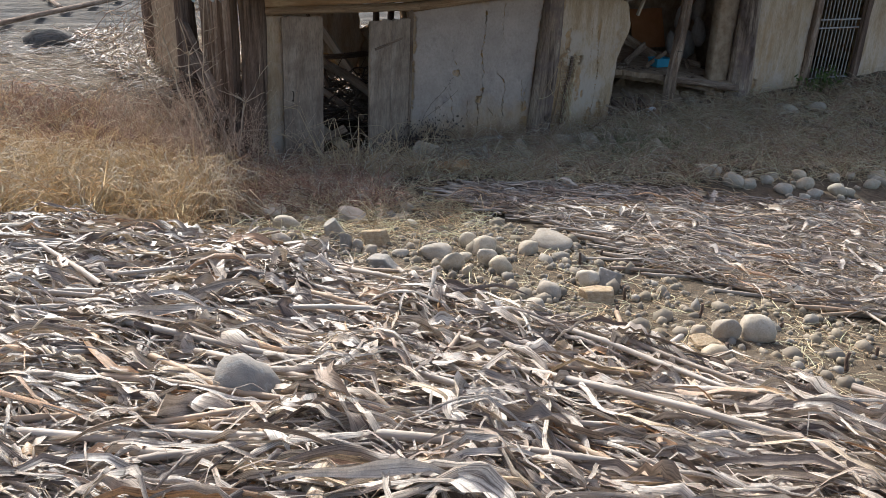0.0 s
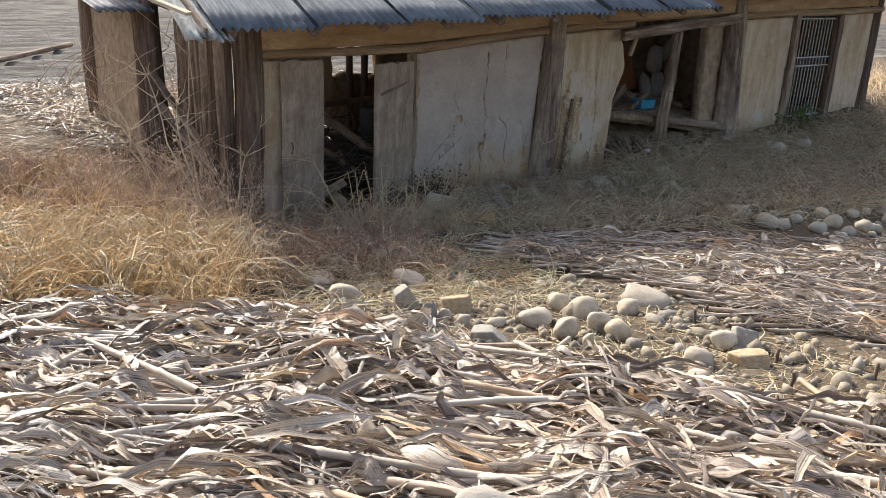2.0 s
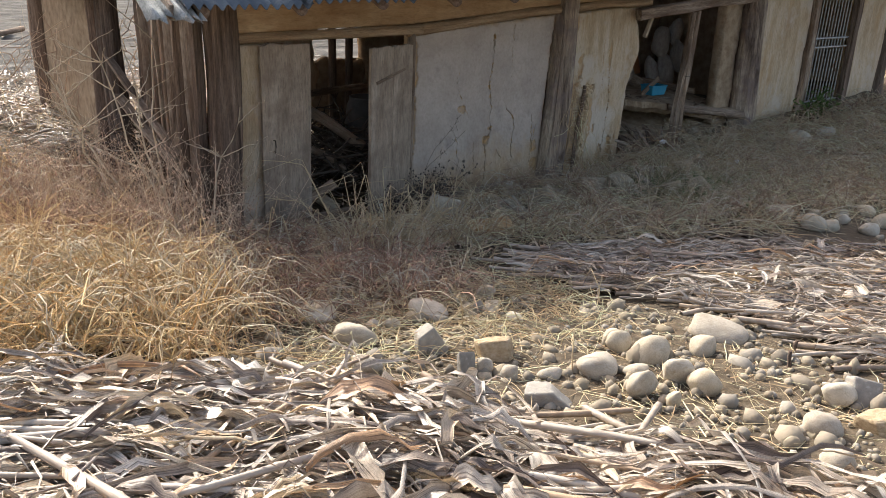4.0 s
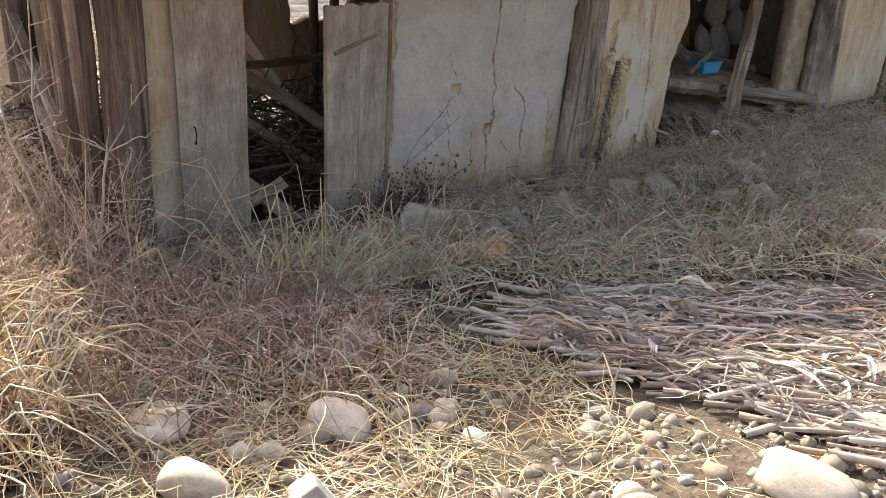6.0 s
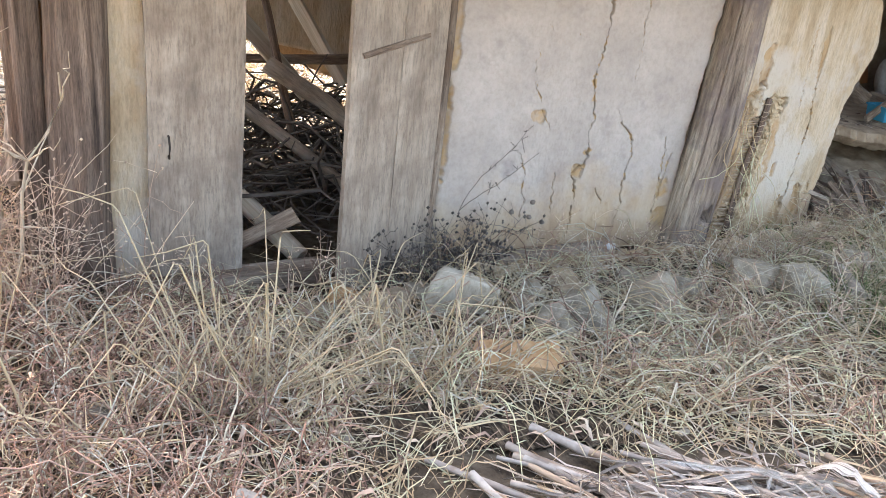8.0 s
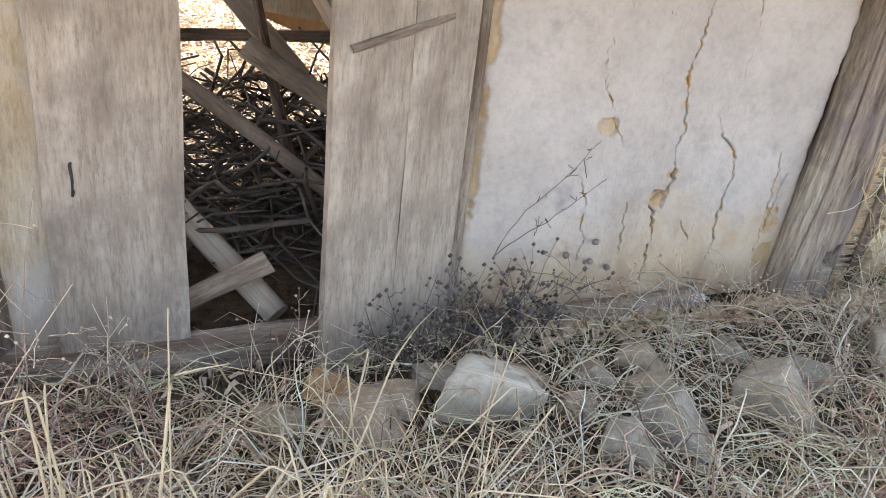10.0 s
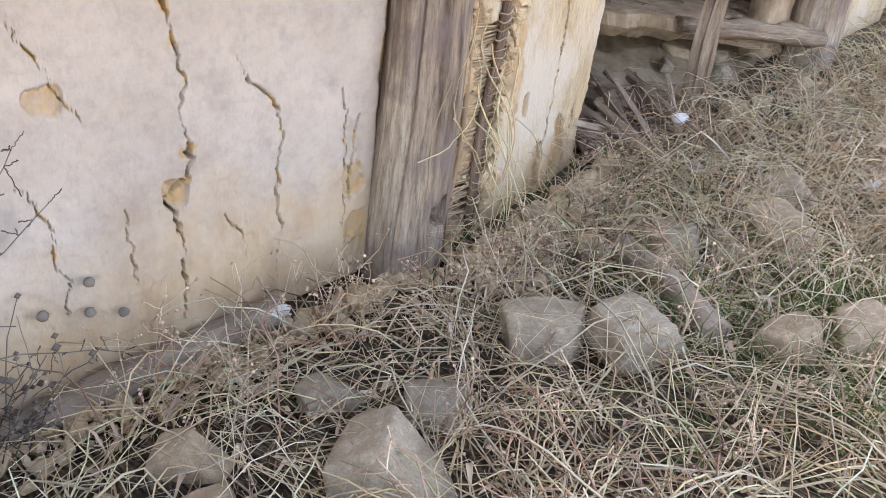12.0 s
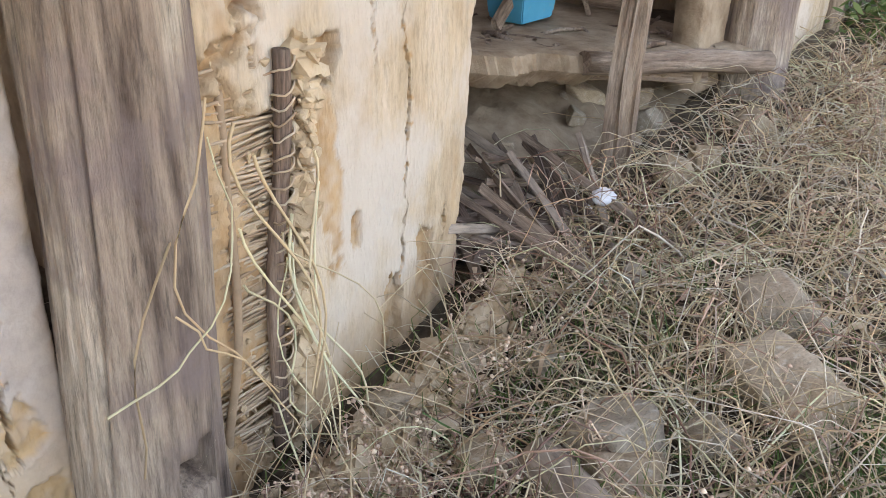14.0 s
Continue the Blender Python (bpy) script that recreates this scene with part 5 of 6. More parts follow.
stones([(x, y, w, w * 0.7) for x, y, w, _ in far_rows], ROUND, STONE, "grey stone in the grass near the barred door", "stones near the barred door")
stones([(3.73, 8.53, 0.22, 0.17), (4.67, 8.14, 0.25, 0.22), (4.75, 8.39, 0.22, 0.17), (5.18, 8.2, 0.28, 0.24), (4.41, 8.35, 0.16, 0.14), (3.6, 8.42, 0.27, 0.16), (3.3, 8.5, 0.2, 0.14), (4.45, 8.05, 0.2, 0.16), (5.5, 8.35, 0.22, 0.16), (6.66, 8.62, 0.17, 0.12),
        (6.8, 8.36, 0.22, 0.16), (4.85, 8.62, 0.2, 0.14), (3.95, 8.7, 0.2, 0.12), (7.35, 8.17, 0.3, 0.2), (6.88, 8.42, 0.26, 0.2), (7.7, 8.3, 0.25, 0.18), (4.3, 8.6, 0.2, 0.14), (4.6, 8.55, 0.16, 0.12)], BLOCK, DULLSTONE, "grey lichen-spotted stone below the wall", "stones along the wall", sink=0.24)
stones([(6.0, 8.37, 0.32, 0.2), (6.19, 8.1, 0.31, 0.2), (6.58, 7.77, 0.24, 0.17), (6.79, 7.57, 0.25, 0.19), (7.19, 8.05, 0.13, 0.1), (7.06, 8.24, 0.13, 0.1), (6.69, 8.97, 0.16, 0.12),
        (7.29, 8.09, 0.24, 0.15), (6.98, 8.95, 0.13, 0.1), (8.45, 8.99, 0.15, 0.13), (8.66, 8.96, 0.15, 0.14), (9.09, 8.91, 0.17, 0.15), (7.1, 8.76, 0.13, 0.1), (5.3, 8.6, 0.16, 0.1)],
       BLOCK, DULLSTONE, "dusty brown stone below the wall", "stones along the wall", sink=0.14)
stones([(3.53, 8.70, 0.24, 0.12)], BLOCK, CLAY, "reddish broken stone below the door sill", "stones along the wall")
stones([(2.18, 5.38, 0.22, 0.15), (1.3, 5.3, 0.2, 0.12), (7.01, 7.21, 0.28, 0.18), (3.2, 2.9, 0.2, 0.06), (3.1, 3.8, 0.25, 0.1)], BLOCK, CLOD, "crumbling clod of dry clay", "clay clods")
slab = part("standing_slab", slab_mesh("standing_slab", 977), STONE, None, "", pose(4.09, 8.47, ground_z(4.09, 8.47) + 0.02, 14, 10, -18))
slab.scale = (0.33, 0.24, 0.7)
SPOTS += [(4.05, 8.42, 0.5)] + [(6.74 - 0.29 * k / 6, 8.54 - 0.59 * k / 6, 0.13) for k in range(7)]
tagged(slab, "large tilted grey slab with white lichen below the wall", "stone", "stones along the wall")
for i in range(24):
    x, y = rng.uniform(7.45, 9.4), rng.uniform(9.35, 9.75)
    s = rng.uniform(0.06, 0.2)
    me = BLOCK[i % 10].copy()
    me.materials.clear()
    ob = part("rubble_stone", me, DULLSTONE, None, "", pose(x, y, ground_z(x, y) + 0.25 * s + 0.25 * max(0.0, y - 9.4), 30 * i, 0, 55 * i))
    ob.scale = (s, s * 0.8, s * 0.6)
    tagged(ob, "dusty rubble stone under the broken platform", "stone", "rubble under the platform")
# fallen adobe brick
bm = bmesh.new()
bmesh.ops.create_cube(bm, size=1.0)
bmesh.ops.subdivide_edges(bm, edges=bm.edges, cuts=7, use_grid_fill=True)
for v in bm.verts:
    c = v.co.copy()
    f = 1 - 0.10 * max(0, (abs(c.x) + abs(c.y) + abs(c.z)) - 1.05)
    v.co = Vector((c.x * 0.40, c.y * 0.2, c.z * 0.15)) * f
    v.co += Vector((0.018 * vnoise(v.co, 14.0, 1), 0.018 * vnoise(v.co, 14.0, 4), 0.02 * vnoise(v.co, 11.0, 7)))
tagged(part("adobe_brick", bm, CLAY, None, "", pose(4.03, 7.66, ground_z(4.03, 7.66) + 0.05, 6, -4, -22)), "fallen orange adobe brick in dry grass", "brick")
log_thing("grey_log", (6.74, 8.54, 0.11), (6.45, 7.95, 0.13), 0.06, 0.055, DOORWOOD, "short grey weathered log lying in grass", "log", 210)
log_thing("pole", (5.25, 7.22, 0.14), (5.40, 6.42, 0.17), 0.022, 0.02, OLDWOOD, "grey thin pole lying on the stalks", "pole", 211)
# field edge pipes
log_thing("field_pipe", (-2.2, 15.9, 0.2), (3.2, 23.4, 0.24), 0.05, 0.06, OLDWOOD, "pale pipe along the field edge", "pipe", 220)
log_thing("field_pipe", (0.1, 27.5, 0.24), (0.85, 20.3, 0.24), 0.05, 0.05, OLDWOOD, "pale pipe along the field edge", "pipe", 221)
mound = part("soil_mound", stone_mesh("soil_mound", 77, 0.0), FIELD, None, "", pose(0.45, 16.9, ground_z(0.45, 16.9) + 0.06))
mound.scale = (0.9, 0.7, 0.5)
tagged(mound, "low dark mound of soil at the field edge", "mound")


# ---- corn stalks ----
PILE_A = [(-2.2, 6.0), (-0.36, 5.93), (0.23, 6.02), (0.72, 5.55), (1.6, 4.9), (1.85, 4.2), (2.22, 3.55), (2.75, 2.7), (3.25, 1.95), (4.2, 0.9), (3.4, 0.3), (-2.2, 0.9)]
PILE_B = [(3.45, 6.5), (3.8, 6.8), (4.6, 6.65), (5.7, 6.05), (7.0, 5.4), (8.6, 5.2), (8.6, 4.2), (6.2, 2.9), (4.9, 2.8), (4.45, 3.4), (3.95, 4.2), (4.1, 5.0), (3.75, 5.7), (3.55, 6.1)]


def heap(x, y):
    """The thickness of the layer of stalks."""
    return (0.075 + 0.045 * waves(x, y, 1.9, 2) + 0.035 * waves(x, y, 4.2, 5)) * (1 - 0.5 * np.clip((x - 2.6) / 0.8, 0, 1))


def lie(xy, pile):
    """The way the stalks point, in radians: they lie in swathes."""
    x, y = xy.T
    if pile == "a":
        k = np.clip((x - 0.4) / 1.3 + 0.25 * waves(x, y, 1.6, 3), 0, 1)
        mid = -30 - 30 * k
    else:
        mid = -46 + 14 * waves(x, y, 1.1, 4)
    return np.radians(mid + rng.normal(0, 15, len(x)) + (rng.random(len(x)) < 0.16) * rng.uniform(-80, 80, len(x)))


def stalk_lines(xy, ang, length, k=10):
    n = len(xy)
    L = rng.uniform(*length, n)
    u = np.linspace(-0.5, 0.5, k)
    bendk = rng.normal(0, 0.05, n)[:, None] * (u[None] ** 2 * 4)
    P = np.zeros((n, k, 3))
    P[..., 0] = xy[:, :1] + (L[:, None] * u) * np.cos(ang)[:, None] - L[:, None] * bendk * np.sin(ang)[:, None]
    P[..., 1] = xy[:, 1:] + (L[:, None] * u) * np.sin(ang)[:, None] + L[:, None] * bendk * np.cos(ang)[:, None]
    lift = rng.uniform(0.1, 1.25, n)
    tip = rng.normal(0, 0.035, n)
    end = ground_z(P[:, (0, -1), 0], P[:, (0, -1), 1]) + 0.012 + heap(P[:, (0, -1), 0], P[:, (0, -1), 1]) * lift[:, None]
    mid = ground_z(P[:, k // 2, 0], P[:, k // 2, 1]) + 0.012 + heap(P[:, k // 2, 0], P[:, k // 2, 1]) * lift
    w = (u + 0.5)[None]
    line = end[:, :1] * (1 - w) + end[:, 1:] * w
    P[..., 2] = np.maximum(line + (mid - (end[:, 0] + end[:, 1]) / 2)[:, None] * (1 - (2 * u[None]) ** 2) * 0.7 + tip[:, None] * u[None], ground_z(P[..., 0], P[..., 1]) + 0.01)
    return P


def stalk_radii(P, radius):
    n, k, _ = P.shape
    r = rng.uniform(*radius, n)[:, None] * np.linspace(1.1, 0.72, k)[None] * np.where(np.arange(k) % 3 == 2, 1.22, 1.0)[None]
    return r


# single stalks near the path: one mesh each of a few kinds
stover = empty("corn_stover", (0, 0, 0), label="layer of cut dry corn stalks and pale leaves spread over the field", category="corn stalks", kind="stuff")
KINDS = []
for i in range(12):
    zz = np.array([0.0, 0.02, 0.19, 0.205, 0.22, 0.4, 0.415, 0.43, 0.62, 0.635, 0.65, 0.83, 0.845, 0.86, 1.0])
    knot = np.array([0, 0, 0, 1, 0, 0, 1, 0, 0, 1, 0, 0, 1, 0, 0])
    line = np.stack([0.03 * np.sin(zz * 2.2 + i) + 0.008 * np.sin(zz * 9 + 2 * i), 0.025 * np.cos(zz * 2.7 + 1.7 * i), zz], 1)
    rad = 0.0172 * (1.12 - 0.4 * zz) * (1 + 0.22 * knot) * (0.85 + 0.3 * (i % 4) / 3)
    rad[0] *= 0.7
    me = tubes("stalk", line[None], rad[None], 7)
    me.materials.append(STALK)
    KINDS.append(me)
near_a = [(-0.5, 5.6), (0.7, 5.4), (1.6, 4.8), (2.15, 3.5), (3.2, 1.9), (2.4, 1.3), (1.0, 2.0), (-0.4, 2.8)]
near_b = [(3.6, 6.3), (3.9, 6.7), (5.4, 6.1), (6.2, 5.2), (4.7, 3.6), (4.2, 4.4), (4.2, 5.2)]
for poly, pile, n in ((near_a, "a", 190), (near_b, "b", 85)):
    xy = scatter(poly, n)
    ang = lie(xy, pile)
    P = stalk_lines(xy, ang, (0.75, 1.5) if pile == "a" else (0.6, 1.2), 3)
    P[..., 2] += 0.035
    for q in range(n):
        p0, p1 = (P[q, 0], P[q, 2]) if rng.random() < 0.7 else (P[q, 2], P[q, 0])
        d = float(np.linalg.norm(p1 - p0))
        ob = part("stalk", KINDS[int(rng.integers(12))], STALK, stover, "", along(p0, p1, rng.uniform(0, 360)) @ Matrix.Diagonal((0.9, 0.9, d, 1) if pile == "a" else (0.64, 0.64, d, 1)))


def husks(name, xy, ang, length, width, lift, k=7, curl=0.5, fray=14.0):
    """Crumpled corn leaves: long, cupped, twisted strips lying over the heap."""
    n = len(xy)
    L = rng.uniform(*length, n)
    a = ang + np.radians(rng.normal(0, fray, n))
    u = np.linspace(-0.5, 0.5, k)
    sway = rng.normal(0, 0.10, (n, 1)) * np.sin(u * np.pi * rng.uniform(0.8, 2.2, (n, 1)) + rng.uniform(0, 6, (n, 1)))
    P = np.zeros((n, k, 3))
    P[..., 0] = xy[:, :1] + L[:, None] * (u * np.cos(a)[:, None] - sway * np.sin(a)[:, None])
    P[..., 1] = xy[:, 1:] + L[:, None] * (u * np.sin(a)[:, None] + sway * np.cos(a)[:, None])
    up = heap(P[..., 0], P[..., 1]) * rng.uniform(*lift, (n, 1))
    arch = np.abs(rng.normal(0, 0.035, (n, 1))) * (1 - (2 * u[None]) ** 2) + rng.normal(0, 0.03, (n, 1)) * u[None]
    P[..., 2] = ground_z(P[..., 0], P[..., 1]) + np.maximum(0.012 + up + arch + rng.normal(0, 0.011, (n, k)), 0.008)
    tw = rng.uniform(-1.1, 1.1, (n, 1)) + rng.normal(0, 0.9, (n, 1)) * u[None] * 2 * curl + rng.normal(0, 0.28, (n, k))
    A = np.stack([-np.sin(a), np.cos(a), np.zeros(n)], 1)[:, None]
    Z = np.array([0, 0, 1.0])[None, None]
    S = A * np.cos(tw)[..., None] + Z * np.sin(tw)[..., None]
    N = -A * np.sin(tw)[..., None] + Z * np.cos(tw)[..., None]
    W = rng.uniform(*width, n)[:, None] * (np.clip(np.sin((u + 0.5) * np.pi * 0.86 + 0.28), 0.05, 1)[None] ** 0.7) * rng.uniform(0.6, 1.3, (n, k))
    return ribbons(name, P, W, S, N * rng.choice([-1.0, 1.0], n)[:, None, None], cup=0.55)


for poly, pile, ns, nl in ((PILE_A, "a", 1700, 9000), (PILE_B, "b", 950, 4200)):
    xy = scatter(poly, ns)
    P = stalk_lines(xy, lie(xy, pile), (0.7, 1.7) if pile == "a" else (0.5, 1.2))
    part("stalk_layer", tubes("stalk_layer", P, stalk_radii(P, (0.008, 0.017)), 6), STALKS, stover, "many loose dry corn stalks")["kind"] = "stuff"
    xy = scatter(poly, nl)
    part("leaf_layer", husks("leaf_layer", xy, lie(xy, pile), (0.25, 0.75), (0.005, 0.022) if pile == "a" else (0.003, 0.012), (0.2, 1.9), k=9, fray=16.0), HUSK, stover, "crumpled pale grey corn leaves")["kind"] = "stuff"
    xy = scatter(poly, nl // 16)
    part("husk_layer", husks("husk_layer", xy, lie(xy, pile), (0.18, 0.42), (0.024, 0.055) if pile == "a" else (0.016, 0.04), (0.9, 2.0), k=9, curl=1.2, fray=40), HUSK, stover, "broad papery corn husks")["kind"] = "stuff"
    xy = scatter(poly, int(nl * 1.0))
    part("shred_layer", husks("shred_layer", xy, lie(xy, pile), (0.1, 0.4), (0.002, 0.0075), (0.2, 1.8), k=4, fray=40), HUSK, stover, "torn shreds of corn leaf")["kind"] = "stuff"


# ---- dry grass and weeds ----
def stuff(name, me, material, label, category):
    return tagged(part(name, me, material), label, category, kind="stuff")


GOLDEN = [(-2.5, 6.0), (0.2, 6.15), (0.9, 5.85), (1.3, 6.3), (1.25, 7.5), (1.0, 8.4), (-0.2, 9.0), (-2.5, 9.4)]
BROWN = [(-2.0, 9.2), (-0.2, 8.8), (1.1, 8.0), (1.8, 9.0), (1.7, 11.6), (-1.4, 12.2)]
SHADE = [(2.2, 8.95), (1.5, 7.8), (1.75, 6.6), (2.6, 6.3), (3.3, 7.1), (4.6, 6.9), (6.0, 6.3), (7.2, 6.7), (13.0, 6.2), (13.5, 9.0), (9.4, 9.0), (7.4, 9.4), (7.2, 9.1), (5.9, 9.02), (4.2, 9.05)]
STRIP = [(0.3, 6.2), (1.5, 5.0), (2.2, 3.6), (3.3, 2.1), (4.8, 2.7), (3.8, 4.2), (4.0, 5.2), (3.3, 5.8), (3.0, 6.7), (1.7, 6.6)]
def clumped(poly, n):
    """Places that gather in clumps with thin spots between."""
    p = scatter(poly, n * 2)
    k = waves(p[:, 0], p[:, 1], 5.0, 3) + 0.6 * waves(p[:, 0], p[:, 1], 13.0, 6) + rng.normal(0, 0.35, len(p))
    return p[np.argsort(-k)[:n]]


def thin(p):
    """Fewer places where stones lie open below the wall."""
    x, y = p.T
    open_a = (x > 3.4) & (x < 5.6) & (y > 7.9) & (y < 8.8)
    open_b = (x > 5.7) & (x < 7.1) & (y > 7.3) & (y < 8.7)
    near = (x > 5.8) & (x < 7.5) & (y > 8.62 + np.clip(x - 6.4, 0, 1) * 0.2)
    bald = (fbm(x, y, 1.7, 8) > 0.28) | ((x > 6.2) & (fbm(x, y, 5.5, 4) > 0.16))
    r = rng.random(len(x))
    for sx, sy, sw in SPOTS:
        r = np.where((x - sx) ** 2 + (y - sy) ** 2 < (0.5 * sw) ** 2, r - 0.6, r)
    p, x, y, near, bald, open_a, open_b, r = (q[r > 0] for q in (p, x, y, near, bald, open_a, open_b, r))
    return p[~((near & (r < 0.75)) | (bald & (r < 0.8)) | (open_a & (r < 0.72)) | (open_b & (r < 0.5)))]


# straw mat under the grass; its dark colour stands in for shaded gaps
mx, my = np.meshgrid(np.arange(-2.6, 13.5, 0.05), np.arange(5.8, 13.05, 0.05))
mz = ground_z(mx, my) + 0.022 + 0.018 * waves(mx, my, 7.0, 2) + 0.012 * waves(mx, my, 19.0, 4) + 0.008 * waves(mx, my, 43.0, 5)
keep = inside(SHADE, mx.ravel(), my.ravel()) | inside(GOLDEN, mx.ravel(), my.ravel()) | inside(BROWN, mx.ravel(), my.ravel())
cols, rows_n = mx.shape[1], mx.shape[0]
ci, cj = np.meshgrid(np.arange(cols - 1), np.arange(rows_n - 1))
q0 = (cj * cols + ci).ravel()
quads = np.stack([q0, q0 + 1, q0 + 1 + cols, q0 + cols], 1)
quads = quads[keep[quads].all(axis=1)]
stuff("straw_mat", mesh_of("straw_mat", np.stack([mx, my, mz], -1).reshape(-1, 3), quads), THATCH, "matted straw covering the soil before the hut, darkened as shade between stems", "straw")
stuff("golden_grass", blades("golden_grass", clumped(GOLDEN, 4000), (0.12, 0.5), (0.3, 1.15), (0.0025, 0.0075), kink=0.2), GOLD, "golden dry grass standing thick in the sun", "grass")
stuff("golden_thatch", blades("golden_thatch", clumped(GOLDEN, 2600), (0.15, 0.4), (0.9, 1.5), (0.002, 0.006), kink=0.2), GOLD, "flattened golden grass under the standing grass", "grass")
stuff("golden_tangle", tangle("golden_tangle", clumped(GOLDEN, 3000), (0.25, 0.8), (0.06, 0.4), (0.0022, 0.0055), kink=0.028), GOLD, "long bleached golden stems lying tangled in the sun", "grass")
front_gold = [(-2.4, 6.2), (0.2, 6.3), (1.3, 6.3), (1.5, 7.4), (0.6, 7.9), (-2.4, 8.0)]
stuff("bleached_stems", tangle("bleached_stems", clumped(front_gold, 1300), (0.25, 0.75), (0.1, 0.42), (0.0024, 0.0056), kink=0.028), TALLSTRAW, "thick bleached stems over the golden grass", "grass")
stuff("brown_thicket", tangle("brown_thicket", clumped(BROWN, 2200), (0.2, 0.8), (0.08, 0.45), (0.0022, 0.0048)), RUSTY, "reddish-brown dead weeds behind the golden grass", "weeds")
stuff("pale_thicket", tangle("pale_thicket", clumped(BROWN, 800), (0.3, 0.9), (0.05, 0.45), (0.002, 0.0048)), GOLD, "golden stems among the brown weeds", "grass")
weed_patch = [(1.1, 6.4), (2.7, 6.2), (3.1, 7.3), (3.0, 8.6), (1.2, 9.2)]
stuff("brown_tangle", tangle("brown_tangle", clumped(weed_patch, 1500), (0.15, 0.55), (0.03, 0.25), (0.0018, 0.0042)), RUSTY, "reddish-brown stems tangled before the corner", "weeds")
stuff("pale_tangle", tangle("pale_tangle", clumped(weed_patch, 260), (0.3, 0.8), (0.02, 0.22), (0.0022, 0.0046)), TALLSTRAW, "pale straws fallen among the brown stems", "straw")
mound = [(3.2, 8.9), (3.4, 7.4), (4.6, 7.0), (6.0, 6.4), (8.0, 6.4), (12.5, 6.2), (13.2, 8.9), (9.3, 8.9), (7.4, 9.3), (6.4, 8.9), (4.4, 9.0)]
stuff("mound_tangle", tangle("mound_tangle", thin(clumped(mound, 5200)), (0.25, 0.8), (0.03, 0.24), (0.0016, 0.0038)), STRAW, "tangled dead stems over the shaded mound", "grass")
stuff("mound_twigs", tangle("mound_twigs", thin(clumped(mound, 3000)), (0.15, 0.6), (0.04, 0.3), (0.0016, 0.004), kink=0.035), RUSTY, "dark brown broken weed stalks over the shaded mound", "weeds")
stuff("mound_straws", tangle("mound_straws", thin(clumped(mound, 2100)), (0.25, 0.8), (0.03, 0.28), (0.002, 0.0048)), TALLSTRAW, "pale straws lying over the shaded mound", "straw")
xy = thin(clumped(SHADE, 9000))
stuff("grass_thatch", blades("grass_thatch", xy, (0.08, 0.36), (0.7, 1.4), (0.0018, 0.0056), rng.uniform(0, 0.06, len(xy)), k=4), STRAW, "matted grey-brown dead grass", "grass")
stuff("dead_grass", blades("dead_grass", thin(clumped(SHADE, 2500)), (0.08, 0.26), (0.5, 1.2), (0.0014, 0.003), kink=0.2), STRAW, "thin dead grass sticking up", "grass")
stuff("straw_litter", blades("straw_litter", scatter(STRIP, 1800), (0.06, 0.3), (0.9, 1.5), (0.0012, 0.0034)), STRAW, "loose straw litter on bare soil", "straw")
yard = [(1.0, 5.6), (1.6, 6.9), (3.4, 7.1), (3.6, 5.9), (3.2, 5.4), (2.4, 5.3)]
stuff("yard_litter", tangle("yard_litter", clumped(yard, 800), (0.12, 0.5), (0.01, 0.08), (0.0014, 0.0034)), STRAW, "flattened straw litter between the stones", "straw")
stuff("yard_straw", blades("yard_straw", scatter([(1.2, 5.6), (1.7, 6.9), (3.2, 7.2), (3.3, 5.8), (2.3, 5.4)], 350), (0.1, 0.42), (0.8, 1.4), (0.0016, 0.0042)), TALLSTRAW, "pale straw fallen across the stones", "straw")
def straws(name, centres, material, label):
    """Tall straws that rise, snap at a knee and hang down."""
    lines, radii = [], []
    for cx, cy, n, sp, h0, h1, *low in centres:
        for _ in range(n):
            x, y = cx + rng.normal(0, sp), cy + rng.normal(0, sp * 0.8)
            a, h = rng.uniform(0, 6.28), rng.uniform(h0, h1)
            d = np.array([math.cos(a), math.sin(a), 0.0])
            mode = low[0] if low else 0
            le = (min(0.95, abs(rng.normal(0.6, 0.3))), min(0.93, abs(rng.normal(0.75, 0.15))), abs(rng.normal(0.22, 0.14)))[mode]
            low = low if mode == 1 else []
            base = np.array([x, y, float(ground_z(x, y)) - 0.02])
            knee = base + d * le * h + np.array([0, 0, h * math.sqrt(max(0.2, 1 - le * le))])
            fall = rng.uniform(0.15, 0.75) * h * (1.6 if low else 1.0)
            a2 = a + rng.normal(0, 0.5)
            dr = rng.uniform(-0.5, 0.1) if low else rng.uniform(-1.3, 0.1)
            tip = knee + fall * np.array([math.cos(a2) * math.cos(dr), math.sin(a2) * math.cos(dr), math.sin(dr)])
            tip[2] = max(tip[2], float(ground_z(tip[0], tip[1])) + 0.02)
            pts = [base, base + (knee - base) * 0.5 + rng.normal(0, 0.012, 3), knee - (knee - base) * 0.03, knee + (tip - knee) * 0.05, (knee + tip) / 2 + rng.normal(0, 0.012, 3), tip]
            lines.append(np.array(pts))
            r = rng.uniform(0.0009, 0.0019) if low else (rng.uniform(0.0028, 0.005) if mode == 2 else rng.uniform(0.0016, 0.004))
            radii.append(np.array([1.2, 1.1, 1.0, 0.9, 0.75, 0.45]) * r)
    clump = empty(name, (0, 0, 0), label=label, category="grass", kind="stuff")
    for ln, rd in zip(lines[:290], radii[:290]):
        part("straw", tubes("straw", ln[None], rd[None], 4), material, clump)
    if len(lines) > 290:
        part("more_straws", tubes("more_straws", np.array(lines[290:]), np.array(radii[290:]), 4), material, clump)["kind"] = "stuff"
    return clump


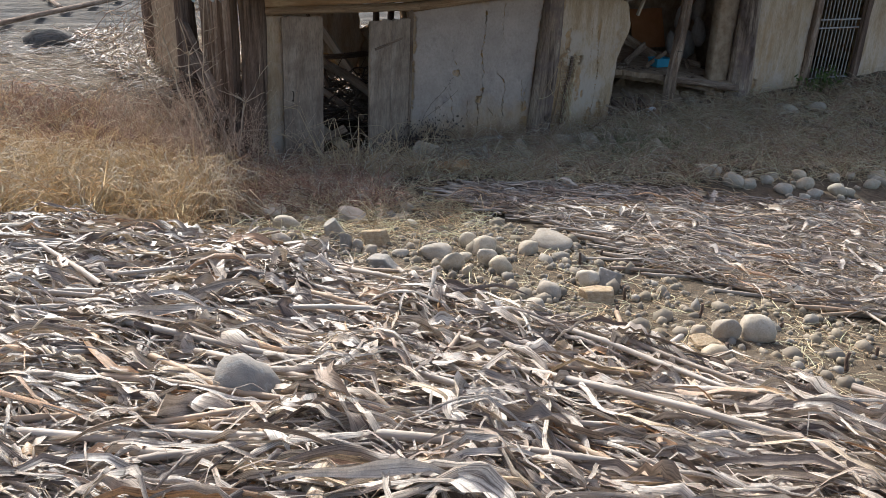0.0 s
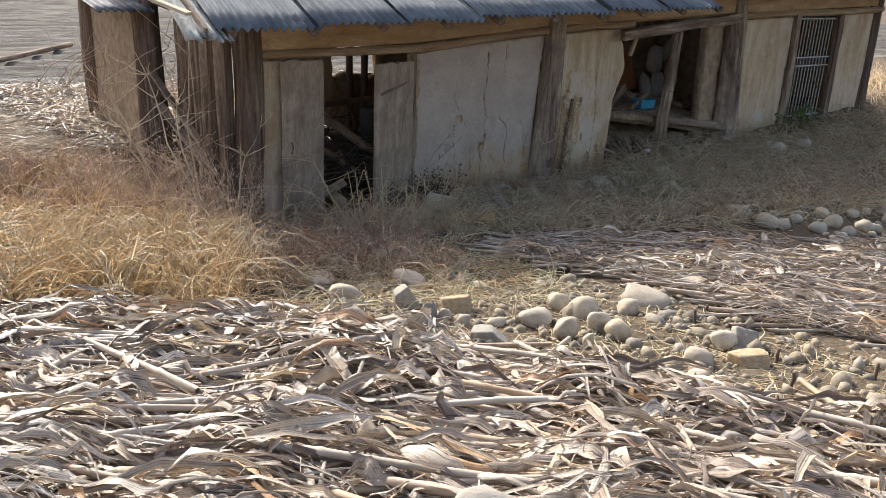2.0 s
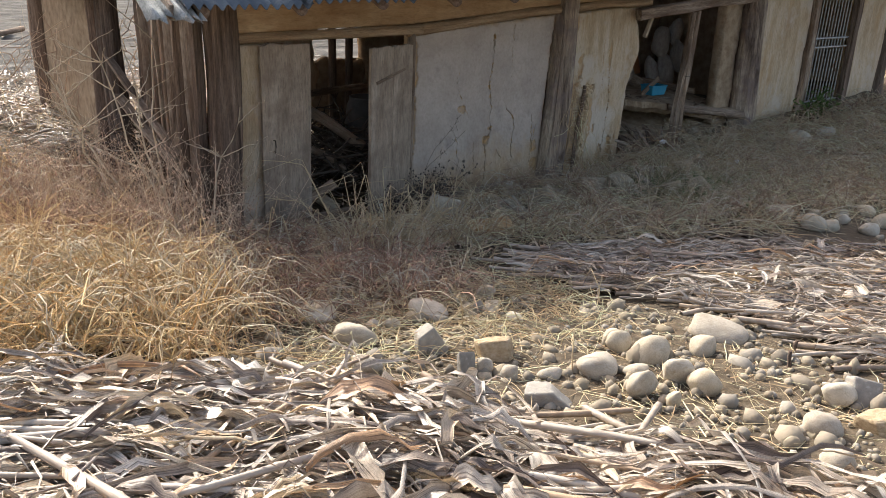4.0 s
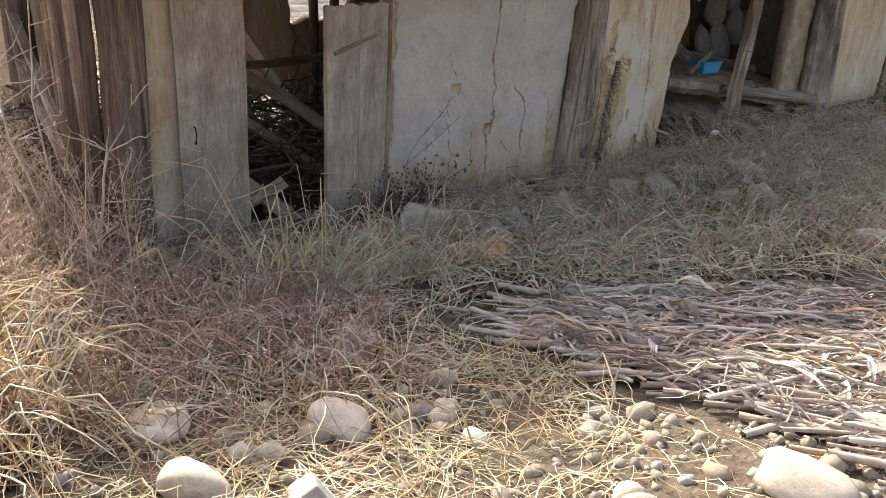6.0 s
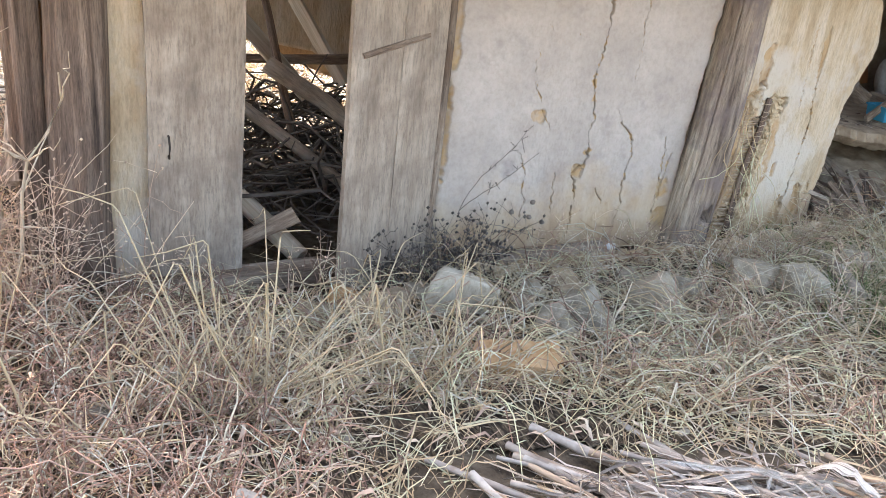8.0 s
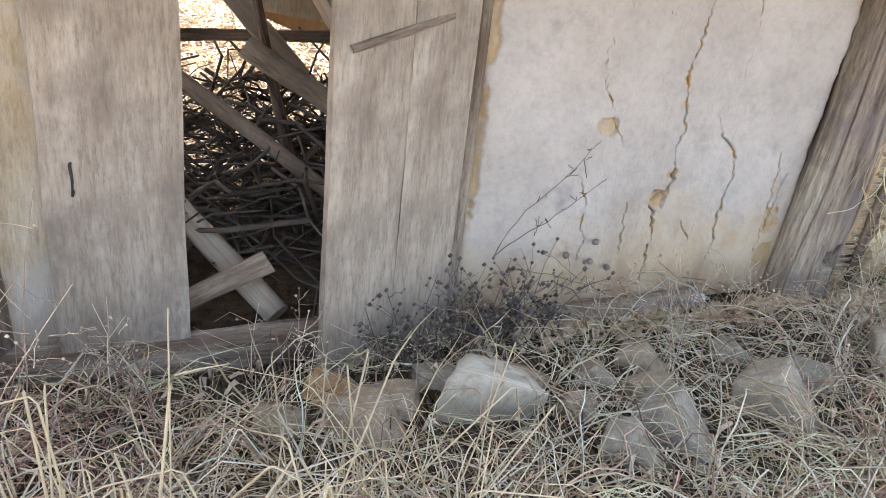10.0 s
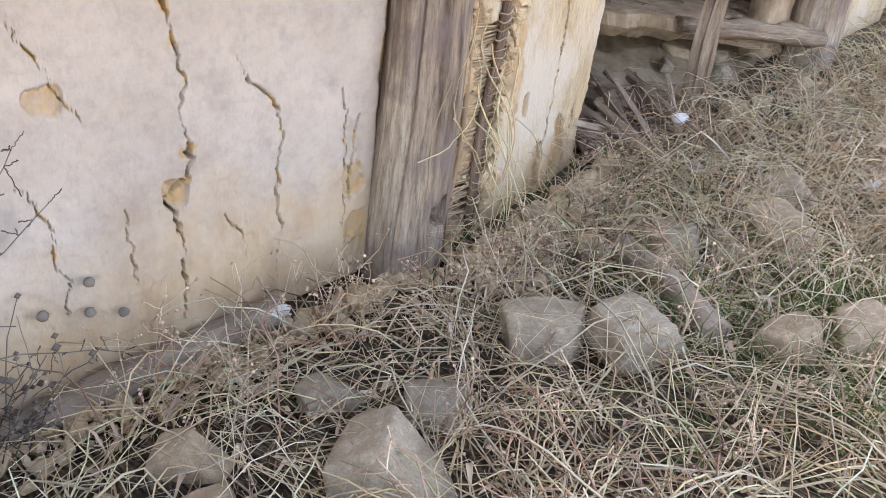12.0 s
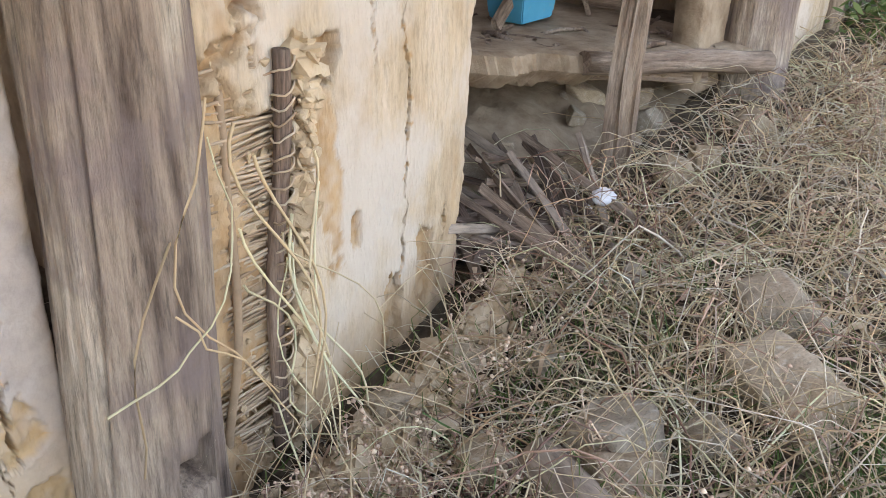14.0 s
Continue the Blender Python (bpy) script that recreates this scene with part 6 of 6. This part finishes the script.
straws("tall_straw", [(2.78, 7.62, 22, 0.14, 0.6, 0.92, 2), (3.45, 7.66, 17, 0.13, 0.5, 0.8, 2), (2.2, 7.5, 12, 0.25, 0.3, 0.5, 2), (2.85, 7.62, 40, 0.17, 0.3, 0.8), (3.5, 7.75, 26, 0.13, 0.25, 0.7), (2.3, 7.5, 16, 0.3, 0.2, 0.5), (1.8, 8.0, 18, 0.3, 0.3, 0.7), (1.6, 6.8, 70, 0.4, 0.15, 0.4), (2.6, 6.2, 70, 0.45, 0.1, 0.35),
                      (3.35, 8.25, 9, 0.15, 0.15, 0.5), (4.9, 7.4, 45, 0.35, 0.08, 0.25)], TALLSTRAW, "tall pale straws snapped and drooping before the door")
straws("long_stems", [(6.9, 8.1, 420, 0.6, 0.2, 0.5, 1), (8.2, 8.3, 380, 0.6, 0.2, 0.5, 1), (9.5, 8.0, 200, 0.9, 0.2, 0.5, 1), (6.1, 8.4, 130, 0.4, 0.1, 0.35, 1), (4.8, 8.3, 320, 0.55, 0.1, 0.4, 1), (6.9, 8.75, 60, 0.35, 0.15, 0.4, 1), (7.3, 7.4, 60, 0.5, 0.2, 0.45)], TALLSTRAW, "long pale grass stems arching over the matted grass")
stuff("far_shade_grass", blades("far_shade_grass", clumped([(7.0, 6.3), (13.4, 6.0), (13.4, 8.9), (9.2, 8.9), (7.2, 8.6)], 3500), (0.1, 0.34), (0.5, 1.25), (0.0025, 0.006), k=4, kink=0.2), STRAW, "coarse dead grass in the shade by the barred door", "grass")
stuff("weed_straw", blades("weed_straw", clumped([(1.4, 6.4), (3.2, 6.9), (3.0, 8.3), (1.6, 8.5)], 600), (0.1, 0.36), (0.5, 1.25), (0.0014, 0.0036), kink=0.18), TALLSTRAW, "pale straw fallen among the brown weeds", "straw")
cl = np.concatenate([rng.normal((2.85, 7.62), (0.2, 0.14), (320, 2)), rng.normal((3.45, 7.7), (0.15, 0.12), (180, 2))])
stuff("straw_tuft", blades("straw_tuft", cl, (0.12, 0.5), (0.25, 1.1), (0.0018, 0.005), k=6, kink=0.12), TALLSTRAW, "fine pale tuft at the foot of the tall straws", "grass")
stuff("leaf_litter", husks("leaf_litter", scatter(SHADE, 2600), rng.uniform(0, 6, 2600), (0.04, 0.14), (0.004, 0.012), (0.0, 0.5), k=4), TWIG, "brown rotted leaf litter under the grass", "litter")
TANGLE = [(2.4, 8.9), (3.0, 7.9), (4.4, 7.4), (6.0, 7.2), (8.0, 6.9), (12.0, 6.6), (13.0, 9.0), (9.3, 8.95), (7.5, 9.3), (6.4, 9.0), (4.4, 9.05)]
xy = thin(clumped(TANGLE, 5000))
stuff("tangled_grass", blades("tangled_grass", xy, (0.15, 0.5), (0.8, 1.5), (0.0014, 0.0042), rng.uniform(-0.02, 0.09, len(xy)), k=5, kink=0.2), STRAW, "deep tangle of thin dead grass stems", "grass")
stuff("far_stubble", husks("far_stubble", scatter([(-4.0, 12.5), (8.0, 12.5), (8.0, 18.5), (-4.0, 18.5)], 6500), rng.uniform(-0.9, 0.4, 6500), (0.12, 0.45), (0.002, 0.008), (0.0, 1.0), k=4), HUSK, "pale stubble strewn over the field behind the hut", "stubble")
stuff("back_stubble", husks("back_stubble", scatter([(1.6, 12.4), (6.4, 12.4), (7.0, 17.5), (0.5, 17.5)], 5000), rng.uniform(0, 6.3, 5000), (0.15, 0.5), (0.006, 0.02), (0.2, 1.8), k=4), HUSK, "pale corn leaves strewn in the sun behind the hut", "stubble")
stuff("sunny_grass", blades("sunny_grass", scatter([(13.6, 7.5), (19, 7.0), (19, 16), (13.6, 16)], 5000), (0.15, 0.5), (0.2, 0.9), (0.003, 0.007)), GOLD, "golden dry grass beyond the end of the hut", "grass")
stuff("back_grass", blades("back_grass", scatter([(1.8, 12.0), (6.0, 12.0), (6.0, 16.0), (1.0, 16.0)], 700), (0.2, 0.8), (0.1, 0.8), (0.003, 0.007)), TALLSTRAW, "pale sunlit grass behind the open back of the hut", "grass")
hill = rng.normal((6.85, 8.1), (0.5, 0.35), (1500, 2))
stuff("arched_grass", blades("arched_grass", hill, (0.25, 0.55), (0.8, 1.3), (0.0010, 0.0024), k=6), TALLSTRAW, "arching pale grass over hidden stones", "grass")
gr = np.concatenate([rng.normal((7.1, 7.6), (0.35, 0.3), (250, 2)), rng.normal((7.2, 8.7), (0.5, 0.25), (450, 2)), rng.normal((6.75, 7.35), (0.3, 0.2), (450, 2)), rng.normal((7.3, 8.2), (0.7, 0.5), (550, 2)), rng.normal((7.0, 7.75), (0.16, 0.12), (500, 2)), rng.normal((6.55, 8.15), (0.12, 0.12), (260, 2)), rng.normal((6.6, 7.7), (0.4, 0.2), (450, 2)), rng.normal((9.5, 7.6), (1.0, 0.5), (150, 2))])
stuff("green_grass", blades("green_grass", gr, (0.08, 0.27), (0.2, 0.9), (0.0017, 0.0036)), GREEN, "sparse fresh green grass among the straw", "grass")


def weeds(name, centres, n, height, spreadxy, branches=7, heads=True, thick=1.0):
    """Dry branching weeds: a stem, side twigs and small seed heads, in one mesh."""
    lines, radii, tips = [], [], []
    for cx, cy in centres:
        for _ in range(n):
            x, y = cx + rng.normal(0, spreadxy), cy + rng.normal(0, spreadxy * 0.6)
            h = rng.uniform(*height)
            z0 = float(ground_z(x, y)) - 0.02
            lean = rng.normal(0, 0.22, 2)
            u = np.linspace(0, 1, 5)
            st = np.stack([x + lean[0] * h * u ** 1.5, y + lean[1] * h * u ** 1.5, z0 + h * u], 1) + rng.normal(0, 0.008, (5, 3))
            lines.append(st)
            radii.append(np.linspace(0.0035, 0.0014, 5) * thick)
            tips.append(st[-1])
            for _b in range(branches):
                f = rng.uniform(0.25, 0.95)
                p = st[0] + (st[-1] - st[0]) * f
                a, up, L = rng.uniform(0, 6.28), rng.uniform(0.2, 1.0), rng.uniform(0.08, 0.3) * h
                d = np.array([math.cos(a), math.sin(a), up])
                br = p + d * (L * u)[:, None] + rng.normal(0, 0.006, (5, 3)) * u[:, None]
                lines.append(br)
                radii.append(np.linspace(0.0018, 0.0009, 5) * thick)
                tips.append(br[-1])
                tips.append(br[3])
    me = tubes(name, np.array(lines), np.array(radii), 3)
    if heads:
        T = np.array(tips)
        T = T[rng.random(len(T)) < 0.7]
        oct_v = np.array([(1, 0, 0), (-1, 0, 0), (0, 1, 0), (0, -1, 0), (0, 0, 1), (0, 0, -1)])
        oct_f = np.array([(0, 2, 4), (2, 1, 4), (1, 3, 4), (3, 0, 4), (2, 0, 5), (1, 2, 5), (3, 1, 5), (0, 3, 5)])
        s = rng.uniform(0.003, 0.008, (len(T), 1, 1)) * (1.8 if name == "wall_weeds" else 1.0)
        V = (T[:, None] + oct_v[None] * s).reshape(-1, 3)
        F = (oct_f[None] + (np.arange(len(T)) * 6)[:, None, None]).reshape(-1, 3)
        hm = mesh_of(name + "_heads", V, F)
        return me, hm
    return me, None


for name, centres, n, height, sp, label in (
        ("wall_weeds", [(3.85, 8.85), (4.3, 8.98), (4.45, 9.02), (4.15, 8.9)], 16, (0.16, 0.5), 0.1, "dark dried weeds against the door and wall"),
        ("low_wall_weeds", [(4.9, 9.05), (5.3, 9.06), (5.7, 9.0), (3.3, 8.8), (2.4, 8.85), (2.8, 8.8)], 6, (0.12, 0.4), 0.14, "low dried weeds along the wall foot"),
        ("side_weeds", [(1.8, 9.3), (1.7, 8.8), (1.5, 9.6), (1.9, 10.2), (1.3, 9.0), (1.6, 10.8), (2.0, 8.7), (1.2, 8.2), (1.4, 7.6), (0.8, 8.8), (0.9, 10.0)], 32, (0.25, 0.95), 0.24, "tangle of brown dead weeds by the side wall"),
        ("foot_weeds", [(6.3, 8.78), (6.45, 8.7), (6.15, 8.8), (7.35, 9.0), (5.6, 8.9), (5.0, 8.85), (6.6, 8.8), (6.9, 8.85), (7.3, 8.9), (5.9, 8.7)], 12, (0.06, 0.26), 0.15, "brown dead weeds at the foot of the posts"),
        ("mound_weeds", [(x + 0.3 * (j % 2), y) for j, y in enumerate((6.9, 7.4, 7.9, 8.4)) for x in (5.2, 6.2, 7.2, 8.2, 9.2, 10.2, 11.2, 12.2)], 10, (0.08, 0.34), 0.3, "brown dead weeds over the shaded mound"),
        ("golden_weeds", [(0.6, 6.4), (0.1, 6.6), (-0.5, 6.5), (0.5, 7.2), (0.0, 7.6), (0.7, 8.0), (-0.8, 7.3), (0.3, 8.6), (-0.4, 8.4), (1.0, 6.8)], 15, (0.2, 0.65), 0.32, "golden dry branching weeds in the sun"),
        ("rusty_debris", [(6.35, 8.72), (6.5, 8.62), (6.25, 8.85), (6.6, 8.75), (6.45, 8.82), (6.7, 8.6)], 18, (0.04, 0.12), 0.1, "crumbled reddish-brown weeds below the broken daub"),
        ("rusty_weeds", [(1.9, 7.1), (2.2, 6.7), (1.5, 7.0), (2.5, 7.2), (2.1, 7.6), (1.6, 6.5), (1.0, 7.4), (2.6, 6.7), (2.4, 7.9), (1.3, 8.0)], 30, (0.06, 0.26), 0.27, "low reddish-brown dead weeds")):
    me, hm = weeds(name, centres, n, height, sp, thick=1.5 if name in ("rusty_weeds", "rusty_debris", "golden_weeds", "mound_weeds") else 1.0)
    wm = GOLD if name == "golden_weeds" else RUSTY if name.startswith("rusty") else BRUSH if name == "wall_weeds" else TWIG
    ob = stuff(name, me, wm, label, "weeds")
    part("seed_heads", hm, wm, ob, "tiny dark seed heads")["kind"] = "stuff"
# tall bare shrub at the hut's corner
lines, radii = [], []
for (x, y), (dx, dy), h in (((1.7, 9.0), (-0.5, 0.1), 1.9), ((1.75, 9.05), (-0.25, 0.3), 1.7), ((1.65, 9.4), (-0.8, 0.2), 1.9), ((1.8, 9.6), (0.05, 0.1), 2.0), ((1.5, 9.2), (-0.6, -0.2), 1.6), ((1.9, 8.9), (0.3, -0.2), 1.3)):
    u = np.linspace(0, 1, 9)
    st = np.stack([x + dx * u + 0.03 * np.sin(u * 9), y + dy * u, ground_z(x, y) + h * u - 0.3 * abs(dx) * u ** 2], 1) + rng.normal(0, 0.012, (9, 3))
    lines.append(st)
    radii.append(np.linspace(0.012, 0.004, 9))
    for _ in range(9):
        p = st[int(rng.integers(2, 8))]
        a, L = rng.uniform(0, 6.28), rng.uniform(0.2, 0.6)
        lines.append(p + np.array([math.cos(a), math.sin(a), rng.uniform(0.1, 0.9)]) * (L * u)[:, None] + rng.normal(0, 0.012, (9, 3)) * u[:, None])
        radii.append(np.linspace(0.005, 0.0015, 9))
stuff("bare_shrub", tubes("bare_shrub", np.array(lines), np.array(radii), 5), PALEWOOD, "tall bare pale-stemmed shrub at the hut corner", "shrub")
# trailing dry vine on the plaster
lines, radii = [], []
for pts in ([(4.33, 9.1, 0.3), (4.42, 9.12, 0.55), (4.62, 9.1, 0.62), (4.7, 9.08, 0.8)], [(4.33, 9.1, 0.3), (4.45, 9.1, 0.42), (4.62, 9.1, 0.48), (4.76, 9.08, 0.64)], [(4.45, 9.12, 0.22), (4.6, 9.12, 0.2), (4.8, 9.1, 0.14), (4.9, 9.08, 0.1)]):
    q = np.array(pts)
    t = np.linspace(0, 1, 12)
    t1 = t[:, None]
    ln = q[0] * (1 - t1) ** 3 + 3 * q[1] * t1 * (1 - t1) ** 2 + 3 * q[2] * t1 ** 2 * (1 - t1) + q[3] * t1 ** 3 + rng.normal(0, 0.003, (12, 3))
    ln[:, 1] = np.minimum(ln[:, 1], 9.13)
    lines.append(ln)
    radii.append(np.linspace(0.0026, 0.0014, 12))
    for _ in range(16):
        p = ln[int(rng.integers(5, 12))]
        lines.append(p + np.array([rng.normal(0, 0.5), -0.3, rng.normal(0.3, 0.6)]) * (rng.uniform(0.02, 0.06) * np.linspace(0, 1, 12))[:, None] + rng.normal(0, 0.0015, (12, 3)))
        radii.append(np.linspace(0.0012, 0.0018, 12))
stuff("dry_vine", tubes("dry_vine", np.array(lines), np.array(radii), 5), BRUSH, "dry brown vine trailing over the grey plaster", "vine")
for i, (x, z) in enumerate(((4.72, 0.26), (4.86, 0.32), (4.85, 0.22), (4.95, 0.18))):
    ob = part("seed_burr", stone_mesh("seed_burr", 500 + i, 0.0, 2), BRUSH, None, "", pose(x, 9.15, z, 30 * i, 20, 0))
    ob.scale = (0.035, 0.03, 0.035)
    tagged(ob, "dark dried seed burr clinging to the plaster", "burr", "burrs on the wall")
# dry stems dangling over the bare wattle
lines, radii = [], []
for _ in range(11):
    x, z = rng.uniform(6.2, 6.5), rng.uniform(0.45, 0.95)
    u = np.linspace(0, 1, 12)
    dx, dz = rng.normal(-0.03, 0.15), rng.uniform(0.3, 0.7)
    lines.append(np.stack([x + dx * u + 0.04 * np.sin(u * rng.uniform(4, 9) + rng.uniform(0, 6)), 9.02 - 0.13 * u + 0.02 * np.sin(u * 7), np.maximum(z - dz * u ** 1.2, 0.12)], 1))
    radii.append(np.linspace(0.0035, 0.0022, 12) * rng.uniform(0.6, 1.2))
for pts, r in (([(6.24, 9.0, 1.0), (6.19, 8.96, 0.9), (6.12, 8.93, 0.82), (6.07, 8.92, 0.67), (6.17, 8.91, 0.54), (6.3, 8.94, 0.34)], 0.003), ([(5.9, 8.9, 0.54), (6.02, 8.9, 0.55), (6.1, 8.9, 0.585), (6.19, 8.91, 0.67), (6.24, 8.95, 0.79), (6.27, 9.05, 0.9)], 0.0026),
               ([(6.06, 8.9, 0.66), (6.12, 8.89, 0.57), (6.2, 8.89, 0.5), (6.26, 8.9, 0.38), (6.33, 8.9, 0.22), (6.36, 8.88, 0.12)], 0.0024)):
    q, t = np.array(pts), np.linspace(0, 5, 12)
    lines.append(np.stack([np.interp(t, np.arange(6), q[:, k]) for k in range(3)], 1) + rng.normal(0, 0.004, (12, 3)))
    radii.append(np.linspace(r, r * 0.7, 12))
stuff("dangling_stems", tubes("dangling_stems", np.array(lines), np.array(radii), 5), STRAW, "pale dry stems dangling over the bare wattle", "stems")
# green weed by the barred door
n = 260
c = rng.normal((11.25, 8.95, 0.0), (0.22, 0.1, 0), (n, 3))
c[:, 2] = ground_z(c[:, 0], c[:, 1]) + np.abs(rng.normal(0, 0.16, n)) + 0.03
a = rng.uniform(0, 6.28, n)
u = np.linspace(0, 1, 4)
d = np.stack([np.cos(a), np.sin(a), rng.normal(0, 0.5, n)], 1)
P = c[:, None] + d[:, None] * (rng.uniform(0.05, 0.1, n)[:, None] * u)[..., None]
S = np.stack([-np.sin(a), np.cos(a), rng.normal(0, 0.3, n)], 1)[:, None] * np.ones((1, 4, 1))
W = 0.018 * np.array([0.3, 1.0, 0.8, 0.1])[None] * np.ones((n, 1))
stuff("leafy_weed", ribbons("leafy_weed", P, W, S), GREEN, "small leafy green weed growing by the barred door", "weed")

# ---- pebbles ----
pb = np.concatenate([scatter(STRIP, 1500), scatter(SHADE, 350)])
ico = bmesh.new()
bmesh.ops.create_icosphere(ico, subdivisions=1, radius=1.0)
iv, jf = np.array([v.co[:] for v in ico.verts]), np.array([[v.index for v in f.verts] for f in ico.faces])
ico.free()
s = (rng.gamma(2.0, 0.008, (len(pb), 1, 1)) + 0.006) * rng.uniform(0.6, 1.3, (len(pb), 1, 3))
jit = 1 + rng.normal(0, 0.13, (len(pb), len(iv), 1))
cen = np.concatenate([pb, (ground_z(pb[:, 0], pb[:, 1]) + 0.004)[:, None]], 1)
V = (cen[:, None] + iv[None] * s * jit).reshape(-1, 3)
F = (jf[None] + (np.arange(len(pb)) * len(iv))[:, None, None]).reshape(-1, 3)
bx = rng.uniform(6.15, 7.5, 260)
by = 8.98 - np.abs(rng.normal(0, 0.1, 260)) + np.clip(bx - 6.4, 0, 1.2) * 0.13
bs = (rng.gamma(2.0, 0.007, (260, 1, 1)) + 0.006) * rng.uniform(0.6, 1.2, (260, 1, 3))
bc = np.stack([bx, by, ground_z(bx, by) + 0.02 + 0.03 * rng.random(260)], 1)
bvv = (bc[:, None] + iv[None] * bs * (1 + rng.normal(0, 0.2, (260, len(iv), 1)))).reshape(-1, 3)
stuff("daub_clods", mesh_of("daub_clods", bvv, (jf[None] + (np.arange(260) * len(iv))[:, None, None]).reshape(-1, 3), False), CLOD, "clods of fallen daub below the broken panel", "rubble")
fx = rng.uniform(4.2, 7.4, 900)
fy = 9.06 - np.abs(rng.normal(0, 0.09, 900)) + np.where(fx > 6.3, (fx - 6.3) * 0.14 - 0.09, 0)
fs = (rng.gamma(2.0, 0.006, (900, 1, 1)) + 0.004) * rng.uniform(0.5, 1.3, (900, 1, 3))
fc = np.stack([fx, fy, ground_z(fx, fy) + 0.03 + 0.02 * rng.random(900)], 1)
fv = (fc[:, None] + iv[None] * fs * (1 + rng.normal(0, 0.25, (900, len(iv), 1)))).reshape(-1, 3)
stuff("fallen_daub", mesh_of("fallen_daub", fv, (jf[None] + (np.arange(900) * len(iv))[:, None, None]).reshape(-1, 3), False), CLOD, "crumbs of fallen mud and plaster along the wall foot", "rubble")
hx, hy = rng.normal(6.4, 0.16, 520), 8.9 - np.abs(rng.normal(0, 0.12, 520))
hs = (rng.gamma(2.0, 0.006, (520, 1, 1)) + 0.005) * rng.uniform(0.5, 1.3, (520, 1, 3))
hc = np.stack([hx, hy, ground_z(hx, hy) + 0.02 + 0.11 * np.clip((hy - 8.7) / 0.25, 0, 1) * rng.random(520)], 1)
hv = (hc[:, None] + iv[None] * hs * (1 + rng.normal(0, 0.25, (520, len(iv), 1)))).reshape(-1, 3)
stuff("daub_heap", mesh_of("daub_heap", hv, (jf[None] + (np.arange(520) * len(iv))[:, None, None]).reshape(-1, 3), False), CLOD, "heap of crumbled tan daub below the bare wattle", "rubble")
stuff("pebbles", mesh_of("pebbles", V, F), PEBBLE, "scattered small buff pebbles and clods", "pebbles")
# short cut corn stubs standing in the soil
for i, (x, y) in enumerate(((1.75, 3.75), (2.45, 3.2), (3.0, 3.45), (3.55, 3.3), (3.2, 2.75), (2.6, 2.55), (3.75, 4.6), (3.45, 4.45), (3.7, 2.4), (3.9, 3.0), (4.1, 2.5), (2.9, 2.1), (3.3, 3.75))):
    tagged(log("corn_stub", (x, y, ground_z(x, y) - 0.03), (x + rng.uniform(-0.02, 0.02), y + rng.uniform(-0.02, 0.02), ground_z(x, y) + rng.uniform(0.05, 0.11)), 0.012, 0.010, DARKWOOD, None, "", seed=600 + i, sides=7, rings=3),
           "short dark cut corn stub standing in the soil", "stub", "corn stubs")
